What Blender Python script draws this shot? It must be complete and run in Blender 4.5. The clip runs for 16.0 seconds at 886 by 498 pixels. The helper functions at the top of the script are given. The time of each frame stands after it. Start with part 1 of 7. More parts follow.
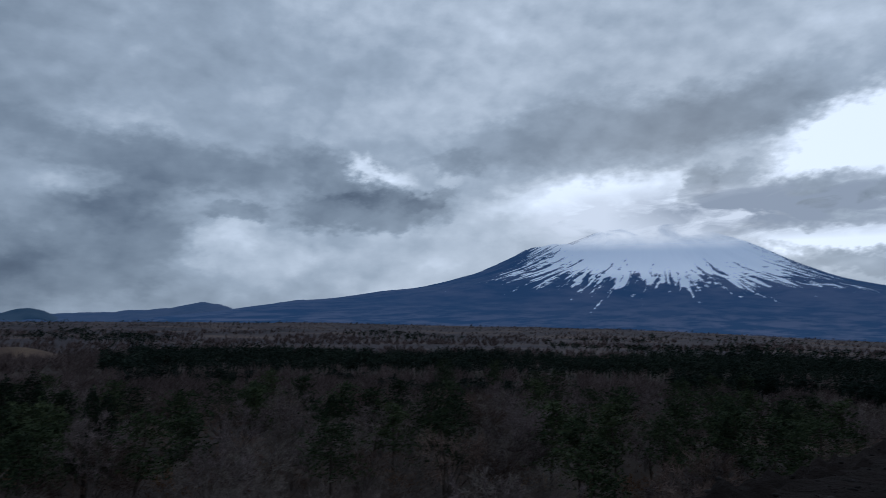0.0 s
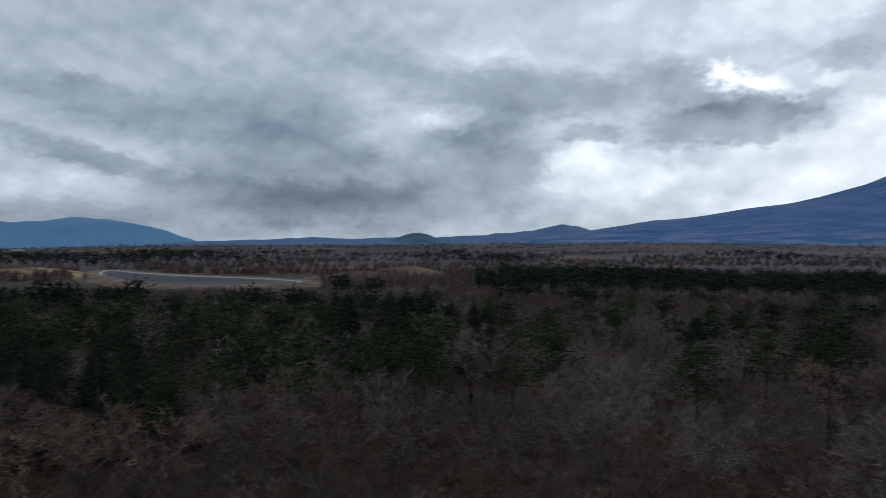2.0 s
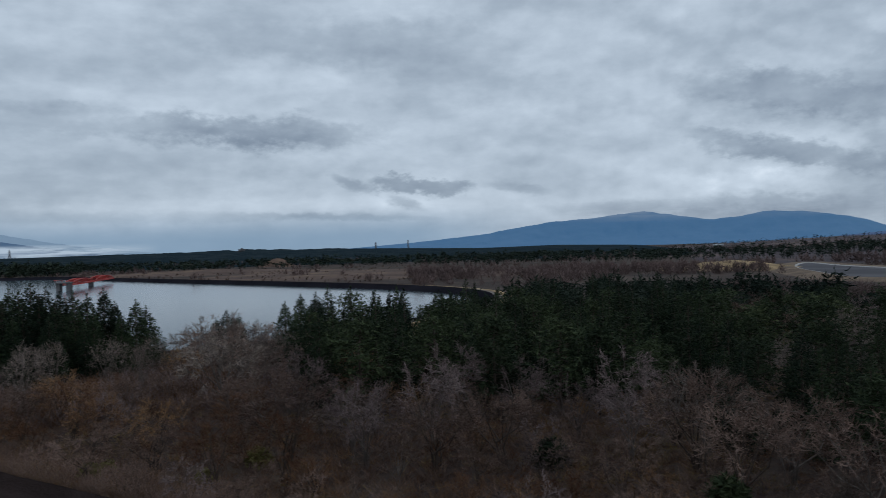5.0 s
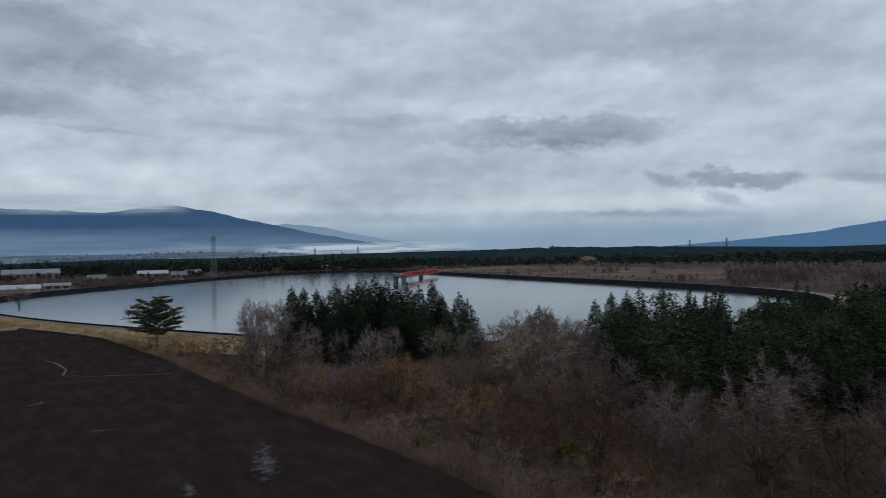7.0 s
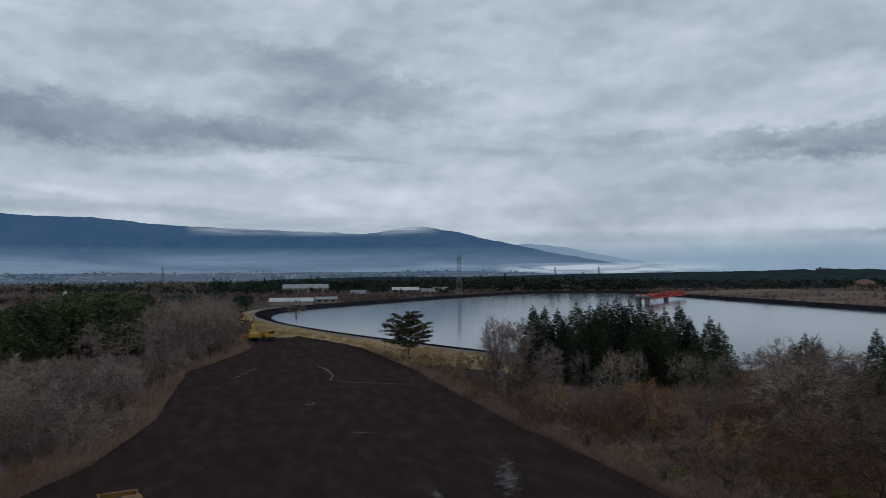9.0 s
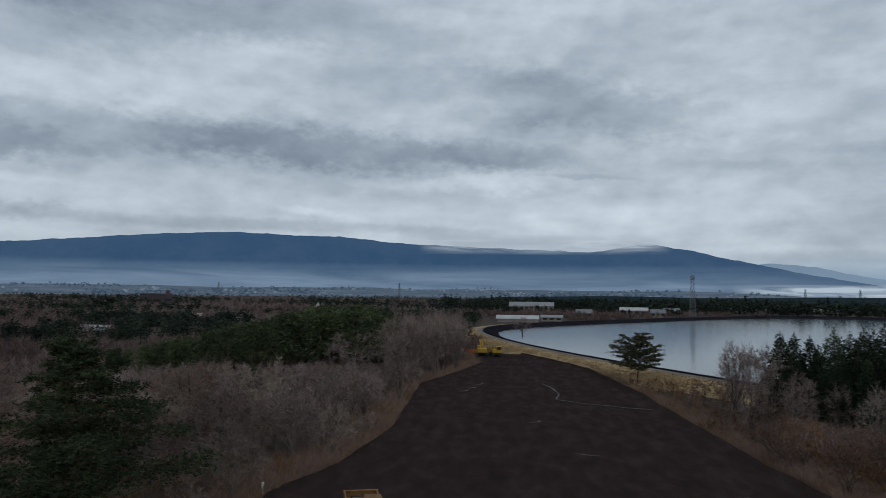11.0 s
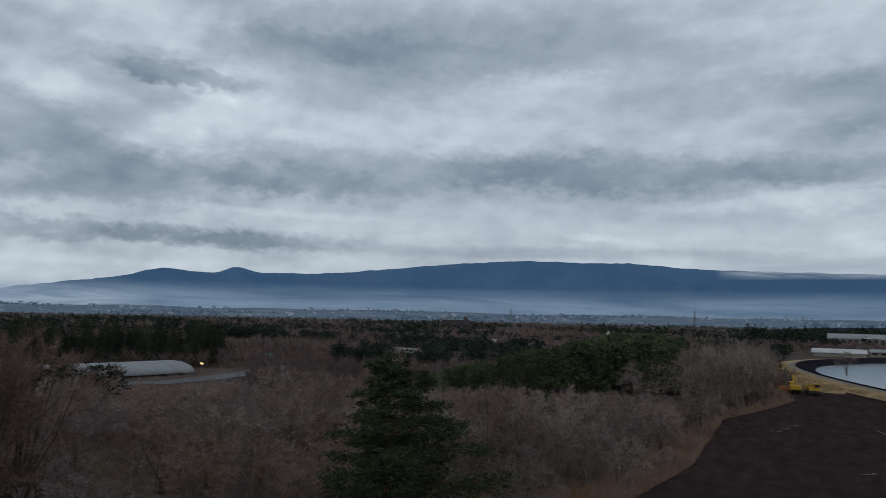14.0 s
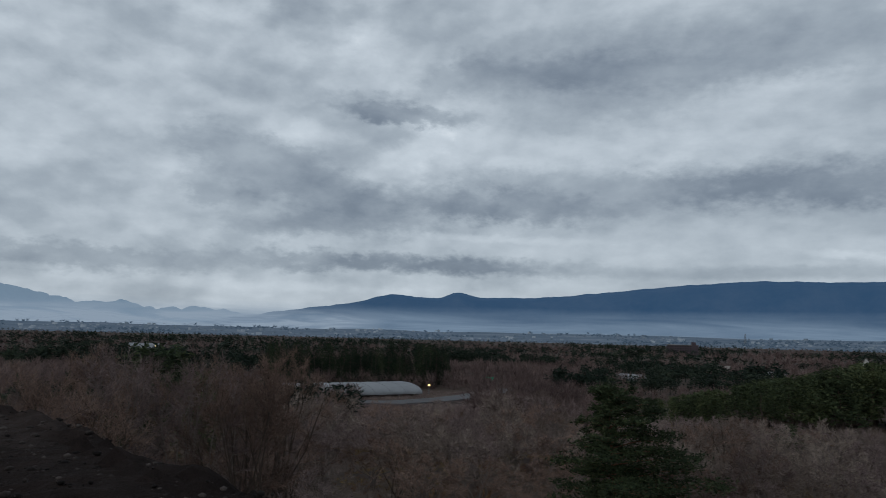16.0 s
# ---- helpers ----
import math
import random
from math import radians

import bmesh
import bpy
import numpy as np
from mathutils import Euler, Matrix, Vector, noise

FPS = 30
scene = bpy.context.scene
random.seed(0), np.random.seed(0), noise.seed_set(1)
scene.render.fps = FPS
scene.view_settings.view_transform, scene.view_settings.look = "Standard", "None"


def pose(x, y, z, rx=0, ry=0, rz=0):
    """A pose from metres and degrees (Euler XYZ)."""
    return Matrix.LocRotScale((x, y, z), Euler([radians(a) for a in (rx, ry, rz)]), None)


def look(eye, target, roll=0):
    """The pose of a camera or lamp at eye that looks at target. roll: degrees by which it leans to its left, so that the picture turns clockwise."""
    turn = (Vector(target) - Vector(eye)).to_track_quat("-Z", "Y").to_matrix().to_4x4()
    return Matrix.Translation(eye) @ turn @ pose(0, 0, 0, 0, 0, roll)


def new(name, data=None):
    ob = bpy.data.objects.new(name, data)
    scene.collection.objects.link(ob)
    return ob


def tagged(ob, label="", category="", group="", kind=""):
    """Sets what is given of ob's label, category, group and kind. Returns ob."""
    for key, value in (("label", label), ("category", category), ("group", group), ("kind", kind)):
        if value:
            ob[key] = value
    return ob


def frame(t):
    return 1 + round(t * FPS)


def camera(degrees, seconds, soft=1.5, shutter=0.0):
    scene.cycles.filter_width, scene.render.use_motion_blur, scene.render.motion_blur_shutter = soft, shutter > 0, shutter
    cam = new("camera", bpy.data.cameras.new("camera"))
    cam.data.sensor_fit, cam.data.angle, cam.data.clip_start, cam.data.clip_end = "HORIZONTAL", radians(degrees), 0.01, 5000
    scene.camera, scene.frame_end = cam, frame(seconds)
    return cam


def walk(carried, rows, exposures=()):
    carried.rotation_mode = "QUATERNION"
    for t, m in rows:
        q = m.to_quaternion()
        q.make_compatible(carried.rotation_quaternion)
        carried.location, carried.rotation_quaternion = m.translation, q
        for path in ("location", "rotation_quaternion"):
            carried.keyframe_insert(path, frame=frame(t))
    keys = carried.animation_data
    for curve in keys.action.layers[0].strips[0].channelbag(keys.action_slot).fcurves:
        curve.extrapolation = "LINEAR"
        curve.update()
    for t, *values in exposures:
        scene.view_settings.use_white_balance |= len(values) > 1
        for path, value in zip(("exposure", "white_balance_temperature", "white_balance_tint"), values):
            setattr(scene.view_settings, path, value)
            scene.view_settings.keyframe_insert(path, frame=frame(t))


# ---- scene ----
cam = camera(63.93, 16.0, 0.75, 0.35)
PATH = [
    (0, pose(0.096, 0.491, 16, 96.70, -0.81, -11.09)),
    (0.5, pose(0.044, 0.498, 16, 94.72, -1.01, -5.07)),
    (1, pose(-0.013, 0.500, 16, 92.67, -1.13, 1.45)),
    (1.5, pose(-0.079, 0.494, 16, 91.28, -1.03, 9.08)),
    (2, pose(-0.147, 0.478, 16, 89.99, -0.57, 17.09)),
    (2.5, pose(-0.232, 0.443, 16, 89.17, 0.06, 27.59)),
    (3, pose(-0.311, 0.391, 16, 88.91, 0.94, 38.53)),
    (3.5, pose(-0.377, 0.328, 16, 89.15, 1.19, 48.95)),
    (4, pose(-0.423, 0.266, 16, 89.40, 1.44, 57.86)),
    (4.2, pose(-0.436, 0.244, 16, 89.51, 1.44, 60.77)),
    (6.3, pose(-0.498, 0.050, 16, 90.03, 1.46, 84.30)),
    (6.5, pose(-0.500, 0.019, 16, 90.03, 1.34, 87.88)),
    (7, pose(-0.499, -0.033, 16, 90.22, 1.14, 93.78)),
    (7.5, pose(-0.494, -0.075, 16, 90.61, 0.87, 98.59)),
    (8, pose(-0.486, -0.116, 16, 91.10, 0.75, 103.42)),
    (8.5, pose(-0.476, -0.154, 16, 91.63, 0.58, 107.97)),
    (9, pose(-0.460, -0.195, 16, 92.08, 0.48, 112.97)),
    (9.5, pose(-0.444, -0.230, 16, 92.47, 0.40, 117.33)),
    (10, pose(-0.423, -0.267, 16, 92.71, 0.11, 122.28)),
    (10.2, pose(-0.413, -0.281, 16, 92.85, -0.02, 124.23)),
    (12.3, pose(-0.325, -0.380, 16, 94.01, -0.44, 139.40)),
    (12.5, pose(-0.318, -0.386, 16, 93.98, -0.14, 140.56)),
    (13, pose(-0.291, -0.406, 16, 94.42, -0.65, 144.39)),
    (13.5, pose(-0.252, -0.432, 16, 94.94, -1.01, 149.74)),
    (14, pose(-0.220, -0.449, 16, 95.37, -1.23, 153.94)),
    (14.5, pose(-0.182, -0.466, 16, 95.88, -1.45, 158.67)),
    (15, pose(-0.148, -0.478, 16, 96.35, -1.64, 162.75)),
    (15.5, pose(-0.106, -0.489, 16, 96.68, -1.78, 167.71)),
    (16, pose(-0.075, -0.494, 16, 96.90, -1.46, 171.39)),
]
EXPOSURES = [(0.0, -0.74, 5500, 10), (0.5, -0.5, 5620, 10), (1.0, -0.22, 5900, 10), (1.5, -0.07, 6100, 10), (2.0, 0.02, 6150, 10), (2.5, 0.08, 6120, 10), (4.0, 0.06, 6050, 10), (6.5, 0.1, 6260, 10), (9.0, 0.07, 6330, 10), (12.5, 0.08, 6420, 10), (14.0, 0.04, 6420, 10), (15.0, 0.0, 6450, 10), (16.0, -0.04, 6450, 10)]
walk(cam, PATH, EXPOSURES)


def bearing(az, r, z=0.0):
    """A place at r metres in the direction az (degrees, from +y towards -x)."""
    a = radians(az)
    return Vector((-math.sin(a) * r, math.cos(a) * r, z))


# ---- world: an overcast sky with the clear gaps of the evening ----
SUN_AZ, SUN_EL = -30.0, 14.0
world = bpy.data.worlds.new("world")
scene.world = world
world.use_nodes = True
WN, WL = world.node_tree.nodes, world.node_tree.links
WN.clear()


def wnode(kind, operation="", use_clamp=False, interpolation_type="", data_type="", blend_type=""):
    n = WN.new(kind)
    if operation:
        n.operation = operation
    if use_clamp:
        n.use_clamp = True
    if interpolation_type:
        n.interpolation_type = interpolation_type
    if data_type:
        n.data_type = data_type
    if blend_type:
        n.blend_type = blend_type
    return n


def wmath(op, a, b=None, c=None, clamp=False):
    n = wnode("ShaderNodeMath", operation=op, use_clamp=clamp)
    for i, v in enumerate((a, b, c)):
        if v is None:
            continue
        if isinstance(v, (int, float)):
            n.inputs[i].default_value = v
        else:
            WL.new(v, n.inputs[i])
    return n.outputs[0]


def wvec(op, a, b=None):
    n = wnode("ShaderNodeVectorMath", operation=op)
    for i, v in enumerate((a, b)):
        if v is None:
            continue
        if isinstance(v, tuple):
            n.inputs[i].default_value = v
        else:
            WL.new(v, n.inputs[i])
    return n.outputs["Value"] if op in ("DOT_PRODUCT", "LENGTH") else n.outputs[0]


def wcombine(x, y, z=0.0):
    n = wnode("ShaderNodeCombineXYZ")
    for i, v in enumerate((x, y, z)):
        if isinstance(v, (int, float)):
            n.inputs[i].default_value = v
        else:
            WL.new(v, n.inputs[i])
    return n.outputs[0]


def wnoise(vec, scale, detail, rough, colour=False, distortion=0.0):
    n = wnode("ShaderNodeTexNoise")
    n.inputs["Scale"].default_value, n.inputs["Detail"].default_value = scale, detail
    n.inputs["Roughness"].default_value, n.inputs["Distortion"].default_value = rough, distortion
    WL.new(vec, n.inputs["Vector"])
    return n.outputs["Color"] if colour else n.outputs["Fac"]


sky_way = wnode("ShaderNodeTexCoord").outputs["Generated"]
MID = radians(80)
ahead = wvec("DOT_PRODUCT", sky_way, (-math.sin(MID), math.cos(MID), 0.0))
aside = wvec("DOT_PRODUCT", sky_way, (-math.cos(MID), -math.sin(MID), 0.0))
sepz = wnode("ShaderNodeSeparateXYZ")
WL.new(sky_way, sepz.inputs[0])
up = sepz.outputs[2]
az_deg = wmath("ADD", wmath("MULTIPLY", wmath("ARCTAN2", aside, ahead), 57.29578), 80.0)
el_deg = wmath("MULTIPLY", wmath("ARCSINE", up), 57.29578)
azel = wcombine(az_deg, el_deg)

# cloud sheet seen in perspective: streaks tighten towards the horizon
flat = wmath("ADD", wmath("MAXIMUM", up, 0.0), 0.09)
sheet = wcombine(wmath("DIVIDE", ahead, flat), wmath("DIVIDE", aside, flat))
billow = wvec("MULTIPLY", azel, (0.07, 0.12, 1.0))
warp1 = wvec("SUBTRACT", wnoise(billow, 2.2, 3.0, 0.55, True), (0.5, 0.5, 0.5))
warp2 = wvec("SUBTRACT", wnoise(billow, 8.0, 5.0, 0.62, True), (0.5, 0.5, 0.5))
warp3 = wvec("SUBTRACT", wnoise(billow, 22.0, 3.0, 0.5, True), (0.5, 0.5, 0.5))
fray = wvec("MULTIPLY", warp3, (1.1, 0.75, 0.0))
ragged = wvec("ADD", wvec("ADD", azel, fray), wvec("ADD", wvec("MULTIPLY", warp1, (3.2, 1.6, 0.0)), wvec("MULTIPLY", warp2, (4.0, 2.6, 0.0))))
calm = wvec("ADD", wvec("ADD", azel, wvec("MULTIPLY", fray, (0.7, 0.5, 0.0))), wvec("MULTIPLY", warp2, (2.0, 0.6, 0.0)))

n_big = wnoise(sheet, 0.45, 5.0, 0.5, False, 0.3)
# heaped clouds towards the volcano and over the town, drawn-out layers between
heap_map = wvec("ADD", wvec("MULTIPLY", azel, (0.060, 0.098, 1.0)), wvec("MULTIPLY", warp1, (0.12, 0.10, 0.0)))
heaped = wnoise(heap_map, 1.7, 7.0, 0.56)
layered = wnoise(wvec("ADD", wvec("MULTIPLY", azel, (0.040, 0.13, 1.0)), wvec("MULTIPLY", warp1, (0.10, 0.10, 0.0))), 1.9, 7.0, 0.54)
n_fine = wnoise(wvec("MULTIPLY", azel, (0.13, 0.21, 1.0)), 3.0, 6.0, 0.6)
# heaps catch the light on their upper edges
puff_map = wvec("ADD", wvec("MULTIPLY", azel, (0.085, 0.135, 1.0)), wvec("MULTIPLY", warp2, (0.16, 0.16, 0.0)))
puff = wnoise(puff_map, 1.15, 3.5, 0.5)
puff_over = wnoise(wvec("ADD", puff_map, (0.03, 0.16, 0.0)), 1.15, 3.5, 0.5)
lit_edge = wmath("SUBTRACT", puff, puff_over)


def step(value, low, high):
    m = wnode("ShaderNodeMapRange", interpolation_type="SMOOTHSTEP")
    WL.new(value, m.inputs["Value"])
    m.inputs["From Min"].default_value, m.inputs["From Max"].default_value = low, high
    return m.outputs["Result"]


drawn = wmath("MULTIPLY", step(az_deg, 45.0, 68.0), wmath("SUBTRACT", 1.0, step(az_deg, 155.0, 172.0)))
n_mid = wmath("ADD", wmath("MULTIPLY", layered, drawn), wmath("MULTIPLY", heaped, wmath("SUBTRACT", 1.0, drawn)))
total = wmath("ADD", wmath("MULTIPLY", wmath("SUBTRACT", n_big, 0.5), 0.20), wmath("MULTIPLY", wmath("SUBTRACT", n_mid, 0.5), 0.48))
total = wmath("ADD", total, wmath("ADD", wmath("MULTIPLY", wmath("SUBTRACT", n_fine, 0.5), 0.20), 0.618))
total = wmath("ADD", total, wmath("MULTIPLY", lit_edge, wmath("SUBTRACT", 0.70, wmath("MULTIPLY", drawn, 0.42))))


def cloud(az, el, wide, high, amount, soft=1.0, turn=0):
    """A darker (amount below 0) or clearer part of the cloud sheet, with a ragged edge; turn: its lean in degrees."""
    global total
    off = wvec("SUBTRACT", calm if high < 0.75 else ragged, (az, el, 0.0))
    co, si = math.cos(radians(turn)), math.sin(radians(turn))
    across = wvec("DOT_PRODUCT", off, (co / wide, si / wide, 0.0))
    tall = wvec("DOT_PRODUCT", off, (-si / high, co / high, 0.0))
    m = wnode("ShaderNodeMapRange", interpolation_type="SMOOTHSTEP")
    WL.new(wvec("LENGTH", wcombine(across, tall)), m.inputs["Value"])
    if high < 0.75:
        soft, amount = max(soft, 0.9), amount * 0.75
    m.inputs["From Min"].default_value, m.inputs["From Max"].default_value = 1.0 - 0.75 * soft, 1.0 + 0.5 * soft
    m.inputs["To Min"].default_value, m.inputs["To Max"].default_value = amount, 0.0
    total = wmath("ADD", total, m.outputs["Result"])


# above and beside the snow mountain
cloud(10.6, 12.6, 15.0, 1.9, -0.22, 0.8, 6)
cloud(17.3, 10.0, 6.8, 2.3, -0.10, 0.9, 0)
cloud(14.5, 6.2, 6.8, 3.9, -0.17, 0.6, 0)
cloud(18.9, 3.1, 7.3, 2.7, -0.12, 1.0, 0)
cloud(-4.6, 9.6, 7.5, 1.8, -0.33, 0.5, -4)
cloud(-9.8, 10.7, 2.7, 0.8, -0.15, 0.5, -20)
cloud(5.2, 9.3, 2.8, 0.8, -0.26, 0.6, 3)
cloud(-2.0, 12.3, 4.6, 1.6, -0.24, 0.8, 20)
cloud(-4.8, 13.0, 1.9, 0.8, 0.30, 1.0, 15)
cloud(-7.2, 12.2, 1.4, 0.6, 0.29, 1.0, 10)
cloud(-11.4, 12.1, 1.0, 0.5, 0.16, 1.0, 0)
cloud(6.4, 7.1, 2.7, 2.3, 0.10, 1.0, -60)
cloud(2.6, 5.0, 6.4, 2.1, 0.10, 1.0, 0)
cloud(10.7, 8.5, 2.3, 1.1, 0.08, 1.0, -30)
cloud(15.1, 15.3, 4.1, 1.3, 0.08, 1.0, 0)
cloud(-14.5, 9.3, 8.7, 1.7, 0.10, 1.0, 0)
cloud(-19.0, 10.9, 4.1, 1.2, 0.16, 1.0, -8)
cloud(-24.8, 10.9, 5.9, 1.6, 0.34, 1.0, -10)
cloud(-28.3, 9.5, 4.1, 1.6, 0.24, 1.0, 0)
cloud(-24.9, 15.8, 15.5, 2.6, -0.24, 0.8, -4)
cloud(-11.6, 13.8, 2.7, 1.1, -0.16, 0.7, 0)
cloud(-37.7, 17.7, 11.9, 1.8, -0.12, 1.0, -12)
cloud(-41.3, 14.4, 5.9, 2.0, 0.40, 1.0, -24)
cloud(-43.2, 12.0, 3.2, 1.6, 0.37, 1.0, -10)
cloud(-37.8, 10.0, 9.1, 1.6, -0.34, 0.5, -8)
cloud(-31.0, 11.4, 1.8, 1.6, -0.30, 0.6, -40)
cloud(-34.8, 12.3, 3.6, 1.0, -0.22, 0.7, -25)
cloud(-39.9, 7.1, 6.8, 0.8, 0.37, 1.0, 3)
cloud(-42.5, 5.0, 5.0, 0.9, -0.20, 0.6, 5)
cloud(-2.1, 20.7, 13.7, 2.3, -0.05, 1.0, 0)
cloud(5.3, 6.3, 6.4, 2.7, 0.02, 1.0, -10)
cloud(17.3, 10.4, 2.7, 1.1, 0.13, 1.0, 0)
cloud(19.9, 7.3, 2.7, 1.2, 0.10, 1.0, 0)
cloud(-40.5, 13.8, 7.3, 2.7, 0.20, 1.0, -20)
cloud(-40.9, 6.9, 6.8, 0.9, 0.20, 1.0, 3)
# the heavy cloud over the plain
cloud(29.0, 7.0, 8.7, 4.8, -0.21, 0.7, 0)
cloud(27.2, 3.3, 10.5, 1.9, -0.13, 0.9, 0)
cloud(34.2, 10.2, 5.5, 2.3, -0.10, 0.9, 20)
cloud(21.0, 9.0, 1.6, 3.6, 0.16, 1.0, -75)
cloud(18.3, 12.1, 5.5, 2.3, 0.10, 1.0, 0)
cloud(15.7, 5.3, 2.7, 2.3, 0.10, 1.0, -30)
cloud(12.6, 7.5, 3.4, 3.9, -0.10, 0.6, 0)
cloud(5.7, 9.2, 4.3, 2.5, 0.07, 1.0, 10)
cloud(42.9, 10.4, 6.8, 1.4, -0.22, 0.8, 12)
cloud(42.8, 6.3, 6.8, 0.9, -0.22, 0.8, 12)
cloud(45.7, 7.8, 3.4, 0.9, 0.07, 1.0, 10)
cloud(43.9, 4.0, 6.8, 0.9, 0.07, 1.0, 8)
cloud(47.1, 1.5, 7.3, 0.9, -0.16, 0.8, 0)
cloud(40.1, 1.7, 5.0, 1.2, -0.12, 1.0, 10)
cloud(12.0, 16.8, 13.7, 2.3, 0.02, 1.0, 0)
# streaks over the far twin mountain
cloud(31.7, 3.4, 10.5, 2.5, -0.14, 1.0, 0)
cloud(42.3, 7.5, 3.2, 0.6, 0.08, 1.0, 14)
cloud(44.5, 4.2, 5.9, 0.9, 0.06, 1.0, 0)
cloud(52.5, 2.7, 7.3, 0.6, -0.14, 0.8, 0)
cloud(70.9, 5.0, 3.9, 0.8, -0.25, 0.6, 4)
cloud(76.4, 5.2, 1.7, 0.4, -0.24, 0.6, 20)
cloud(72.2, 3.6, 1.5, 0.4, -0.26, 0.6, 14)
cloud(63.2, 4.6, 2.3, 0.4, -0.18, 0.7, 10)
cloud(65.2, 3.6, 11.9, 0.7, 0.06, 1.0, 0)
cloud(78.8, 3.7, 9.1, 0.7, 0.05, 1.0, 0)
cloud(82.9, 9.3, 8.7, 1.1, -0.19, 0.8, 0)
cloud(82.2, 7.7, 5.0, 0.4, 0.06, 1.0, 4)
cloud(77.3, 2.6, 6.8, 0.3, -0.18, 0.7, 2)
cloud(67.6, 13.4, 10.0, 1.8, -0.06, 1.0, 14)
cloud(56.0, 9.3, 9.1, 1.3, 0.04, 1.0, 10)
cloud(74.4, 16.0, 11.9, 1.6, -0.08, 1.0, 0)
# over the water
cloud(89.6, 9.2, 11.4, 1.1, -0.12, 0.9, 3)
cloud(96.8, 10.5, 4.1, 0.5, -0.12, 0.8, -3)
cloud(120.3, 14.6, 11.9, 2.1, -0.10, 0.9, 8)
cloud(127.4, 11.3, 6.8, 1.0, -0.13, 0.8, 4)
cloud(102.2, 17.1, 10.0, 2.1, 0.04, 1.0, 0)
cloud(110.4, 7.0, 13.7, 1.5, 0.04, 1.0, 0)
cloud(125.3, 9.1, 7.3, 1.0, 0.05, 1.0, 0)
cloud(108.6, 9.8, 5.0, 0.4, -0.08, 0.8, 4)
cloud(84.0, 3.9, 7.3, 0.6, 0.05, 1.0, 0)
cloud(102.4, 3.5, 10.9, 0.3, 0.05, 1.0, 0)
cloud(88.8, 2.7, 13.7, 0.4, -0.10, 0.9, 0)
cloud(78.0, 13.7, 10.0, 1.6, 0.03, 1.0, 0)
# between the water and the town
cloud(142.3, 11.2, 12.8, 1.9, -0.14, 0.8, 3)
cloud(119.2, 14.8, 10.5, 2.1, -0.10, 0.9, 10)
cloud(146.8, 18.0, 6.4, 1.6, 0.05, 1.0, 0)
cloud(151.1, 13.2, 5.9, 1.1, 0.08, 1.0, 4)
cloud(129.7, 9.1, 11.9, 1.0, 0.06, 1.0, 2)
cloud(141.4, 6.3, 2.6, 0.3, 0.14, 1.0, 6)
cloud(119.7, 9.3, 3.2, 0.2, -0.12, 0.7, 3)
cloud(105.9, 10.4, 6.8, 1.2, 0.03, 1.0, 0)
cloud(146.5, 5.1, 12.3, 0.5, -0.17, 0.8, 0)
cloud(130.6, 4.8, 6.4, 0.5, -0.10, 0.9, 4)
cloud(126.1, 17.0, 6.8, 1.2, -0.06, 0.9, 0)
# over the town
cloud(166.5, 10.4, 10.5, 1.4, -0.17, 0.7, 4)
cloud(120.0, 13.4, 9.6, 2.1, -0.07, 0.9, 0)
cloud(144.5, 18.6, 5.9, 1.0, 0.06, 1.0, 0)
cloud(171.2, 16.2, 4.1, 1.5, 0.08, 1.0, 0)
cloud(160.7, 13.4, 10.5, 0.6, 0.07, 1.0, 4)
cloud(167.5, 7.8, 7.8, 0.3, 0.10, 1.0, 2)
cloud(169.6, 5.5, 9.6, 0.7, -0.20, 0.7, 0)
cloud(162.2, 20.6, 11.9, 1.4, -0.08, 0.9, 0)
cloud(140.8, 11.3, 13.7, 1.6, -0.10, 0.9, 2)
cloud(170.9, 21.5, 1.9, 2.3, 0.07, 1.0, -60)
cloud(175.7, 13.0, 2.7, 1.8, 0.06, 1.0, -40)
cloud(175.5, 17.7, 6.4, 1.1, -0.13, 0.7, 6)
cloud(181.2, 8.5, 9.1, 1.2, -0.08, 0.9, 0)
cloud(156.5, 20.5, 15.0, 3.0, -0.10, 1.0, 0)
cloud(176.8, 5.6, 15.0, 0.8, -0.11, 1.0, 2)
cloud(161.8, 11.4, 24.6, 1.9, -0.11, 0.9, -2)
cloud(184.7, 12.6, 8.7, 2.2, -0.17, 0.6, 16)
cloud(189.0, 11.0, 3.2, 1.6, -0.10, 0.5, 10)
cloud(178.2, 9.1, 10.5, 1.3, -0.13, 0.8, -6)
cloud(175.8, 17.5, 5.9, 0.9, -0.15, 0.7, 2)
cloud(171.2, 20.4, 3.6, 1.4, -0.09, 0.8, -30)
cloud(150.8, 20.8, 18.2, 4.1, -0.10, 1.0, 0)
cloud(183.5, 23.9, 5.9, 2.0, -0.09, 0.9, 40)
cloud(178.8, 21.3, 4.6, 2.0, 0.05, 1.0, -60)
cloud(172.5, 15.7, 3.2, 1.4, 0.07, 1.0, -40)
cloud(196.6, 16.0, 9.6, 4.6, 0.03, 1.0, 0)
cloud(193.8, 9.9, 2.7, 1.4, 0.05, 1.0, 0)
cloud(161.8, 14.7, 15.0, 0.9, 0.03, 1.0, 0)
cloud(198.4, 4.9, 10.0, 0.9, -0.17, 0.9, 0)
cloud(175.4, 5.6, 15.0, 0.8, -0.14, 0.9, 0)
cloud(187.7, 3.5, 12.8, 0.4, 0.07, 1.0, 0)

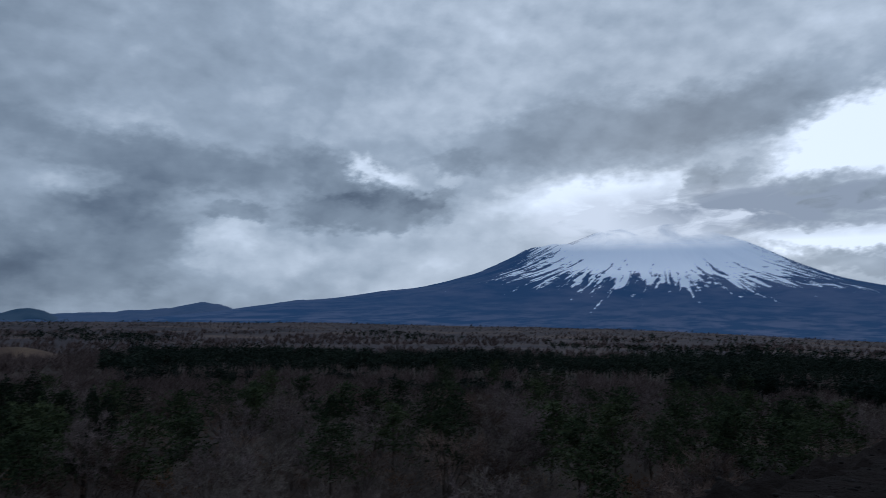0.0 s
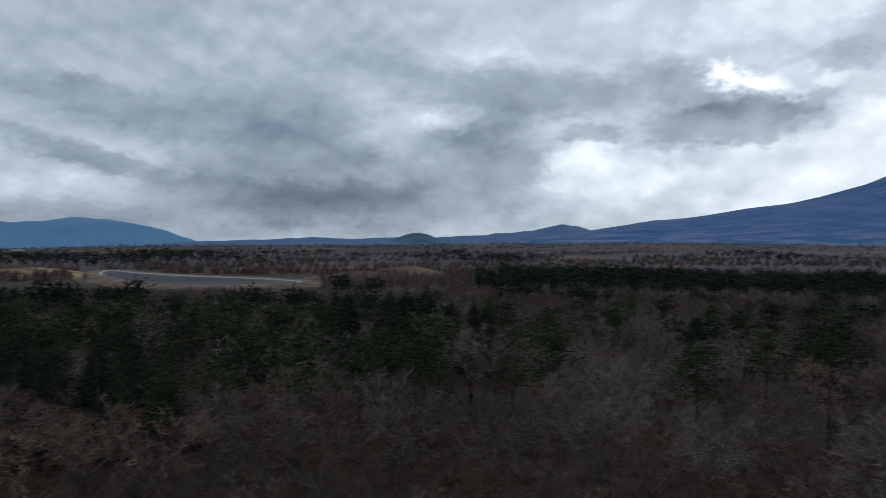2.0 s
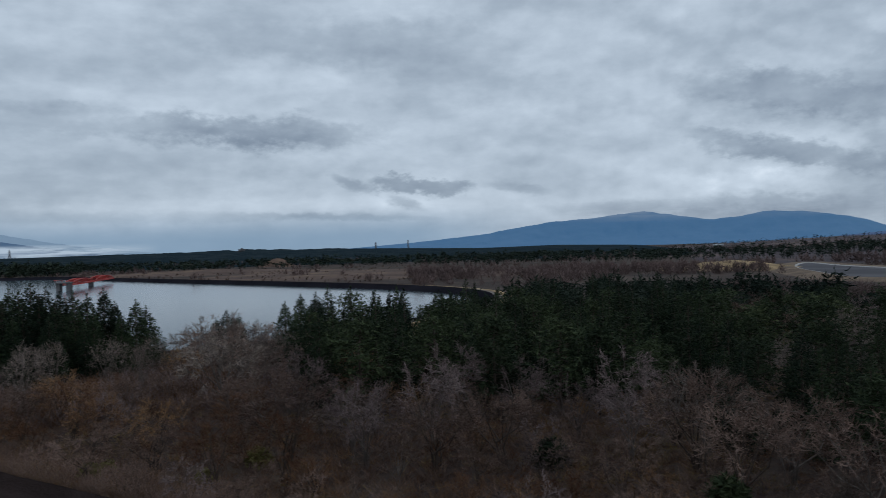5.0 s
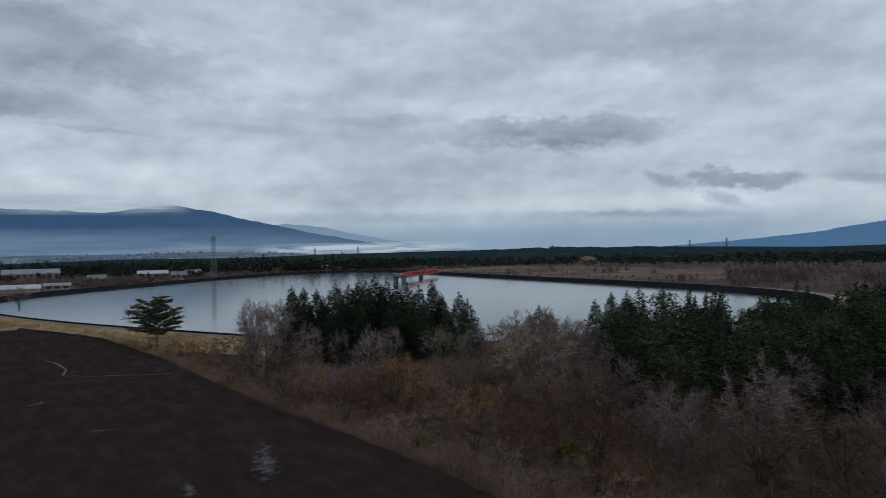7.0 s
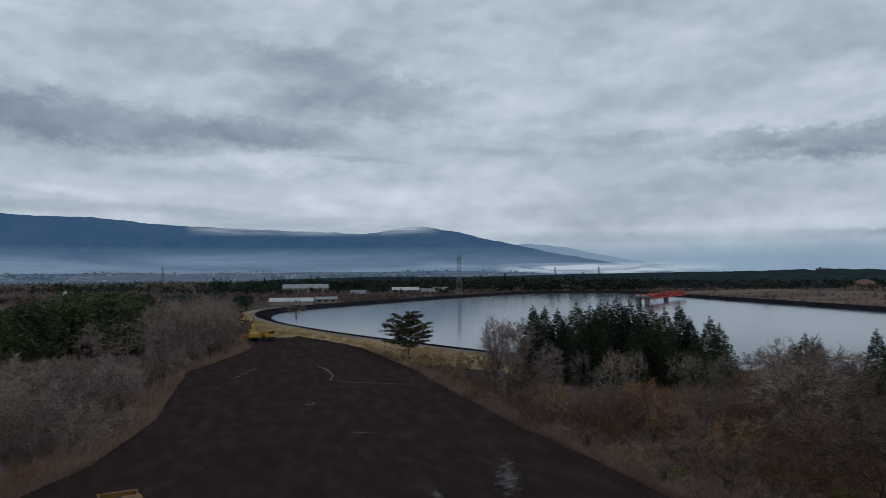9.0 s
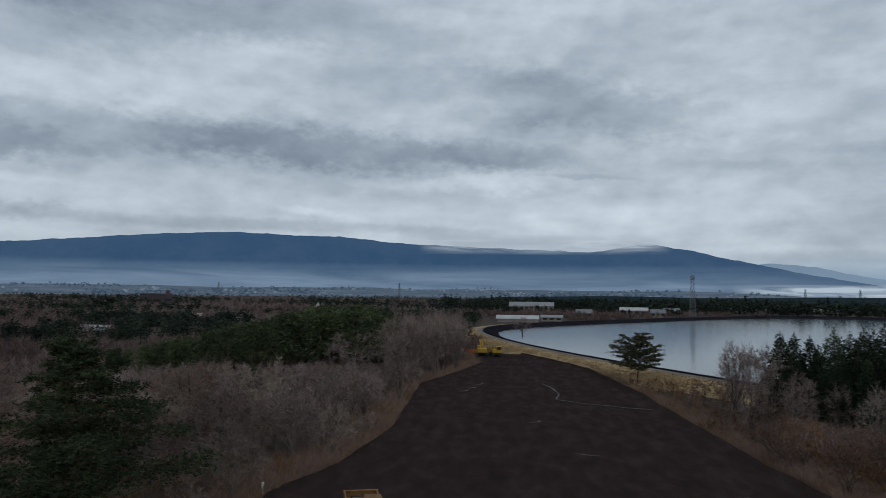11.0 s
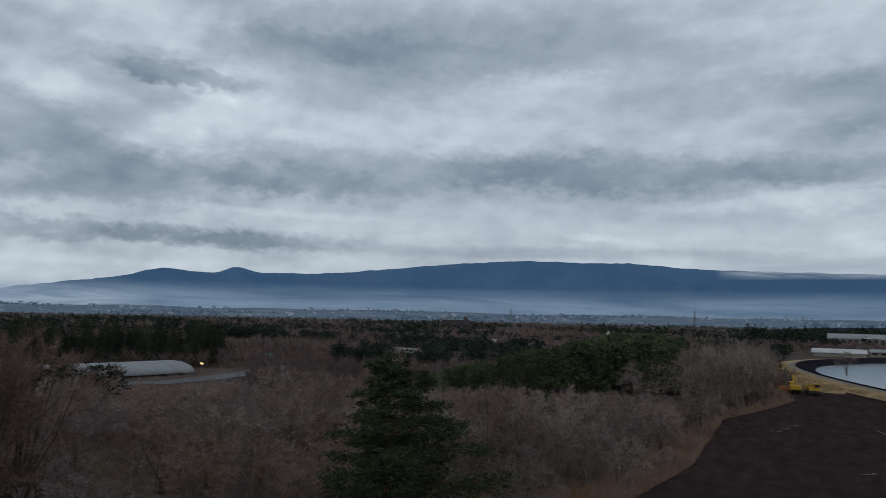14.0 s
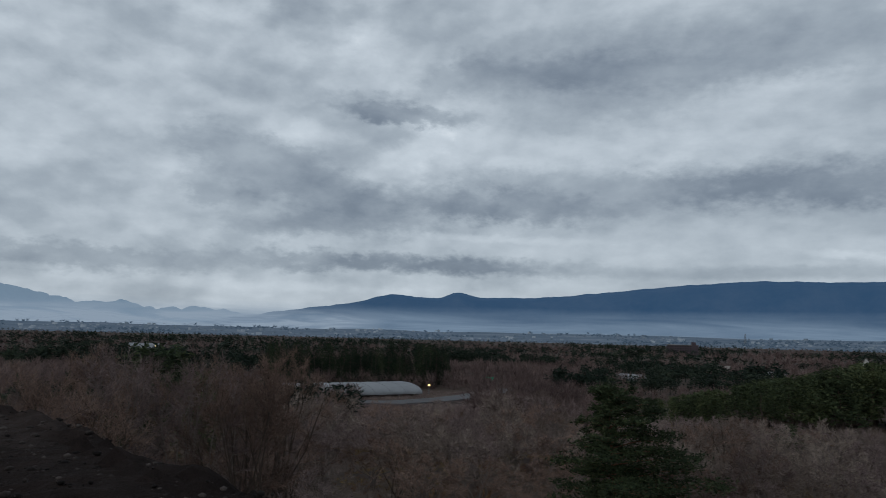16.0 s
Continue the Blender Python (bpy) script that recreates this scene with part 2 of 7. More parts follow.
# the sheet is thinner towards the hidden sun
total = wmath("ADD", total, wmath("MULTIPLY", wmath("SUBTRACT", 1.0, step(az_deg, -14.0, 30.0)), 0.25))
ramp = wnode("ShaderNodeValToRGB")
WL.new(wmath("MULTIPLY", total, 0.8), ramp.inputs[0])
stops = ramp.color_ramp.elements
stops[0].position, stops[0].color = 0.0, (0.085, 0.115, 0.165, 1)
stops[1].position, stops[1].color = 1.0, (1.45, 1.50, 1.55, 1)
for where, colour in ((0.224, (0.20, 0.245, 0.305, 1)), (0.44, (0.37, 0.43, 0.49, 1)), (0.624, (0.57, 0.64, 0.705, 1)), (0.76, (0.83, 0.89, 0.94, 1))):
    e = stops.new(where)
    e.color = colour
sky = wnode("ShaderNodeTexSky")
sky.sky_type, sky.sun_disc, sky.sun_elevation, sky.sun_rotation = "NISHITA", False, radians(SUN_EL), radians(-SUN_AZ)
blue = wnode("ShaderNodeMix", data_type="RGBA", blend_type="MIX")
thin = wnode("ShaderNodeVectorMath", operation="SCALE")
WL.new(sky.outputs[0], thin.inputs[0])
thin.inputs["Scale"].default_value = 0.10
blue.inputs[0].default_value = 0.97
WL.new(thin.outputs[0], blue.inputs[6])
WL.new(ramp.outputs[0], blue.inputs[7])
# blue haze over the sea on the low horizon
haze = wnode("ShaderNodeMix", data_type="RGBA", blend_type="MIX")
low = wmath("SUBTRACT", 1.0, step(el_deg, 0.8, 3.6))
seaward = wmath("MULTIPLY", step(az_deg, 58.0, 74.0), wmath("SUBTRACT", 1.0, step(az_deg, 100.0, 118.0)))
WL.new(wmath("MULTIPLY", wmath("MULTIPLY", low, seaward), 0.85), haze.inputs[0])
WL.new(blue.outputs[2], haze.inputs[6])
haze.inputs[7].default_value = (0.20, 0.295, 0.395, 1)
back = wnode("ShaderNodeBackground")
WL.new(haze.outputs[2], back.inputs[0])
back.inputs[1].default_value = 1.0
WL.new(back.outputs[0], wnode("ShaderNodeOutputWorld").inputs[0])

sun = new("sun", bpy.data.lights.new("sun", "SUN"))
sun.data.energy, sun.data.angle, sun.data.color = 0.3, radians(25), (1.0, 0.95, 0.9)
sun.matrix_world = look(bearing(SUN_AZ, 100, 100 * math.tan(radians(SUN_EL + 15))), (0, 0, 0))

# ---- materials ----


def shader(name):
    m = bpy.data.materials.new(name)
    m.use_nodes = True
    return m, m.node_tree.nodes, m.node_tree.links, m.node_tree.nodes["Principled BSDF"]


def surface(name, colours, scale, rough=0.9, bump=0.3, fine=9.0, stretch=(1, 1, 1), island=0.0, each=0.0, metal=0.0, depth=0.1, air=None, turn=0.0, spec=0.12):
    """A surface of two or three colours mixed by noise at two scales. island, each: how much a loose piece or an object
    differs in brightness. air: haze before a far thing, painted on as emission of its surface."""
    m, N, L, b = shader(name)
    tc = N.new("ShaderNodeTexCoord")
    mp = N.new("ShaderNodeMapping")
    mp.vector_type = "TEXTURE"
    mp.inputs["Scale"].default_value, mp.inputs["Rotation"].default_value = tuple(1.0 / s for s in stretch), (0, 0, radians(turn))
    geo = N.new("ShaderNodeNewGeometry")
    L.new(geo.outputs["Position"], mp.inputs["Vector"])
    n1 = N.new("ShaderNodeTexNoise")
    n1.inputs["Scale"].default_value, n1.inputs["Detail"].default_value, n1.inputs["Roughness"].default_value = scale, 5, 0.6
    n2 = N.new("ShaderNodeTexNoise")
    n2.inputs["Scale"].default_value, n2.inputs["Detail"].default_value, n2.inputs["Roughness"].default_value = scale * fine, 6, 0.65
    L.new(mp.outputs[0], n1.inputs["Vector"])
    L.new(mp.outputs[0], n2.inputs["Vector"])
    mixer = N.new("ShaderNodeMath")
    mixer.operation = "MULTIPLY_ADD"
    L.new(n2.outputs["Fac"], mixer.inputs[0])
    mixer.inputs[1].default_value = 0.5
    half = N.new("ShaderNodeMath")
    half.operation = "MULTIPLY_ADD"
    L.new(n1.outputs["Fac"], half.inputs[0])
    half.inputs[1].default_value, half.inputs[2].default_value = 1.2, -0.35
    L.new(half.outputs[0], mixer.inputs[2])
    value = mixer.outputs[0]
    sources = [(geo.outputs["Random Per Island"], island)] if island else []
    if each:
        sources.append((N.new("ShaderNodeObjectInfo").outputs["Random"], each))
    for src, share in sources:
        add = N.new("ShaderNodeMath")
        add.operation = "MULTIPLY_ADD"
        L.new(src, add.inputs[0])
        add.inputs[1].default_value = share
        shift = N.new("ShaderNodeMath")
        shift.operation = "SUBTRACT"
        L.new(value, shift.inputs[0])
        shift.inputs[1].default_value = share / 2
        L.new(shift.outputs[0], add.inputs[2])
        value = add.outputs[0]
    r = N.new("ShaderNodeValToRGB")
    L.new(value, r.inputs[0])
    r.color_ramp.elements[0].position, r.color_ramp.elements[1].position = 0.22, 0.78
    r.color_ramp.elements[0].color = (*colours[0], 1)
    r.color_ramp.elements[1].color = (*colours[-1], 1)
    if len(colours) > 2:
        e = r.color_ramp.elements.new(0.5)
        e.color = (*colours[1], 1)
    L.new(r.outputs[0], b.inputs["Base Color"])
    b.inputs["Roughness"].default_value, b.inputs["Metallic"].default_value = rough, metal
    b.inputs["Specular IOR Level"].default_value = spec
    if bump:
        bp = N.new("ShaderNodeBump")
        bp.inputs["Strength"].default_value, bp.inputs["Distance"].default_value = bump, depth
        L.new(n2.outputs["Fac"], bp.inputs["Height"])
        L.new(bp.outputs[0], b.inputs["Normal"])
    # stands in for haze: the surface itself emits this colour
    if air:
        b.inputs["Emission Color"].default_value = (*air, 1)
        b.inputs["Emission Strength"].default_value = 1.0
    return m


M_GROUND = surface("brush_floor", [(0.022, 0.016, 0.0145), (0.048, 0.034, 0.028), (0.088, 0.063, 0.046)], 0.045, fine=14, bump=0.5, depth=0.4)
M_SOIL = surface("black_volcanic_soil", [(0.008, 0.006, 0.0056), (0.020, 0.0150, 0.0138), (0.044, 0.034, 0.031)], 0.09, rough=0.95, fine=26, bump=0.9, depth=0.3, spec=0.03)
M_FIELD = surface("graded_black_soil", [(0.0340, 0.0250, 0.0235), (0.0440, 0.0320, 0.0300), (0.062, 0.0465, 0.0435)], 0.5, rough=1.0, fine=14, bump=1.0, depth=0.45, stretch=(0.5, 1.2, 1), turn=36, spec=0.0)


def stain(material, spots, colour):
    """Pale frost and wet film that lies in ragged patches on a soil; spots: x, y, half length, half width, turn."""
    N, L, b = material.node_tree.nodes, material.node_tree.links, material.node_tree.nodes["Principled BSDF"]
    geo = N.new("ShaderNodeNewGeometry")
    ns = N.new("ShaderNodeTexNoise")
    ns.inputs["Scale"].default_value, ns.inputs["Detail"].default_value, ns.inputs["Roughness"].default_value = 1.5, 7, 0.68
    L.new(geo.outputs["Position"], ns.inputs["Vector"])
    total = None
    for x, y, long, wide, turn in spots:
        mp = N.new("ShaderNodeMapping")
        mp.vector_type = "TEXTURE"
        mp.inputs["Location"].default_value, mp.inputs["Rotation"].default_value, mp.inputs["Scale"].default_value = (x, y, 0.4), (0, 0, radians(turn)), (long, wide, 50.0)
        L.new(geo.outputs["Position"], mp.inputs["Vector"])
        ln = N.new("ShaderNodeVectorMath")
        ln.operation = "LENGTH"
        L.new(mp.outputs[0], ln.inputs[0])
        inv = N.new("ShaderNodeMath")
        inv.operation, inv.use_clamp = "SUBTRACT", True
        inv.inputs[0].default_value = 1.0
        L.new(ln.outputs["Value"], inv.inputs[1])
        if total is None:
            total = inv.outputs[0]
        else:
            mx = N.new("ShaderNodeMath")
            mx.operation = "MAXIMUM"
            L.new(total, mx.inputs[0])
            L.new(inv.outputs[0], mx.inputs[1])
            total = mx.outputs[0]
    add = N.new("ShaderNodeMath")
    add.operation = "MULTIPLY_ADD"
    L.new(total, add.inputs[0])
    add.inputs[1].default_value = 0.34
    L.new(ns.outputs["Fac"], add.inputs[2])
    cut = N.new("ShaderNodeMapRange")
    L.new(add.outputs[0], cut.inputs["Value"])
    cut.inputs["From Min"].default_value, cut.inputs["From Max"].default_value = 0.64, 0.86
    held = N.new("ShaderNodeMath")
    held.operation = "MULTIPLY"
    some = N.new("ShaderNodeMath")
    some.operation = "GREATER_THAN"
    L.new(total, some.inputs[0])
    some.inputs[1].default_value = 0.02
    L.new(cut.outputs[0], held.inputs[0])
    L.new(some.outputs[0], held.inputs[1])
    mix = N.new("ShaderNodeMix")
    mix.data_type = "RGBA"
    L.new(held.outputs[0], mix.inputs[0])
    L.new(b.inputs["Base Color"].links[0].from_socket, mix.inputs[6])
    mix.inputs[7].default_value = (*colour, 1)
    L.new(mix.outputs[2], b.inputs["Base Color"])


stain(M_FIELD, ((-53.5, -17.4, 8.5, 1.3, 20), (-47.0, -20.5, 3.2, 0.8, 28), (-62.8, -35.5, 2.4, 0.5, 100)), (0.16, 0.155, 0.16))

M_CLOD = surface("soil_clods", [(0.005, 0.004, 0.004), (0.016, 0.013, 0.012), (0.060, 0.050, 0.046)], 1.5, island=0.5, bump=0.6, depth=0.03)
M_DRYGRASS = surface("dry_grass", [(0.135, 0.090, 0.047), (0.265, 0.188, 0.100), (0.38, 0.28, 0.155)], 0.12, fine=16, bump=0.6, depth=0.3)
M_BROWNFIELD = surface("brown_grassland", [(0.050, 0.032, 0.027), (0.098, 0.064, 0.050), (0.165, 0.112, 0.074)], 0.03, fine=16, bump=0.6, depth=0.4)
M_SAND = surface("sandy_dry_bank", [(0.075, 0.052, 0.038), (0.140, 0.100, 0.070), (0.22, 0.165, 0.115)], 0.08, fine=14, bump=0.5, depth=0.3)
# a slight bluish emission on the moor imitates haze
M_APRON = surface("purple_brown_moor_haze_glow", [(0.028, 0.021, 0.023), (0.054, 0.039, 0.039), (0.150, 0.096, 0.066)], 0.007, fine=9, bump=0.8, depth=2.0, stretch=(1, 1, 1), air=(0.004, 0.0055, 0.009))
M_LINING = surface("dark_lining", [(0.009, 0.009, 0.012), (0.020, 0.019, 0.024)], 0.05, rough=0.95, bump=0.2, spec=0.0)
M_CREST = surface("crest_road", [(0.10, 0.085, 0.075), (0.18, 0.155, 0.135)], 0.08, bump=0.2)
M_ASPHALT = surface("asphalt", [(0.055, 0.057, 0.062), (0.10, 0.102, 0.108)], 0.2, rough=0.7, bump=0.2, depth=0.02)
M_BARK = surface("bark", [(0.035, 0.027, 0.022), (0.075, 0.056, 0.046)], 1.2, each=0.3, bump=0.5, depth=0.03)
M_REDBARK = surface("red_pine_bark", [(0.06, 0.035, 0.025), (0.16, 0.075, 0.045)], 1.0, bump=0.6, depth=0.04)
M_PALEBARK = surface("pale_dead_wood", [(0.11, 0.096, 0.082), (0.23, 0.205, 0.18)], 1.0, bump=0.5, depth=0.02)
M_TWIG = surface("purple_grey_twigs", [(0.068, 0.049, 0.047), (0.130, 0.096, 0.092), (0.208, 0.160, 0.152)], 0.08, island=0.35, bump=0, each=0.55)
M_TWIG_PALE = surface("pale_grey_twigs", [(0.100, 0.077, 0.066), (0.165, 0.130, 0.112), (0.235, 0.192, 0.166)], 0.08, island=0.35, bump=0, each=0.4)
M_TWIG_BROWN = surface("brown_twigs", [(0.062, 0.041, 0.034), (0.125, 0.083, 0.067), (0.21, 0.144, 0.116)], 0.08, island=0.35, bump=0, each=0.55)
M_TWIG_RUST = surface("rust_brown_twigs", [(0.070, 0.033, 0.019), (0.142, 0.075, 0.042), (0.24, 0.144, 0.074)], 0.08, island=0.35, bump=0, each=0.55)
M_PINE = surface("pine_needles", [(0.012, 0.018, 0.010), (0.027, 0.039, 0.019), (0.056, 0.072, 0.033)], 0.12, island=0.45, bump=0, each=0.35)
M_PINE_BROWN = surface("brownish_pine_needles", [(0.018, 0.020, 0.012), (0.038, 0.042, 0.022), (0.075, 0.072, 0.036)], 0.12, island=0.45, bump=0)
M_OCHRE = surface("ochre_dead_grass", [(0.085, 0.055, 0.025), (0.16, 0.11, 0.048), (0.24, 0.175, 0.08)], 0.10, island=0.35, bump=0)
M_LIMB = surface("pale_lichened_bark", [(0.066, 0.054, 0.048), (0.145, 0.122, 0.108)], 0.8, each=0.35, bump=0.4, depth=0.02)
M_KNOLLPINE = surface("olive_pine_needles", [(0.016, 0.025, 0.013), (0.038, 0.052, 0.025), (0.076, 0.090, 0.041)], 0.12, island=0.45, bump=0, each=0.35)
M_CEDAR = surface("cedar_needles", [(0.0065, 0.0115, 0.0075), (0.0145, 0.0240, 0.0135), (0.034, 0.049, 0.023)], 0.12, island=0.45, each=0.35, bump=0)
# the town walls glow faintly to look veiled by haze
M_TOWN = surface("town_walls_haze_glow", [(0.02, 0.02, 0.02), (0.06, 0.06, 0.06), (0.17, 0.17, 0.17)], 0.02, island=0.8, bump=0, air=(0.055, 0.082, 0.114))
M_FARWOOD = surface("far_conifers", [(0.007, 0.013, 0.010), (0.016, 0.025, 0.018), (0.033, 0.044, 0.029)], 0.01, island=0.45, bump=0)
M_FARBARE = surface("far_bare_woods", [(0.062, 0.044, 0.043), (0.110, 0.078, 0.073), (0.175, 0.128, 0.116)], 0.012, island=0.4, bump=0)
M_YELLOW = surface("yellow_machine_paint", [(0.27, 0.165, 0.022), (0.38, 0.245, 0.035)], 1.5, rough=0.5, bump=0.1)
M_ORANGE = surface("orange_machine_paint", [(0.26, 0.08, 0.028), (0.38, 0.125, 0.045)], 1.5, rough=0.5, bump=0.1)
M_OCHREPAINT = surface("rusty_ochre_paint", [(0.085, 0.042, 0.018), (0.19, 0.105, 0.036)], 1.5, rough=0.6, bump=0.2)
M_BLACK = surface("black_rubber_and_iron", [(0.012, 0.012, 0.012), (0.03, 0.028, 0.026)], 2.0, rough=0.6, bump=0.2)
M_RED = surface("red_bridge_paint", [(0.25, 0.026, 0.024), (0.36, 0.045, 0.036)], 0.5, rough=0.5, bump=0.1)
M_CONCRETE = surface("concrete", [(0.26, 0.25, 0.24), (0.42, 0.41, 0.39)], 0.3, bump=0.2)
M_DARKCONCRETE = surface("dark_wet_concrete", [(0.08, 0.08, 0.085), (0.14, 0.14, 0.145)], 0.3, bump=0.2)
M_ROOF = surface("pale_metal_roof", [(0.13, 0.138, 0.148), (0.22, 0.232, 0.245)], 0.1, rough=0.5, bump=0.1)
M_WHITE = surface("white_wall_paint", [(0.26, 0.265, 0.27), (0.39, 0.395, 0.40)], 0.2, rough=0.7, bump=0.1)
M_HUT = surface("bright_white_paint", [(0.60, 0.60, 0.60), (0.78, 0.78, 0.78)], 0.4, rough=0.7, bump=0.1)
M_WALL = surface("dull_wall", [(0.13, 0.12, 0.11), (0.24, 0.22, 0.20)], 0.1, bump=0.1)
# haze over this far wall is a weak glow in its material
M_BRICK = surface("red_brown_wall_haze_glow", [(0.040, 0.028, 0.030), (0.062, 0.042, 0.043)], 0.05, bump=0.1, air=(0.004, 0.006, 0.009))
M_STEEL = surface("grey_galvanised_steel", [(0.10, 0.11, 0.12), (0.19, 0.20, 0.21)], 1.0, rough=0.5, metal=0.3, bump=0.1)
M_GREENNET = surface("green_netting", [(0.02, 0.22, 0.12), (0.04, 0.34, 0.19)], 1.0, bump=0.1)
M_SALT = surface("pale_frosted_rut", [(0.075, 0.068, 0.068), (0.18, 0.17, 0.172)], 1.0, bump=0.2)
M_STRAW = surface("yellow_green_shrub", [(0.09, 0.085, 0.028), (0.16, 0.14, 0.05)], 0.3, island=0.3, bump=0)


def water_material(name, colour, rough):
    m, N, L, b = shader(name)
    b.inputs["Base Color"].default_value = (*colour, 1)
    b.inputs["Roughness"].default_value, b.inputs["IOR"].default_value = rough, 1.333
    b.inputs["Specular IOR Level"].default_value = 0.36
    tc = N.new("ShaderNodeNewGeometry")
    n = N.new("ShaderNodeTexNoise")
    n.inputs["Scale"].default_value, n.inputs["Detail"].default_value = 0.35, 4
    L.new(tc.outputs["Position"], n.inputs["Vector"])
    bp = N.new("ShaderNodeBump")
    bp.inputs["Strength"].default_value, bp.inputs["Distance"].default_value = 0.10, 0.1
    L.new(n.outputs["Fac"], bp.inputs["Height"])
    L.new(bp.outputs[0], b.inputs["Normal"])
    return m


M_WATER = water_material("still_water", (0.038, 0.060, 0.074), 0.12)
M_POND = surface("shallow_muddy_water", [(0.040, 0.039, 0.044), (0.062, 0.060, 0.068), (0.10, 0.098, 0.108)], 0.02, rough=0.75, fine=8, bump=0, stretch=(0.3, 1.2, 1), turn=35, spec=0.08)


# valley floor and groves carry their haze as emission
M_VALLEY = surface("valley_woods_fields_haze_glow", [(0.010, 0.015, 0.017), (0.03, 0.031, 0.031), (0.10, 0.10, 0.10)], 0.006, fine=9, bump=0, stretch=(1, 1, 1), air=(0.036, 0.060, 0.095))
M_HAZEWOOD = surface("woods_blue_haze_glow", [(0.006, 0.010, 0.011), (0.016, 0.022, 0.022)], 0.01, island=0.5, bump=0, air=(0.034, 0.056, 0.086))


# a mountain side that emits the haze lying before it
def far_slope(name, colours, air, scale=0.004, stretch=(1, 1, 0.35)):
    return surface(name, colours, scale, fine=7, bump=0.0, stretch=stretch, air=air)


# the blue in these slopes is distance haze, put in as a glow
M_BLUEHAZEMT = far_slope("far_slope_blue_haze_glow", [(0.012, 0.02, 0.024), (0.03, 0.04, 0.045)], (0.036, 0.098, 0.195))
M_HAZEMT = far_slope("far_slope_pale_haze_glow", [(0.03, 0.04, 0.04), (0.06, 0.07, 0.07)], (0.135, 0.20, 0.28))
M_RIDGE = far_slope("ridge_slope_blue_haze_glow", [(0.012, 0.02, 0.022), (0.035, 0.04, 0.04)], (0.0165, 0.052, 0.118))
M_WOODRISE = surface("far_forest_haze_glow", [(0.004, 0.0075, 0.0075), (0.011, 0.017, 0.0155), (0.030, 0.034, 0.030)], 0.03, fine=7, bump=1.0, depth=4.0, air=(0.0052, 0.0095, 0.0155), spec=0.0)
M_DARKHILL = far_slope("dark_wooded_hill_haze_glow", [(0.010, 0.014, 0.016), (0.030, 0.034, 0.036)], (0.020, 0.046, 0.088), 0.02)
M_HILL = far_slope("purple_grey_hill_haze_glow", [(0.008, 0.011, 0.014), (0.050, 0.040, 0.044)], (0.023, 0.056, 0.128), 0.012)

# ---- mesh helpers ----


def mesh_of(name, verts, faces, material, smooth=False):
    me = bpy.data.meshes.new(name)
    me.from_pydata([tuple(v) for v in verts], [], faces)
    me.materials.append(material)
    if smooth:
        me.polygons.foreach_set("use_smooth", [True] * len(me.polygons))
    me.update()
    return me


def thing(name, at=(0, 0, 0), turn=0.0, label="", category="", group="", kind="", size=1.0):
    e = new(name)
    e.empty_display_size = 0.5
    e.matrix_world = Matrix.LocRotScale(at, Euler((0, 0, radians(turn))), (size, size, size))
    return tagged(e, label, category, group, kind)


def part(name, bm, material, parent, label=""):
    if isinstance(bm, bmesh.types.BMesh):
        me = bpy.data.meshes.new(name)
        bm.to_mesh(me)
        bm.free()
        me.materials.append(material)
    else:
        me = bm
    ob = new(name, me)
    ob.parent = parent
    if label:
        ob["label"] = label
    return ob


def box(bm, x0, y0, z0, x1, y1, z1, bevel=0.0):
    """A box, bevelled, added to bm."""
    made = bmesh.ops.create_cube(bm, size=1.0)["verts"]
    for v in made:
        v.co = Vector(((x0 + x1) / 2 + v.co.x * (x1 - x0), (y0 + y1) / 2 + v.co.y * (y1 - y0), (z0 + z1) / 2 + v.co.z * (z1 - z0)))
    if bevel:
        edges = {e for v in made for e in v.link_edges}
        bmesh.ops.bevel(bm, geom=list(edges), offset=bevel, segments=2, affect="EDGES", profile=0.5)
    return bm


def boxes(*list_of_boxes, bevel=0.0):
    bm = bmesh.new()
    for b in list_of_boxes:
        box(bm, *b, bevel=bevel)
    return bm


def tube(bm, a, b, r0, r1=None, sides=8):
    """A round bar from a to b added to bm."""
    a, b = Vector(a), Vector(b)
    r1 = r0 if r1 is None else r1
    q = (b - a).to_track_quat("Z", "Y")
    rings = []
    for p, r in ((a, r0), (b, r1)):
        rings.append([bm.verts.new(p + q @ Vector((math.cos(2 * math.pi * k / sides) * r, math.sin(2 * math.pi * k / sides) * r, 0))) for k in range(sides)])
    for k in range(sides):
        bm.faces.new((rings[0][k], rings[0][(k + 1) % sides], rings[1][(k + 1) % sides], rings[1][k]))
    bm.faces.new(rings[0][::-1])
    bm.faces.new(rings[1])
    return bm


def fbm(x, y, scale, octaves=4, seed=0.0):
    return noise.fractal(Vector((x * scale + seed, y * scale - seed, seed)), 0.9, 2.0, octaves)

# ---- the large forms of the land ----
# the plain: one sheet that reaches the horizon
verts, faces = [], []
RINGS, SPOKES = 72, 180
for i in range(RINGS):
    r = 6.0 * (4850 / 6.0) ** (i / (RINGS - 1))
    for k in range(SPOKES):
        p = bearing(360 * k / SPOKES, r)
        rise = 0.5 * fbm(p.x, p.y, 0.02) if r < 1200 else 0.0
        verts.append((p.x, p.y, min(rise, 0.0) if r < 700 else rise - 0.3))
verts.append((0, 0, -0.2))
for i in range(RINGS - 1):
    for k in range(SPOKES):
        a, b = i * SPOKES + k, i * SPOKES + (k + 1) % SPOKES
        faces.append((a, b, b + SPOKES, a + SPOKES))
for k in range(SPOKES):
    faces.append((len(verts) - 1, (k + 1) % SPOKES, k))
tagged(new("ground", mesh_of("ground", verts, faces, M_GROUND, True)), "brown winter brush and dry grass plain", "ground", kind="structure")


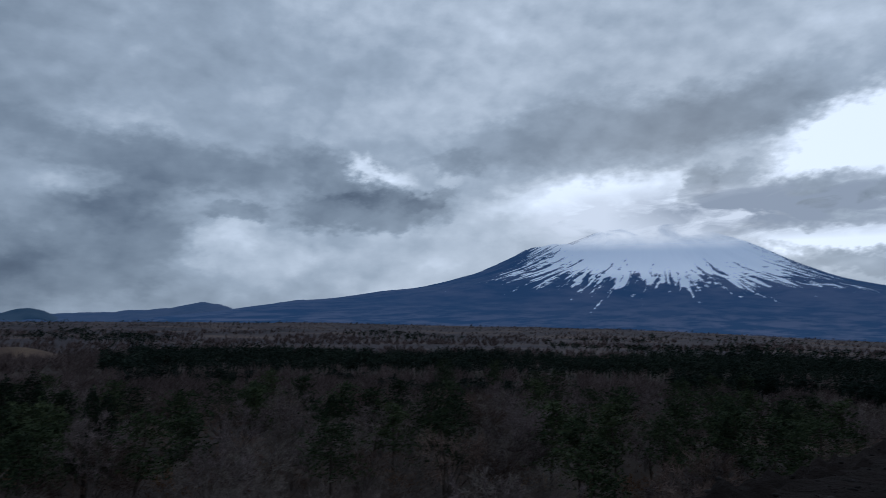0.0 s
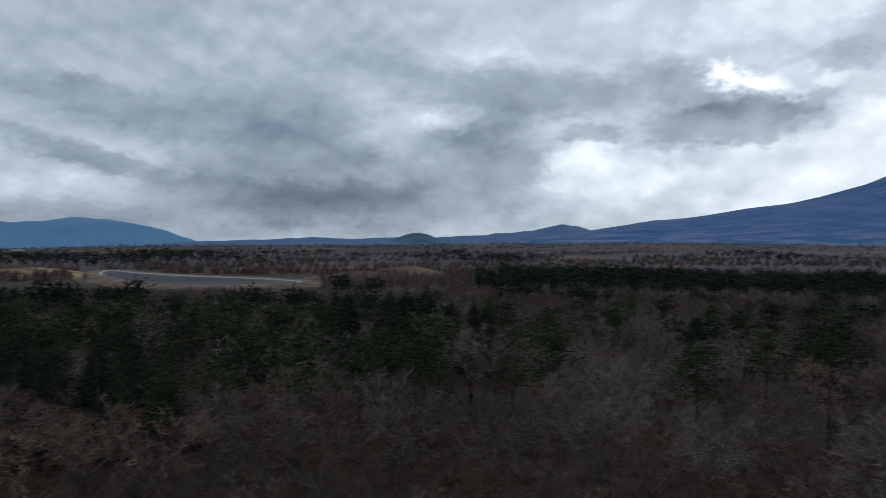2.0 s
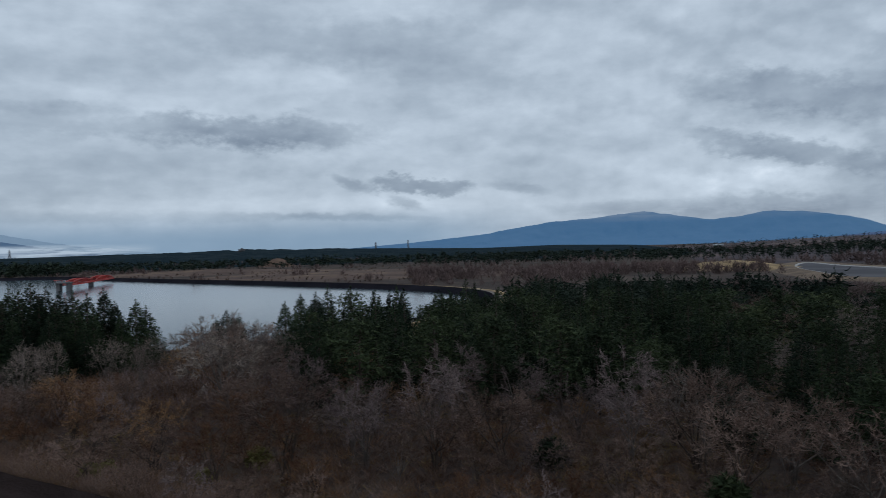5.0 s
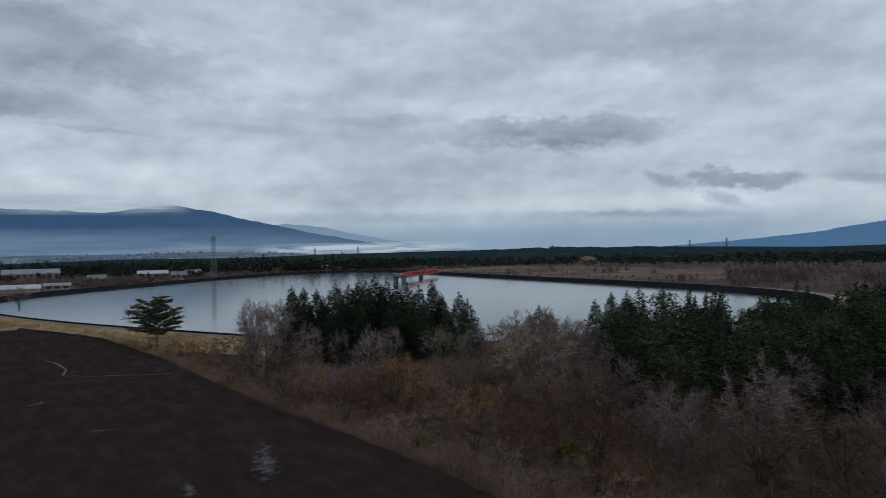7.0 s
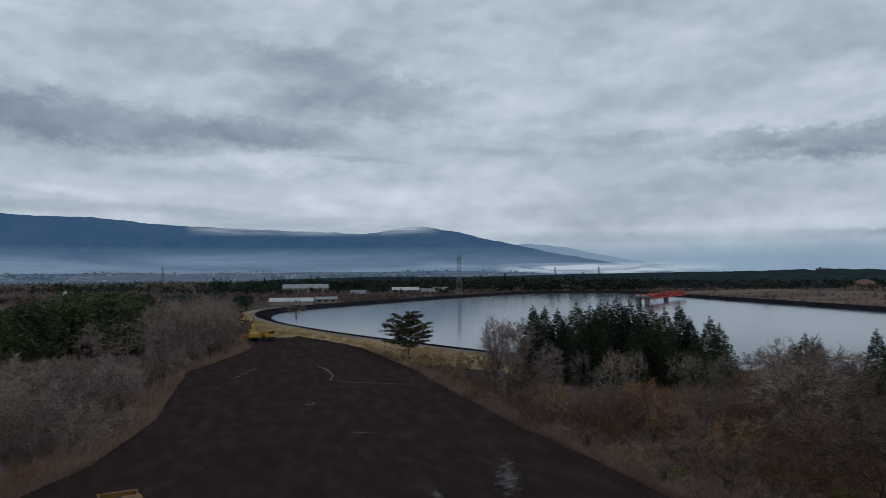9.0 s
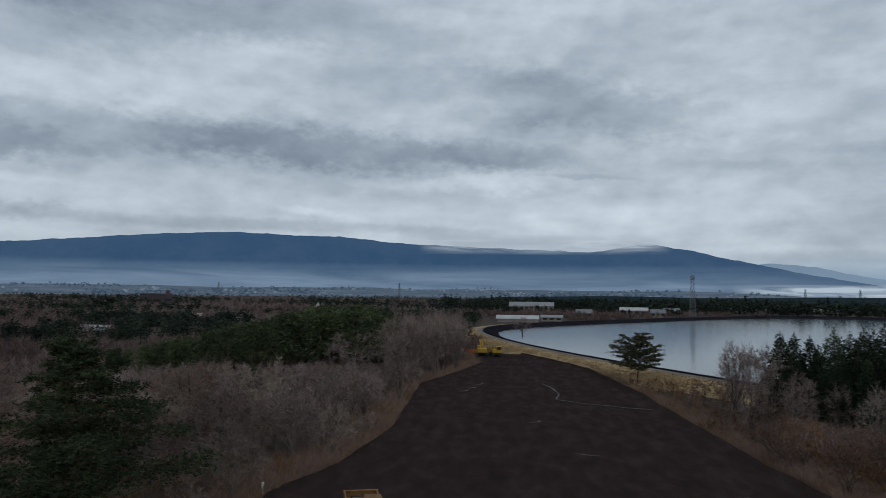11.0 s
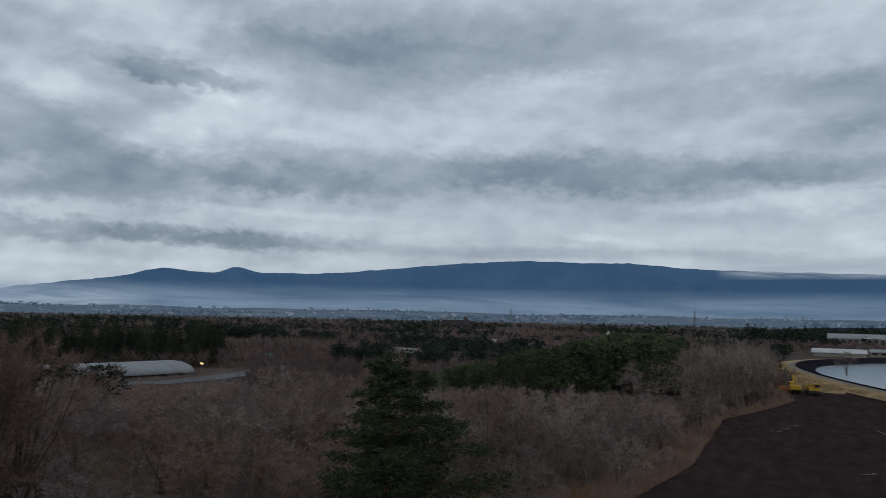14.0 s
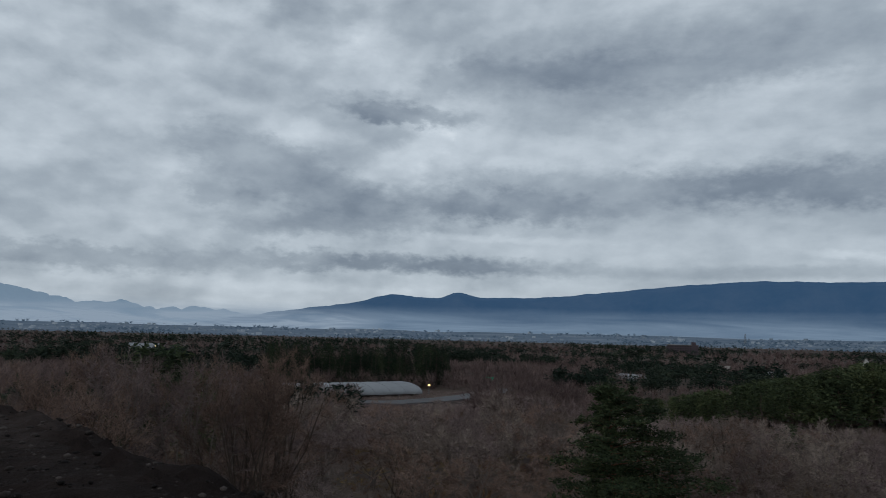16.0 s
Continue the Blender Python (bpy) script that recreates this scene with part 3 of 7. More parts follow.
def inside(x, y, outline):
    hit = False
    for (ax, ay), (bx, by) in zip(outline, outline[1:] + outline[:1]):
        if (ay > y) != (by > y) and x < (bx - ax) * (y - ay) / (by - ay) + ax:
            hit = not hit
    return hit


def edge_distance(x, y, outline):
    best = 1e9
    for (ax, ay), (bx, by) in zip(outline, outline[1:] + outline[:1]):
        ex, ey = bx - ax, by - ay
        t = max(0.0, min(1.0, ((x - ax) * ex + (y - ay) * ey) / (ex * ex + ey * ey)))
        best = min(best, math.hypot(x - ax - ex * t, y - ay - ey * t))
    return best


def rounded(outline, times=3):
    """The outline with its corners cut again and again, closed."""
    for _ in range(times):
        out = []
        for (ax, ay), (bx, by) in zip(outline, outline[1:] + outline[:1]):
            out += [(ax * 0.75 + bx * 0.25, ay * 0.75 + by * 0.25), (ax * 0.25 + bx * 0.75, ay * 0.25 + by * 0.75)]
        outline = out
    return outline


# the spoil heap on which the camera stands
LIP = rounded([(13, 12), (7.6, 8.9), (3.2, 6.2), (-1.5, 3.6), (-3.2, 0.5), (-2.6, -3.0), (0.2, -6.2), (3.2, -10.6), (7.5, -17), (20, -26), (38, -20), (42, 0), (32, 16)], 2)


def heap_height(x, y):
    d = edge_distance(x, y, LIP)
    rough = 0.10 * fbm(x, y, 0.5, 4, 3.0) + 0.09 * fbm(x, y, 1.9, 3, 7.0) + 0.05 * fbm(x, y, 5.5, 3, 1.0)
    if inside(x, y, LIP):
        return 14.4 + rough * min(1.0, d) + 0.05 * min(d, 6.0) * max(0.0, min(1.0, (x - 6) / 6))
    return 14.4 + rough * 2 - 0.70 * max(0.0, d - 0.6) - 0.2 * min(d, 0.6)


def heap_mesh():
    xs = [-30 + 0.0]
    while xs[-1] < 70:
        x = xs[-1]
        xs.append(x + (0.16 if -1 < x < 9 else 1.2))
    ys = [-52.0]
    while ys[-1] < 42:
        y = ys[-1]
        ys.append(y + (0.16 if -17 < y < -5 or 4 < y < 13 else 0.8))
    verts = [(x, y, max(heap_height(x, y), -0.6)) for y in ys for x in xs]
    w = len(xs)
    faces = [(j * w + i, j * w + i + 1, (j + 1) * w + i + 1, (j + 1) * w + i) for j in range(len(ys) - 1) for i in range(w - 1)]
    return mesh_of("spoil_heap", verts, faces, M_SOIL, True)


tagged(new("spoil_heap", heap_mesh()), "tall heap of black volcanic soil with a crumbled edge", "soil heap", kind="structure")

# the graded field of black soil
FIELD_L = [(-10, -26), (-33.8, -47.6), (-43.5, -50.5), (-59.5, -59.5), (-92, -85), (-116, -94), (-128, -100), (-146, -117)]
FIELD_R = [(-22, 8), (-46, 0), (-54, -6.5), (-64, -15.2), (-77, -26.8), (-103, -48), (-130, -73), (-150, -103)]


def along(line, s):
    s *= len(line) - 1
    i = min(int(s), len(line) - 2)
    f = s - i
    return (line[i][0] * (1 - f) + line[i + 1][0] * f, line[i][1] * (1 - f) + line[i + 1][1] * f)


def field_point(s, u, lift=0.0):
    (ax, ay), (bx, by) = along(FIELD_L, s), along(FIELD_R, s)
    x, y = ax + (bx - ax) * u, ay + (by - ay) * u
    return x, y, field_height(x, y, s, u) + lift


def field_height(x, y, s, u):
    edge = min(u, 1 - u)
    berm = 0.55 * math.exp(-(((1 - u) - 0.03) / 0.02) ** 2) + 0.3 * math.exp(-((u - 0.03) / 0.025) ** 2)
    ruts = 0.13 * math.sin(u * 110 + 3 * fbm(x, y, 0.03)) * max(0.0, fbm(x, y, 0.04, 3, 5.0) + 0.3)
    return 0.35 + 0.9 * max(0.0, s - 0.55) * u + 0.22 * fbm(x, y, 0.12, 5, 2.0) + 0.05 * fbm(x, y, 0.9, 3, 8.0) + ruts + berm - (0.9 if edge <= 0 else 0.0)


def field_mesh():
    A, B = 260, 150
    verts, faces = [], []
    for i in range(A + 1):
        for j in range(B + 1):
            s, u = i / A, j / B
            jitter = 0.008 * fbm(i * 0.35, 3.0 if j < B / 2 else 9.0, 1.0, 3)
            verts.append(field_point(s, u + (jitter if j in (0, 1, B - 1, B) else 0)) if 0 < j < B else (*field_point(s, u + jitter)[:2], -0.4))
    for i in range(A):
        for j in range(B):
            a = i * (B + 1) + j
            faces.append((a, a + 1, a + B + 2, a + B + 1))
    return mesh_of("soil_field", verts, faces, M_FIELD, True)


tagged(new("soil_field", field_mesh()), "bare graded field of black volcanic soil with ruts", "soil field", kind="structure")

# the reservoir: a ring dike with a dark lined inner slope round flat water
SHORE = rounded([(-228, -172), (-186, -130), (-150, -80), (-112, -8), (-124, 24), (-172, 78), (-232, 90), (-330, 44), (-470, -32), (-590, -86), (-575, -150), (-470, -176), (-355, -186), (-275, -190)], 3)
WATER_Z = 0.3


def offset_line(outline, d):
    """The outline moved outward by d."""
    n = len(outline)
    area = sum(ax * by - bx * ay for (ax, ay), (bx, by) in zip(outline, outline[1:] + outline[:1]))
    s = 1 if area > 0 else -1
    out = []
    for i in range(n):
        (ax, ay), (bx, by) = outline[i - 1], outline[(i + 1) % n]
        ex, ey = bx - ax, by - ay
        l = math.hypot(ex, ey) or 1.0
        out.append((outline[i][0] + s * ey / l * d, outline[i][1] - s * ex / l * d))
    return out


def strip(name, rings, material):
    """A closed band between outlines of equal count, each with its height."""
    n = len(rings[0][0])
    verts = [(x, y, z) for line, z in rings for x, y in line]
    faces = [(k * n + i, k * n + (i + 1) % n, (k + 1) * n + (i + 1) % n, (k + 1) * n + i) for k in range(len(rings) - 1) for i in range(n)]
    return mesh_of(name, verts, faces, material, True)


water = mesh_of("reservoir_water", [(x, y, WATER_Z) for x, y in SHORE], [tuple(range(len(SHORE)))], M_WATER)
tagged(new("reservoir_water", water), "calm grey reservoir water mirroring the sky", "water", kind="structure")
tagged(new("reservoir_lining", strip("reservoir_lining", [(offset_line(SHORE, -2), WATER_Z - 0.8), (SHORE, WATER_Z), (offset_line(SHORE, 5), 1.75), (offset_line(SHORE, 5.6), 2.0), (offset_line(SHORE, 6.1), 2.0), (offset_line(SHORE, 6.2), 1.6)], M_LINING)), "dark lined inner bank of the reservoir", "bank", kind="structure")
tagged(new("crest_road", strip("crest_road", [(offset_line(SHORE, 6.15), 1.72), (offset_line(SHORE, 8.6), 1.72)], M_CREST)), "pale gravel service road along the dike", "road", kind="structure")
tagged(new("dike_grass", strip("dike_grass", [(offset_line(SHORE, 8.5), 1.70), (offset_line(SHORE, 12), 1.55), (offset_line(SHORE, 14.4), 0.35), (offset_line(SHORE, 16), -0.6)], M_DRYGRASS)), "dry straw-coloured grass on the outer dike", "grass bank", kind="structure")

# ---- mountains: the far backdrop ----


def knots(pairs, az):
    xs, ys = [p[0] for p in pairs], [p[1] for p in pairs]
    return float(np.interp(az, xs, ys))


def ridge(name, pairs, near, far, material, label, rough=0.25, seed=0.0, step=0.2, folds=1.0, flat=1.6):
    """A mountain side that rises from the plain at the distance near to a skyline at far; pairs: bearing and height angle of its main summits and saddles."""
    verts, faces = [], []
    a0, a1 = pairs[0][0], pairs[-1][0]
    n, rows = int((a1 - a0) / step) + 1, 22
    for i in range(n):
        az = a0 + (a1 - a0) * i / (n - 1)
        el = sum(knots(pairs, az + d) * w for d, w in ((-0.5, 0.25), (0, 0.5), (0.5, 0.25)))
        el += rough * 0.35 * noise.fractal(Vector((az * 0.9 + seed, seed, 0.3)), 0.9, 2.0, 5) * max(0.0, min(1.0, el))
        top = max(1.0, 16 + far * math.tan(radians(el)))
        for k in range(rows):
            s = k / (rows - 1)
            spur = folds * 60 * noise.fractal(Vector((az * 0.55 + seed, s * 1.5, seed + 2)), 0.8, 2.0, 4) * math.sin(math.pi * s)
            p = bearing(az, near + (far - near) * s + spur * 1.5, top * s ** flat * (1 + 0.10 * folds * noise.fractal(Vector((az * 0.7, s * 3, seed)), 0.8, 2.0, 4) * (1 - s)))
            verts.append((p.x, p.y, p.z - (2.0 if k == 0 else 0)))
        p = bearing(az, far + 150, 0)
        verts.append((p.x, p.y, 0))
    w = rows + 1
    for i in range(n - 1):
        for k in range(w - 1):
            a = i * w + k
            faces.append((a, a + 1, a + w + 1, a + w))
    tagged(new(name, mesh_of(name, verts, faces, material, True)), label, "mountain", kind="structure")


ridge("mountain_twin", [(34.5, -0.3), (36.3, 0.45), (38.7, 1.25), (41.8, 1.88), (45.0, 2.02), (46.4, 1.7), (48.6, 1.55), (51.0, 1.95), (53.4, 2.42), (56.8, 2.0), (61.2, 1.68), (66.0, 0.9), (70.0, 0.52), (74.6, 0.2), (78.5, -0.05), (82, -0.3)], 3300, 4300, M_BLUEHAZEMT, "far mountain blue with haze, with two cloud-capped summits", 0.2, 1.0)
ridge("mountain_south", [(92.0, -0.3), (97.5, 0.5), (103.2, 1.5), (107.7, 2.46), (112.2, 3.5), (115.0, 4.0), (119.0, 3.3), (126.4, 3.62), (130.0, 3.75), (135.0, 3.95), (138.5, 4.33), (148.0, 4.52), (152.9, 4.18), (157.6, 3.72), (162.9, 3.15), (168.9, 3.05), (170.05, 3.5), (172.0, 2.9), (175.7, 3.14), (178.9, 2.32), (182.4, 1.85), (187.0, 1.1), (192.0, 0.2)], 3100, 4000, M_RIDGE, "long far ridge blue with haze above a misty valley", 0.18, 5.0)
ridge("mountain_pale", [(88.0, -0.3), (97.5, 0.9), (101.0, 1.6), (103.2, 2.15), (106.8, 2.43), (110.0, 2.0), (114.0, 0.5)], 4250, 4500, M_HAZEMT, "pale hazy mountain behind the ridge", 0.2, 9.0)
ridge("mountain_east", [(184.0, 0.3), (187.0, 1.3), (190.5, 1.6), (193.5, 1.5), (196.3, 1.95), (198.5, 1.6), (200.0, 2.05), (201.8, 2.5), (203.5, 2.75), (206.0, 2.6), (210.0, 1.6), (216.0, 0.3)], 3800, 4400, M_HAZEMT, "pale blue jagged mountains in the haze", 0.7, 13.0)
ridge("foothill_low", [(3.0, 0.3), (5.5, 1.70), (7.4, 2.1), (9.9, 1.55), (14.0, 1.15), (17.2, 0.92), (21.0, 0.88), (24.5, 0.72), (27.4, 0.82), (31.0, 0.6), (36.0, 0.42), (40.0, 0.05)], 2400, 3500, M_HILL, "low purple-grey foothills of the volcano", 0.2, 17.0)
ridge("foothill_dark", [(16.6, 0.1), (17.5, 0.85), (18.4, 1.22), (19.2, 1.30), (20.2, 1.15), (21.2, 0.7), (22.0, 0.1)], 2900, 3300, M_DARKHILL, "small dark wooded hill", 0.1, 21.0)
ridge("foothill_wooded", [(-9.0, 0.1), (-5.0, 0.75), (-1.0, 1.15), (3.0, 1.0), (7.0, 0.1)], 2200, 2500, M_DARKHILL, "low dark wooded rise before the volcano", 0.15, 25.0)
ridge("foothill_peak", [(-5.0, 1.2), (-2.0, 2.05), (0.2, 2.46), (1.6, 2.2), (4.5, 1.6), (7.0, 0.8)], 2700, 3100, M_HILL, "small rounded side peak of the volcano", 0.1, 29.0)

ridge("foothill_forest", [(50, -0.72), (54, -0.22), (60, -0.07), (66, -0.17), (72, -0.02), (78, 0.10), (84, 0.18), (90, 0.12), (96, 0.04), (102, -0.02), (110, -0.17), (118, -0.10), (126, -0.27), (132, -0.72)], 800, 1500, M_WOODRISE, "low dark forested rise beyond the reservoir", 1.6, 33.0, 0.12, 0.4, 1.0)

# gently rising valley floor of the far town
verts, faces = [], []
for i in range(61):
    az = 98 + 112 * i / 60
    for k, (r, z) in enumerate(((2150, -1.0), (2500, 9.0), (2800, 20.0), (3120, 34.0))):
        p = bearing(az, r, z * min(1.0, (az - 97) / 12) * (1 + 0.25 * noise.noise(Vector((az * 0.2, r * 0.002, 1)))))
        verts.append(tuple(p))
for i in range(60):
    for k in range(3):
        a = i * 4 + k
        faces.append((a, a + 1, a + 5, a + 4))
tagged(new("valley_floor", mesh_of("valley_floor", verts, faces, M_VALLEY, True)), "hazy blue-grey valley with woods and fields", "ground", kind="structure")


def valley_height(az, r):
    return float(np.interp(r, (2150, 2500, 2800, 3120), (-1.0, 9.0, 20.0, 34.0))) * min(1.0, (az - 97) / 12)


# the plain climbs slowly towards the volcano
APRON_R = (430, 600, 900, 1200, 1600, 1850, 2000)
APRON_Z = (-0.6, 0.8, 5.0, 14.0, 29.0, 36.0, 26.0)


def apron_height(az, r):
    if az > 52:
        return 0.0
    share = float(np.interp(az, (-48, -38, -25, 0, 20, 40, 52), (0.12, 0.45, 0.9, 1.0, 0.72, 0.45, 0.0)))
    p = bearing(az, r)
    rough = float(np.interp(r, (430, 700, 1000), (0.0, 0.8, 2.2))) * noise.fractal(Vector((p.x * 0.006, p.y * 0.006, 2.0)), 0.8, 2.0, 4)
    return (float(np.interp(r, APRON_R, APRON_Z)) + rough) * share


verts, faces = [], []
for i in range(261):
    az = -62 + 114 * i / 260
    for k in range(61):
        r = 430 + 1570 * k / 60
        verts.append(tuple(bearing(az, r, apron_height(az, r) - (0.5 if az > 50 or az < -60 else 0.0))))
for i in range(260):
    for k in range(60):
        a = i * 61 + k
        faces.append((a, a + 1, a + 62, a + 61))
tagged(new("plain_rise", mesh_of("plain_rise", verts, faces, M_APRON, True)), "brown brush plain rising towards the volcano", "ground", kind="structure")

# the snow-capped volcano: a concave cone
VOLCANO_AZ, VOLCANO_R = -27.5, 3300.0
VC = bearing(VOLCANO_AZ, VOLCANO_R)


LEE = [(0, 545), (100, 530), (184, 500), (290, 452), (400, 405), (455, 386), (520, 384), (548, 394), (573, 388), (640, 348), (798, 274), (1047, 202), (1395, 143), (1534, 130), (2000, 62), (2400, 0)]
WIND = [(0, 530), (100, 515), (184, 478), (290, 446), (413, 405), (618, 292), (882, 200), (1200, 130), (1700, 58), (2400, 0)]


def volcano_profile(run, side):
    """Height at a distance from the axis; side 1 is the flank with the shoulder, 0 the straight one."""
    f = sum(knots(LEE, abs(run + d)) for d in (-22, -10, 0, 10, 22)) / 5
    g = sum(knots(WIND, abs(run + d)) for d in (-60, -25, 0, 25, 60)) / 5
    return f * side + g * (1 - side)


def volcano_mesh():
    verts, faces = [], []
    A, B, R = 400, 72, 2400.0
    left = radians(VOLCANO_AZ + 180)
    for i in range(A):
        th = 2 * math.pi * i / A
        for k in range(B):
            q = 0.01 + 0.99 * (k / (B - 1)) ** 1.25
            gully = noise.fractal(Vector((math.cos(th) * 9, math.sin(th) * 9, q * 1.2)), 0.8, 2.0, 5)
            broad = noise.fractal(Vector((math.cos(th) * 1.6, math.sin(th) * 1.6, q * 3 + 4)), 0.8, 2.0, 4)
            side = 0.5 + 0.5 * math.cos(th - left)
            z = volcano_profile(q * R, side) + (11 * gully + 14 * broad) * math.sin(math.pi * min(1.0, q * 1.15)) ** 0.7 * (1.0 if q < 0.85 else (1 - q) / 0.15)
            px, py = VC.x + math.cos(th) * R * q, VC.y + math.sin(th) * R * q
            near = max(0.0, min(1.0, (math.hypot(px, py) - 1450) / 950))
            verts.append((px, py, max(z * near * near * (3 - 2 * near), -1.0) - (0.0 if near else 3.0)))
    for i in range(A):
        for k in range(B - 1):
            a, b = i * B + k, ((i + 1) % A) * B + k
            faces.append((a, a + 1, b + 1, b))
    faces.append(tuple(i * B for i in range(A))[::-1])
    return mesh_of("volcano", verts, faces, M_SNOWMT, True)


def volcano_material():
    m, N, L, b = shader("volcano_rock_snow_haze_glow")

    def mth(op, x, y=None, z=None, clamp=False):
        n = N.new("ShaderNodeMath")
        n.operation, n.use_clamp = op, clamp
        for i, v in enumerate((x, y, z)):
            if v is None:
                continue
            if isinstance(v, (int, float)):
                n.inputs[i].default_value = v
            else:
                L.new(v, n.inputs[i])
        return n.outputs[0]

    geo = N.new("ShaderNodeNewGeometry")
    off = N.new("ShaderNodeVectorMath")
    off.operation = "SUBTRACT"
    L.new(geo.outputs["Position"], off.inputs[0])
    off.inputs[1].default_value = VC
    sp = N.new("ShaderNodeSeparateXYZ")
    L.new(off.outputs[0], sp.inputs[0])
    x, y, z = sp.outputs
    turn = mth("ARCTAN2", y, x)
    run = mth("SQRT", mth("ADD", mth("MULTIPLY", x, x), mth("MULTIPLY", y, y)))
    cm = N.new("ShaderNodeCombineXYZ")
    L.new(mth("MULTIPLY", mth("ADD", turn, 0.37), 38.0), cm.inputs[0])
    L.new(mth("MULTIPLY", run, 0.0036), cm.inputs[1])
    n1 = N.new("ShaderNodeTexNoise")
    n1.inputs["Scale"].default_value, n1.inputs["Detail"].default_value, n1.inputs["Roughness"].default_value, n1.inputs["Distortion"].default_value = 1.0, 6, 0.60, 1.1
    L.new(cm.outputs[0], n1.inputs["Vector"])
    n2 = N.new("ShaderNodeTexNoise")
    n2.inputs["Scale"].default_value, n2.inputs["Detail"].default_value = 0.004, 4
    L.new(geo.outputs["Position"], n2.inputs["Vector"])
    # snow lies higher than a line that wanders, and reaches down in the gullies
    line = mth("ADD", mth("MULTIPLY", mth("SUBTRACT", n1.outputs["Fac"], 0.5), 760.0), mth("MULTIPLY", mth("SUBTRACT", n2.outputs["Fac"], 0.5), 90.0))
    n3 = N.new("ShaderNodeTexNoise")
    n3.inputs["Scale"].default_value, n3.inputs["Detail"].default_value, n3.inputs["Roughness"].default_value = 0.036, 5, 0.65
    L.new(geo.outputs["Position"], n3.inputs["Vector"])
    line = mth("ADD", line, mth("MULTIPLY", mth("SUBTRACT", n3.outputs["Fac"], 0.5), 330.0))
    # it lies lowest on the flank in the middle; the shoulder is swept bare
    middle, shoulder = radians(VOLCANO_AZ + 270), radians(VOLCANO_AZ + 180 + 22)
    front = mth("COSINE", mth("SUBTRACT", turn, middle))
    bare = mth("POWER", mth("MAXIMUM", mth("COSINE", mth("SUBTRACT", turn, shoulder)), 0.0), 5.0)
    lee = mth("POWER", mth("MAXIMUM", mth("COSINE", mth("SUBTRACT", turn, radians(VOLCANO_AZ - 10))), 0.0), 4.0)
    floor_z = mth("ADD", mth("SUBTRACT", 300.0, mth("MULTIPLY", front, 118.0)), mth("ADD", mth("MULTIPLY", bare, 190.0), mth("MULTIPLY", lee, 110.0)))
    level = mth("DIVIDE", mth("ADD", mth("MULTIPLY", mth("SUBTRACT", z, floor_z), 1.7), line), 16.0, None, True)
    mix = N.new("ShaderNodeMix")
    mix.data_type = "RGBA"
    L.new(level, mix.inputs[0])
    bands = N.new("ShaderNodeTexNoise")
    bands.inputs["Scale"].default_value, bands.inputs["Detail"].default_value, bands.inputs["Roughness"].default_value = 1.0, 6, 0.62
    bm_ = N.new("ShaderNodeCombineXYZ")
    L.new(mth("MULTIPLY", turn, 12.0), bm_.inputs[0])
    L.new(mth("MULTIPLY", run, 0.016), bm_.inputs[1])
    L.new(bm_.outputs[0], bands.inputs["Vector"])
    rock = N.new("ShaderNodeValToRGB")
    L.new(mth("ADD", mth("MULTIPLY", n2.outputs["Fac"], 0.5), mth("MULTIPLY", bands.outputs["Fac"], 0.5)), rock.inputs[0])
    rock.color_ramp.elements[0].position, rock.color_ramp.elements[0].color = 0.42, (0.006, 0.008, 0.011, 1)
    rock.color_ramp.elements[1].position, rock.color_ramp.elements[1].color = 0.60, (0.066, 0.052, 0.054, 1)
    # brush and woods lie in bands over the lowest slopes
    foot = N.new("ShaderNodeValToRGB")
    streaks = N.new("ShaderNodeTexNoise")
    streaks.inputs["Scale"].default_value, streaks.inputs["Detail"].default_value, streaks.inputs["Roughness"].default_value = 1.0, 5, 0.65
    sm = N.new("ShaderNodeCombineXYZ")
    L.new(mth("MULTIPLY", turn, 16.0), sm.inputs[0])
    L.new(mth("MULTIPLY", z, 0.075), sm.inputs[1])
    L.new(sm.outputs[0], streaks.inputs["Vector"])
    L.new(streaks.outputs["Fac"], foot.inputs[0])
    foot.color_ramp.elements[0].position, foot.color_ramp.elements[0].color = 0.44, (0.006, 0.010, 0.010, 1)
    foot.color_ramp.elements[1].position, foot.color_ramp.elements[1].color = 0.60, (0.105, 0.082, 0.078, 1)
    down = N.new("ShaderNodeMix")
    down.data_type = "RGBA"
    L.new(mth("DIVIDE", mth("SUBTRACT", 130.0, z), 90.0, None, True), down.inputs[0])
    L.new(rock.outputs[0], down.inputs[6])
    L.new(foot.outputs[0], down.inputs[7])
    L.new(down.outputs[2], mix.inputs[6])
    mix.inputs[7].default_value = (0.93, 0.94, 0.96, 1)
    L.new(mix.outputs[2], b.inputs["Base Color"])
    b.inputs["Roughness"].default_value, b.inputs["Specular IOR Level"].default_value = 0.9, 0.04
    # blue haze before the volcano, painted as emission over rock and snow
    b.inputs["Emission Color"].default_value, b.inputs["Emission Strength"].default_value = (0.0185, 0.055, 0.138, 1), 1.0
    return m


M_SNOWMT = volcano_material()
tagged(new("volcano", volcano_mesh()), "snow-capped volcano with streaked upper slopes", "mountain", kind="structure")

# ---- trees ----
rng = np.random.default_rng(7)


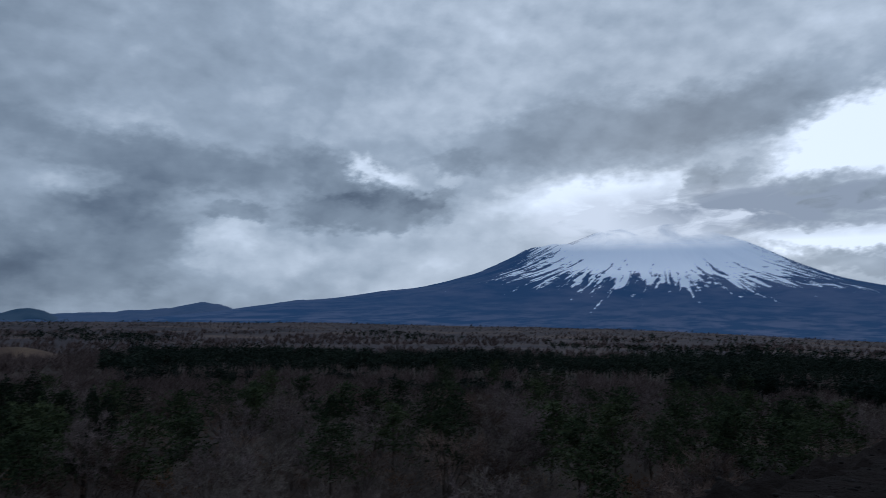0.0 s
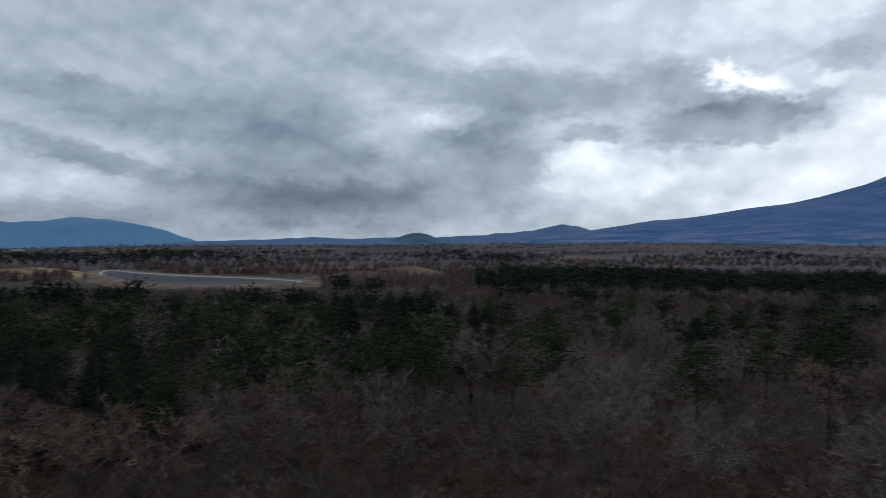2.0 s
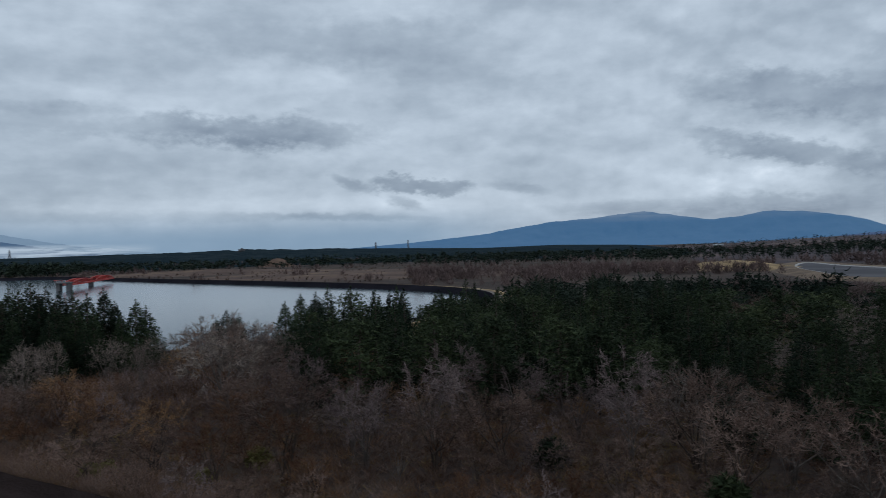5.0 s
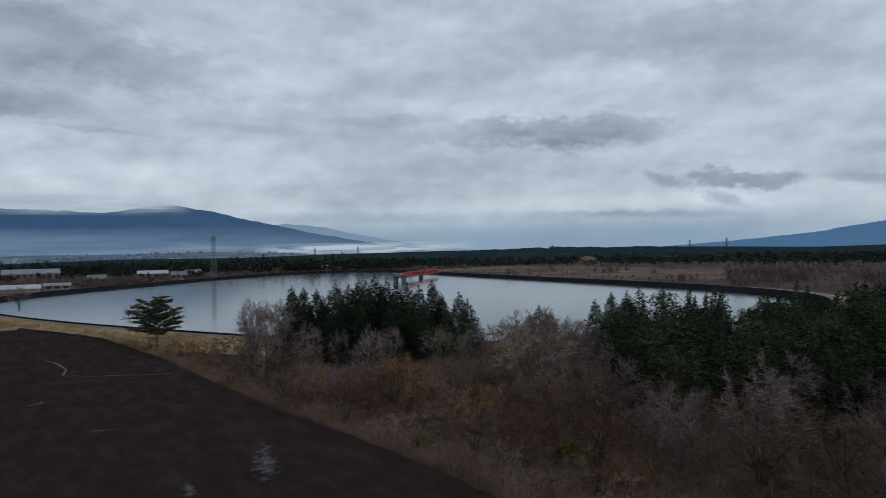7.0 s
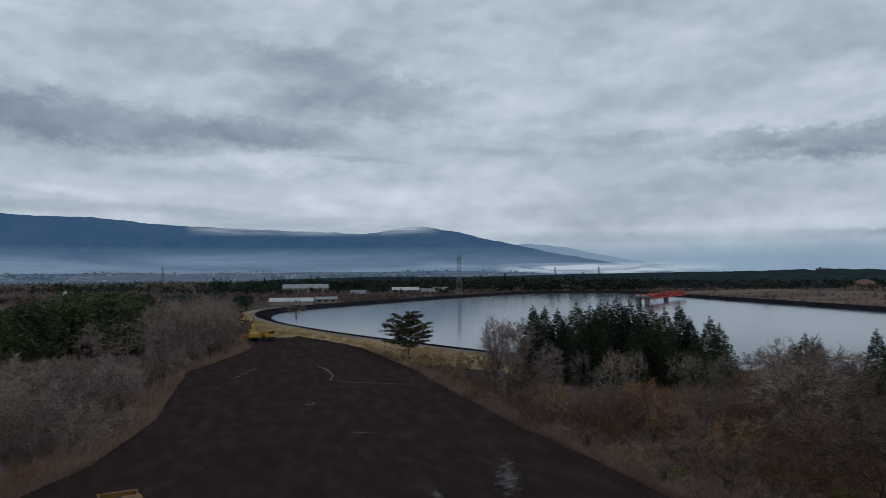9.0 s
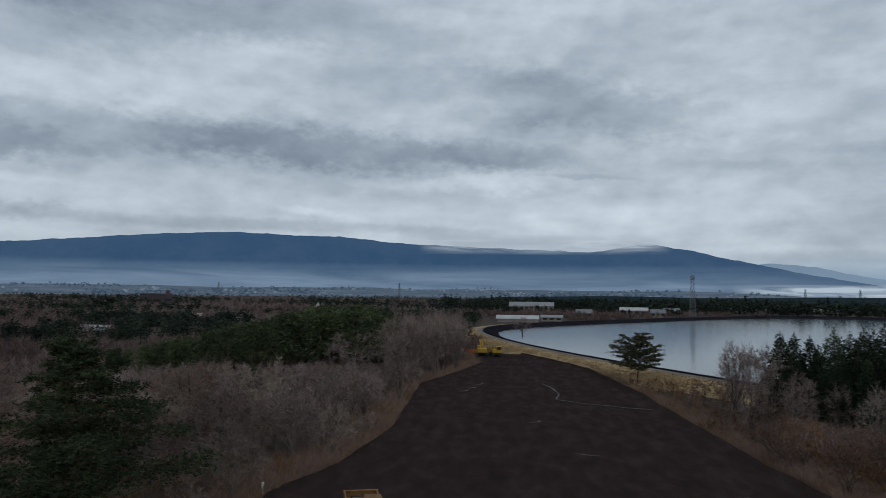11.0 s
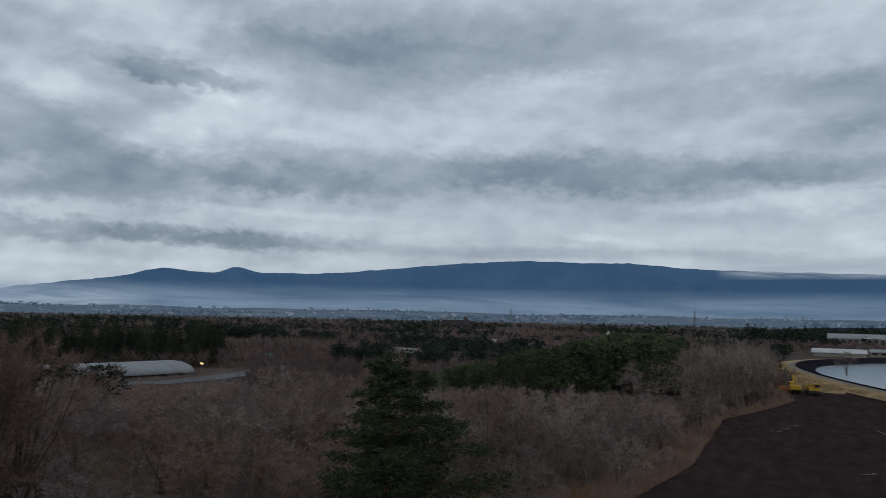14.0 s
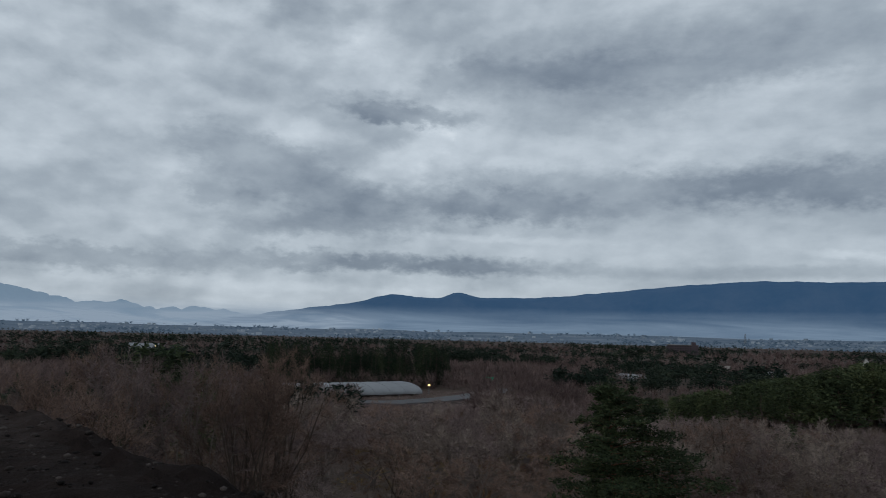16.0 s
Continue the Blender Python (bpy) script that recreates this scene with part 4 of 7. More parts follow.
def tri_mesh(name, verts, tris, material):
    """A mesh from arrays of corners and triangles."""
    verts, tris = np.asarray(verts, dtype=np.float32), np.asarray(tris, dtype=np.int32)
    me = bpy.data.meshes.new(name)
    me.vertices.add(len(verts))
    me.vertices.foreach_set("co", verts.ravel())
    me.loops.add(tris.size)
    me.loops.foreach_set("vertex_index", tris.ravel())
    me.polygons.add(len(tris))
    me.polygons.foreach_set("loop_start", np.arange(0, tris.size, 3, dtype=np.int32))
    me.materials.append(material)
    me.update(calc_edges=True)
    return me


class Mass:
    """Gathers triangles."""

    def __init__(self):
        self.v, self.f, self.n = [], [], 0

    def add(self, v, f):
        v, f = np.asarray(v, dtype=float), np.asarray(f, dtype=int)
        self.v.append(v)
        self.f.append(f + self.n)
        self.n += len(v)

    def bar(self, a, b, r0, r1, sides=4):
        """A tapered stick."""
        a, b = np.asarray(a, float), np.asarray(b, float)
        d = b - a
        d = d / (np.linalg.norm(d) + 1e-9)
        u = np.cross(d, (0.31, 0.52, 0.79))
        u /= np.linalg.norm(u) + 1e-9
        w = np.cross(d, u)
        ang = np.arange(sides) * 2 * np.pi / sides
        ring = np.outer(np.cos(ang), u) + np.outer(np.sin(ang), w)
        f = []
        for k in range(sides):
            j = (k + 1) % sides
            f += [(k, j, sides + j), (k, sides + j, sides + k)]
        self.add(np.vstack([a + ring * r0, b + ring * r1]), f)

    def twigs(self, base, tips, width):
        """Thin tapering twigs from base points to tips, as narrow blades turned at random."""
        base, tips = np.asarray(base, float), np.asarray(tips, float)
        n = len(base)
        side = np.cross(tips - base, rng.normal(size=(n, 3)))
        side /= np.linalg.norm(side, axis=1, keepdims=True) + 1e-9
        v = np.stack([base - side * width, base + side * width, tips], 1).reshape(-1, 3)
        self.add(v, np.arange(n * 3).reshape(-1, 3))

    def tufts(self, at, size, droop=0.0, blades=3):
        """Small needle tufts: a few blades each that splay from one point."""
        at = np.asarray(at, float)
        n = len(at)
        for _ in range(blades):
            d = rng.normal(size=(n, 3))
            d[:, 2] = d[:, 2] * 0.55 + 0.15 - droop
            d /= np.linalg.norm(d, axis=1, keepdims=True)
            s = np.cross(d, rng.normal(size=(n, 3)))
            s /= np.linalg.norm(s, axis=1, keepdims=True)
            k = size * rng.uniform(0.6, 1.3, (n, 1))
            v = np.stack([at - s * k * 0.27, at + s * k * 0.27, at + d * k * 1.45], 1).reshape(-1, 3)
            self.add(v, np.arange(n * 3).reshape(-1, 3))

    def mesh(self, name, material):
        return tri_mesh(name, np.vstack(self.v), np.vstack(self.f), material)


def unit(v):
    v = np.asarray(v, float)
    return v / (np.linalg.norm(v) + 1e-9)


def bare_tree(h, twig_material, bark, stems=1, wide=0.5, dense=1.0, thick=1.0, fine=0.0, low=0.22, limbs=8):
    """A leafless broad-leaved tree: a short trunk, limbs that fan out into a domed crown, and a haze of fine twigs."""
    wood, crown = Mass(), Mass()
    base, tips = [], []
    lean = rng.normal(0, 0.05, 2) * h
    heart = np.array([lean[0], lean[1], h * (low + 1.0) / 2])
    radii = np.array([wide * h, wide * h, h * (1.0 - low) / 2 * 1.04])
    seed = rng.uniform(0, 50)

    def shell(d, depth):
        k = 1 + 0.30 * noise.noise(Vector((d[0] * 1.7 + seed, d[1] * 1.7, d[2] * 1.7)))
        return heart + d * radii * depth * k

    for k in range(limbs):
        root = np.array([rng.normal(0, 0.22), rng.normal(0, 0.22), -0.15]) if stems > 1 else np.array([0.0, 0.0, -0.15])
        fork = root + np.array([lean[0] * 0.4, lean[1] * 0.4, h * low * rng.uniform(0.7, 1.25)]) + rng.normal(0, 0.02 * h, 3)
        th = 6.283 * (k + rng.uniform(-0.35, 0.35)) / limbs
        out = unit([math.cos(th), math.sin(th), rng.uniform(-0.15, 1.5)])
        end = shell(out, 0.72)
        knee = fork * 0.5 + end * 0.5 + np.array([0, 0, -0.03 * h]) + rng.normal(0, 0.03 * h, 3)
        r = thick * h * 0.012
        wood.bar(root, fork, r * (1.5 if stems == 1 else 0.9), r, 5)
        wood.bar(fork, knee, r * 0.8, r * 0.55, 4)
        wood.bar(knee, end, r * 0.55, r * 0.28, 3)
        for b in range(6):
            s = rng.uniform(0.15, 1.0)
            p = knee + (end - knee) * s if b else end
            d = unit(unit(p - heart) + rng.normal(0, 0.55, 3) + np.array([0, 0, 0.12]))
            q = shell(d, rng.uniform(0.82, 1.0)) * 0.6 + (p + d * h * 0.16) * 0.4
            mid = (p + q) / 2 + rng.normal(0, 0.015 * h, 3)
            wood.bar(p, mid, r * 0.24, r * 0.16, 3)
            wood.bar(mid, q, r * 0.16, r * 0.07, 3)
            n = int(20 * dense)
            u = rng.uniform(0.1, 1.05, (n, 1))
            a = p + (q - p) * u
            t = unit(q - heart) * 0.8 + rng.normal(0, 0.55, (n, 3)) + np.array([0, 0, 0.30])
            t /= np.linalg.norm(t, axis=1, keepdims=True)
            ln = min(h, 7.5) * rng.uniform(0.06, 0.15, (n, 1))
            base.append(a)
            tips.append(a + t * ln)
            m = a + t * ln * 0.45
            side = t + rng.normal(0, 0.7, (n, 3))
            base.append(m)
            tips.append(m + side / np.linalg.norm(side, axis=1, keepdims=True) * ln * 0.65)
    crown.twigs(np.vstack(base), np.vstack(tips), fine or 0.0022 * h + 0.009)
    return [("trunk", wood.mesh("trunk", bark)), ("crown", crown.mesh("crown", twig_material))]


def shrub_bush(h, twig_material):
    """A rounded many-stemmed shrub: bent stems and a haze of twigs."""
    wood, crown = Mass(), Mass()
    base, tips = [], []
    p0 = np.array([0, 0, -0.15])
    for k in range(11):
        d = unit([rng.normal(0, 0.5), rng.normal(0, 0.5), 1.0])
        mid = p0 + d * h * rng.uniform(0.3, 0.45)
        end = mid + unit(d + rng.normal(0, 0.25, 3)) * h * rng.uniform(0.25, 0.4)
        wood.bar(p0, mid, h * 0.012, h * 0.008, 3)
        wood.bar(mid, end, h * 0.008, h * 0.003, 3)
        for a, b, n in ((p0, mid, 10), (mid, end, 27)):
            s = rng.uniform(0.2, 1.0, (n, 1))
            q = a + (b - a) * s
            t = unit(b - a) + rng.normal(0, 0.6, (n, 3)) + np.array([0, 0, 0.1])
            t /= np.linalg.norm(t, axis=1, keepdims=True)
            base.append(q)
            tips.append(q + t * h * rng.uniform(0.08, 0.26, (n, 1)))
    base.append(np.vstack(base) * 0.45 + np.vstack(tips) * 0.55)
    grown = np.vstack(tips)
    t = rng.normal(0, 1, grown.shape)
    tips.append(base[-1] + t / np.linalg.norm(t, axis=1, keepdims=True) * h * 0.12)
    crown.twigs(np.vstack(base), np.vstack(tips), 0.012)
    return [("trunk", wood.mesh("trunk", M_BARK)), ("crown", crown.mesh("crown", twig_material))]


def cedar_tree(h, wide=0.17, n=1850, tuft=0.30, round_=0.62):
    """A conifer with a dense, lumpy crown of short sprays round a straight trunk and a pointed top."""
    wood, crown = Mass(), Mass()
    wood.bar((0, 0, -0.2), (0, 0, h * 0.55), h * 0.016, h * 0.010, 6)
    wood.bar((0, 0, h * 0.55), (0, 0, h * 0.97), h * 0.010, h * 0.002, 5)
    low = rng.uniform(0.03, 0.10)
    seed = rng.uniform(0, 50)
    # short sprays crowd into close, slightly ragged whorls that narrow evenly to the top
    whorls = int(h * 2.0)
    f = low + (0.97 - low) * (1 - np.sqrt(rng.uniform(0, 1, n)))
    th = rng.uniform(0, 2 * math.pi, n)
    cone = h * wide * ((1 - f) / (1 - low)) ** round_
    tier = (f * whorls + 0.35 * np.sin(3 * th + seed)) % 1.0
    lump = 1 + 0.11 * np.sin(4 * th + 9 * f + seed) + 0.09 * np.sin(7 * th - 21 * f)
    r = (cone * lump * (0.80 + 0.26 * (1 - tier)) + 0.08) * rng.uniform(0.08, 1.0, n) ** 0.42
    at = [np.stack([np.cos(th) * r, np.sin(th) * r, f * h - 0.22 * r + rng.normal(0, 0.10, n)], 1)]
    for k in range(n // 30):
        g = low + (0.95 - low) * rng.uniform(0, 1)
        ln, way = h * wide * ((1 - g) / (1 - low)) ** round_ * 0.8, 2.4 * k
        wood.bar((0, 0, g * h), (math.cos(way) * ln, math.sin(way) * ln, g * h - 0.2 * ln), 0.028, 0.008, 3)
    along_top = rng.uniform(0, 1, (40, 1))
    top = np.array([0, 0, h * 1.0]) - np.array([0, 0, 0.17 * h]) * along_top + rng.normal(0, 1, (40, 3)) * np.array([0.16, 0.16, 0.05]) * (0.15 + along_top)
    crown.tufts(np.vstack(at), tuft, 0.06, 2)
    crown.tufts(top, tuft * 0.7, 0.0, 2)
    return [("trunk", wood.mesh("trunk", M_BARK)), ("crown", crown.mesh("crown", M_CEDAR))]


def pine_tree(h, spread=0.30, bare=0.3, clusters=26, bark=None, crookedness=0.05, tuft=0.27, per=46, material=None):
    """A pine with a bent trunk, spreading limbs and flat plates of needles."""
    wood, crown = Mass(), Mass()
    pts = [np.array([0, 0, -0.2])]
    seg = 7
    for i in range(seg):
        pts.append(pts[-1] + np.array([rng.normal(0, crookedness * h / seg * 2), rng.normal(0, crookedness * h / seg * 2), h * 0.95 / seg]))
    for i in range(seg):
        wood.bar(pts[i], pts[i + 1], h * 0.019 * (1 - 0.11 * i), h * 0.019 * (1 - 0.11 * (i + 1)), 6)
    at = []
    for c in range(clusters):
        f = bare + (1 - bare) * (c + rng.uniform(0, 1)) / clusters
        i = min(int(f * seg), seg - 1)
        p = pts[i] + (pts[i + 1] - pts[i]) * (f * seg - i)
        th = rng.uniform(0, 2 * math.pi)
        reach = h * spread * (1.05 - 0.75 * ((f - bare) / (1 - bare)) ** 1.2) * rng.uniform(0.45, 1.1)
        tip = p + np.array([math.cos(th) * reach, math.sin(th) * reach, reach * rng.uniform(-0.02, 0.28)])
        knee = (p + tip) / 2 + np.array([0, 0, -0.06 * reach])
        wood.bar(p, knee, 0.05, 0.035, 4)
        wood.bar(knee, tip, 0.035, 0.014, 3)
        w = h * rng.uniform(0.07, 0.13)
        k = int(per * rng.uniform(0.7, 1.3))
        off = rng.normal(0, 1, (k, 3)) * np.array([w, w, w * 0.34])
        at.append(tip + off + np.array([0, 0, w * 0.12]))
        off2 = rng.normal(0, 1, (k // 3, 3)) * np.array([w * 0.6, w * 0.6, w * 0.2])
        at.append(knee * 0.3 + tip * 0.7 + off2)
    top = pts[-1] + rng.normal(0, 1, (per, 3)) * np.array([h * 0.05, h * 0.05, h * 0.035])
    at.append(top)
    crown.tufts(np.vstack(at), tuft, 0.0, 3)
    return [("trunk", wood.mesh("trunk", bark or M_BARK)), ("crown", crown.mesh("crown", material or M_PINE))]


def old_pine(h, reach, low, limbs, bark, needles, per=12, tuft=0.20, side=0.0, skew=0.3, rise=0.1, bow=0.12, flat=0.3, shape=1.5, crook=0.015):
    """An open-grown pine: uneven limbs, each with side shoots that carry soft pads of needles."""
    wood, crown = Mass(), Mass()
    sway = rng.uniform(0, 6)
    trunk = lambda f: np.array([crook * h * math.sin(5 * f + sway), crook * h * math.cos(4 * f + sway), f * h])
    for i in range(10):
        wood.bar(trunk(i / 10 - (0.02 if i == 0 else 0)), trunk((i + 1) / 10 * 0.98), h * 0.017 * (1 - 0.09 * i), h * 0.017 * (1 - 0.09 * (i + 1)), 7)
    at = []

    def pad(c, w):
        m = int(per * rng.uniform(0.7, 1.3))
        at.append(c + rng.normal(0, 1, (m, 3)) * np.array([w, w, w * flat]) + np.array([0, 0, 0.05]))

    for i in range(limbs):
        f = low + (0.97 - low) * (i + rng.uniform(-0.4, 0.4)) / limbs
        f = max(low * 0.9, min(0.98, f))
        g = max(0.0, (f - low) / (1 - low))
        th = 2.4 * i + rng.normal(0, 0.35)
        ln = reach * (0.14 + 0.86 * (1 - g ** shape)) * rng.uniform(0.38, 1.2) * (1 + skew * math.cos(th - side))
        out = np.array([math.cos(th), math.sin(th), 0.0])
        p = trunk(f)
        pts = [p + out * ln * s + np.array([0, 0, ln * (rise * s * (1 + g) - bow * s * s)]) for s in (0, 0.33, 0.67, 1.0)]
        for k in range(3):
            wood.bar(pts[k], pts[k + 1], (0.011 * ln + 0.02) * (1 - 0.28 * k), (0.011 * ln + 0.02) * (1 - 0.28 * (k + 1)), 4)
        cross = np.array([-out[1], out[0], 0.0])
        for s in np.linspace(0.30, 1.0, max(2, int(ln * 1.5))):
            j = min(2, int(s * 3))
            c = pts[j] + (pts[j + 1] - pts[j]) * (s * 3 - j)
            pad(c, 0.20 + 0.045 * ln)
            for way in (-1, 1):
                if rng.uniform() < 0.25:
                    continue
                sl = ln * (0.18 + 0.20 * math.sin(math.pi * min(1.0, s))) * rng.uniform(0.6, 1.2)
                tip = c + (out * 0.7 + cross * way) * sl + np.array([0, 0, sl * rng.uniform(-0.05, 0.22)])
                wood.bar(c, tip, 0.018, 0.007, 3)
                pad(tip, 0.17 + 0.03 * ln)
                pad((c + tip) / 2, 0.13 + 0.02 * ln)
    at.append(trunk(0.98) + rng.normal(0, 1, (per * 4, 3)) * np.array([0.35, 0.35, 0.25]))
    crown.tufts(np.vstack(at), tuft, -0.15, 3)
    return [("trunk", wood.mesh("trunk", bark)), ("crown", crown.mesh("crown", needles))]


def plant(name, parts, at, turn, size, label, category, group=""):
    e = thing(name, at, turn, label, category, group, size=size)
    for part_name, me in parts:
        part(part_name, me, None, e)
    return e


BARE = [bare_tree(6.0, M_TWIG, M_LIMB, 1, 0.50, 0.9), bare_tree(6.0, M_TWIG_BROWN, M_BARK, 3, 0.55, 0.85), bare_tree(6.0, M_TWIG, M_BARK, 1, 0.46, 1.0),
        bare_tree(6.0, M_TWIG_PALE, M_LIMB, 2, 0.58, 0.8), bare_tree(6.0, M_TWIG_PALE, M_LIMB, 1, 0.52, 0.9), bare_tree(6.0, M_TWIG_BROWN, M_LIMB, 2, 0.60, 0.9)]
RUSTY = [bare_tree(6.0, M_TWIG_BROWN, M_BARK, 2, 0.56, 0.95), bare_tree(6.0, M_TWIG_RUST, M_BARK, 3, 0.58, 0.8), bare_tree(6.0, M_TWIG_BROWN, M_LIMB, 1, 0.52, 1.0)]
SLIM = [bare_tree(9.0, M_TWIG_PALE, M_LIMB, 2, 0.20, 0.55, 0.7, 0.018, 0.2), bare_tree(9.0, M_TWIG_PALE, M_LIMB, 3, 0.24, 0.5, 0.7, 0.018, 0.15), bare_tree(9.0, M_TWIG, M_BARK, 1, 0.22, 0.7, 0.7, 0.018, 0.2)]
THICKET = [bare_tree(4.0, m, M_BARK, 4, w, 0.52, 0.8, 0.023, 0.06, 6) for m, w in ((M_TWIG, 0.62), (M_TWIG_BROWN, 0.70), (M_TWIG_RUST, 0.66), (M_TWIG_BROWN, 0.58))]
THICKET_PALE = [bare_tree(4.0, M_TWIG_PALE, M_LIMB, 4, w, 0.6, 0.8, 0.021, 0.06, 6) for w in (0.60, 0.68)]
RUST = [shrub_bush(3.0, m) for m in (M_TWIG_RUST, M_TWIG_RUST, M_TWIG_RUST, M_TWIG, M_TWIG_PALE)]
CEDARS = [cedar_tree(11.0, w, 1400, 0.27, p) for w, p in ((0.20, 0.9), (0.24, 0.85), (0.28, 0.8), (0.30, 0.9), (0.26, 0.7))]
CLUMP = [cedar_tree(11.0, w, 4200, 0.25, p) for w, p in ((0.33, 0.95), (0.37, 0.9), (0.41, 0.85))]
PINES = [pine_tree(9.0, s, b, c, None, 0.06, 0.27, 22) for s, b, c in ((0.30, 0.34, 24), (0.34, 0.42, 22), (0.27, 0.28, 26), (0.32, 0.38, 24))]
KNOLL_PINES = [pine_tree(9.0, s, b, c, None, 0.05, 0.36, 19, M_KNOLLPINE) for s, b, c in ((0.30, 0.30, 20), (0.27, 0.28, 22), (0.32, 0.3, 20))]
BARE_LABEL = ("leafless grey-brown tree with a fine twiggy crown", "leafless tree")
THICKET_LABEL = ("dense leafless brown bush in the thicket", "bush")
SHRUB_LABEL = ("leafless brown shrub with many thin stems", "shrub")
CEDAR_LABEL = ("dark green conical conifer in the woods", "conifer")
PINE_LABEL = ("green pine with layered flat foliage", "pine tree")

SPOTS = []


def free(x, y, gap):
    """Whether no tree stands within gap of the place, which is kept if free."""
    for px, py, pg in SPOTS:
        if (px - x) ** 2 + (py - y) ** 2 < (0.5 * (gap + pg)) ** 2:
            return False
    SPOTS.append((x, y, gap))
    return True


FIELD = FIELD_L + FIELD_R[::-1]
DIKE = offset_line(SHORE, 11)


def blocked(x, y, clear=1.0):
    if inside(x, y, LIP) or edge_distance(x, y, LIP) < 19:
        return True
    if inside(x, y, FIELD) or edge_distance(x, y, FIELD) < clear:
        return True
    return inside(x, y, DIKE)


def tallest(az, r):
    """How high a tree may grow there: low brush keeps the view to the hall and road open."""
    if 135.5 < az < 160 and r > 84:
        return max(2.6, 16 - 0.098 * r)
    return 16 - (0.094 if az < 173.5 else 0.086) * r if 167 < az < 187 and 84 < r < 210 else 99.0


STAND = {}


def grove(stock, label, group, n, az0, az1, r0, r1, h0, h1, gap, own_height, name, clear=1.5, tops=None):
    """n trees strewn over a stretch of the plan, by bearing and distance; tops: the height by bearing, if it varies."""
    made = 0
    for _ in range(n * 6):
        if made >= n:
            break
        az, r = rng.uniform(az0, az1), math.sqrt(rng.uniform(r0 * r0, r1 * r1))
        p = bearing(az, r)
        if abs(az - 25.2) < 1.7 and r < 63 or blocked(p.x, p.y, clear) or not free(p.x, p.y, gap):
            continue
        h = min(rng.uniform(h0, h1) * (tops(az) if tops else 1.0), tallest(az, r))
        if h < min(0.5 * h0, 2.4):
            continue
        made += 1
        choice = int(rng.integers(len(stock)))
        kind_at = [i for i, kind in enumerate(BARE) if kind is stock[choice]]
        if kind_at and r > 84:
            STAND.setdefault(kind_at[0], []).append((p.x, p.y, h / own_height))
            continue
        plant(name, stock[choice], (p.x, p.y, -0.1), rng.uniform(0, 360), h / own_height, label[0], label[1], group)


# single trees that stand out
plant("spreading_pine", old_pine(8.4, 5.0, 0.24, 36, M_BARK, M_PINE_BROWN, 13, 0.22, 0.0, 0.1, 0.34, 0.10, 0.30, 2.2, 0.03), bearing(115.7, 133, 0.4), 40, 1.0, "lone flat-topped pine on the dry grass bank", "pine tree")
plant("red_pine", old_pine(13.3, 5.9, 0.22, 72, M_REDBARK, M_KNOLLPINE, 13, 0.19, radians(148), 0.22, 0.22, 0.15, 0.55, 1.15, 0.02), bearing(158.3, 52, -0.3), 10, 1.0, "tall red pine with reddish bark and drooping limbs", "pine tree")
plant("small_bank_tree", BARE[2], bearing(124.6, 238, 1.4), 0, 1.15, "small leafless tree on the reservoir bank", "leafless tree")
for p in ((115.7, 133), (158.3, 52)):
    q = bearing(*p)
    SPOTS.append((q.x, q.y, 7.0))
for az, r, s in ((25.2, 58, 1.05), (-19.5, 66, 0.9), (88.5, 92, 1.2), (51.5, 66, 0.8)):
    plant("dead_tree", bare_tree(6.0, M_PALEBARK, M_PALEBARK, 2, 0.42, 0.25, 1.2, 0.0, 0.25, 6), bearing(az, r, -0.1), 30, s, "pale dead tree with bare forked limbs", "dead tree", "dead trees in the brush")

def round_bush(at, h, material, label):
    crown, wood = Mass(), Mass()
    d = rng.normal(size=(420, 3))
    d[:, 2] = np.abs(d[:, 2])
    d /= np.linalg.norm(d, axis=1, keepdims=True)
    crown.tufts(d * np.array([0.55, 0.55, 0.85]) * h * rng.uniform(0.5, 1.0, (420, 1)), 0.16 * h, 0.0, 3)
    for k in range(5):
        wood.bar((0, 0, -0.1), d[k] * h * 0.5, 0.02 * h, 0.008 * h, 4)
    plant("round_bush", [("stems", wood.mesh("stems", M_BARK)), ("crown", crown.mesh("crown", material))], at, 0, 1.0, label, "bush")


round_bush(bearing(48.0, 46, 0), 2.3, M_PINE, "round dark green evergreen bush in the brush")
round_bush(bearing(36.5, 60, 0), 1.9, M_PINE, "round dark green evergreen bush in the brush")
round_bush(bearing(61.0, 52, 0), 2.4, M_PINE, "round dark green evergreen bush in the brush")
for az, r, h in ((95.8, 57, 1.5), (94.6, 58, 1.2), (88.0, 52, 1.4), (84.0, 55, 1.8), (187.5, 44, 3.0), (175.5, 62, 1.6)):
    round_bush(bearing(az, r, 0), h, M_STRAW, "yellow-green broom bush beside the field")

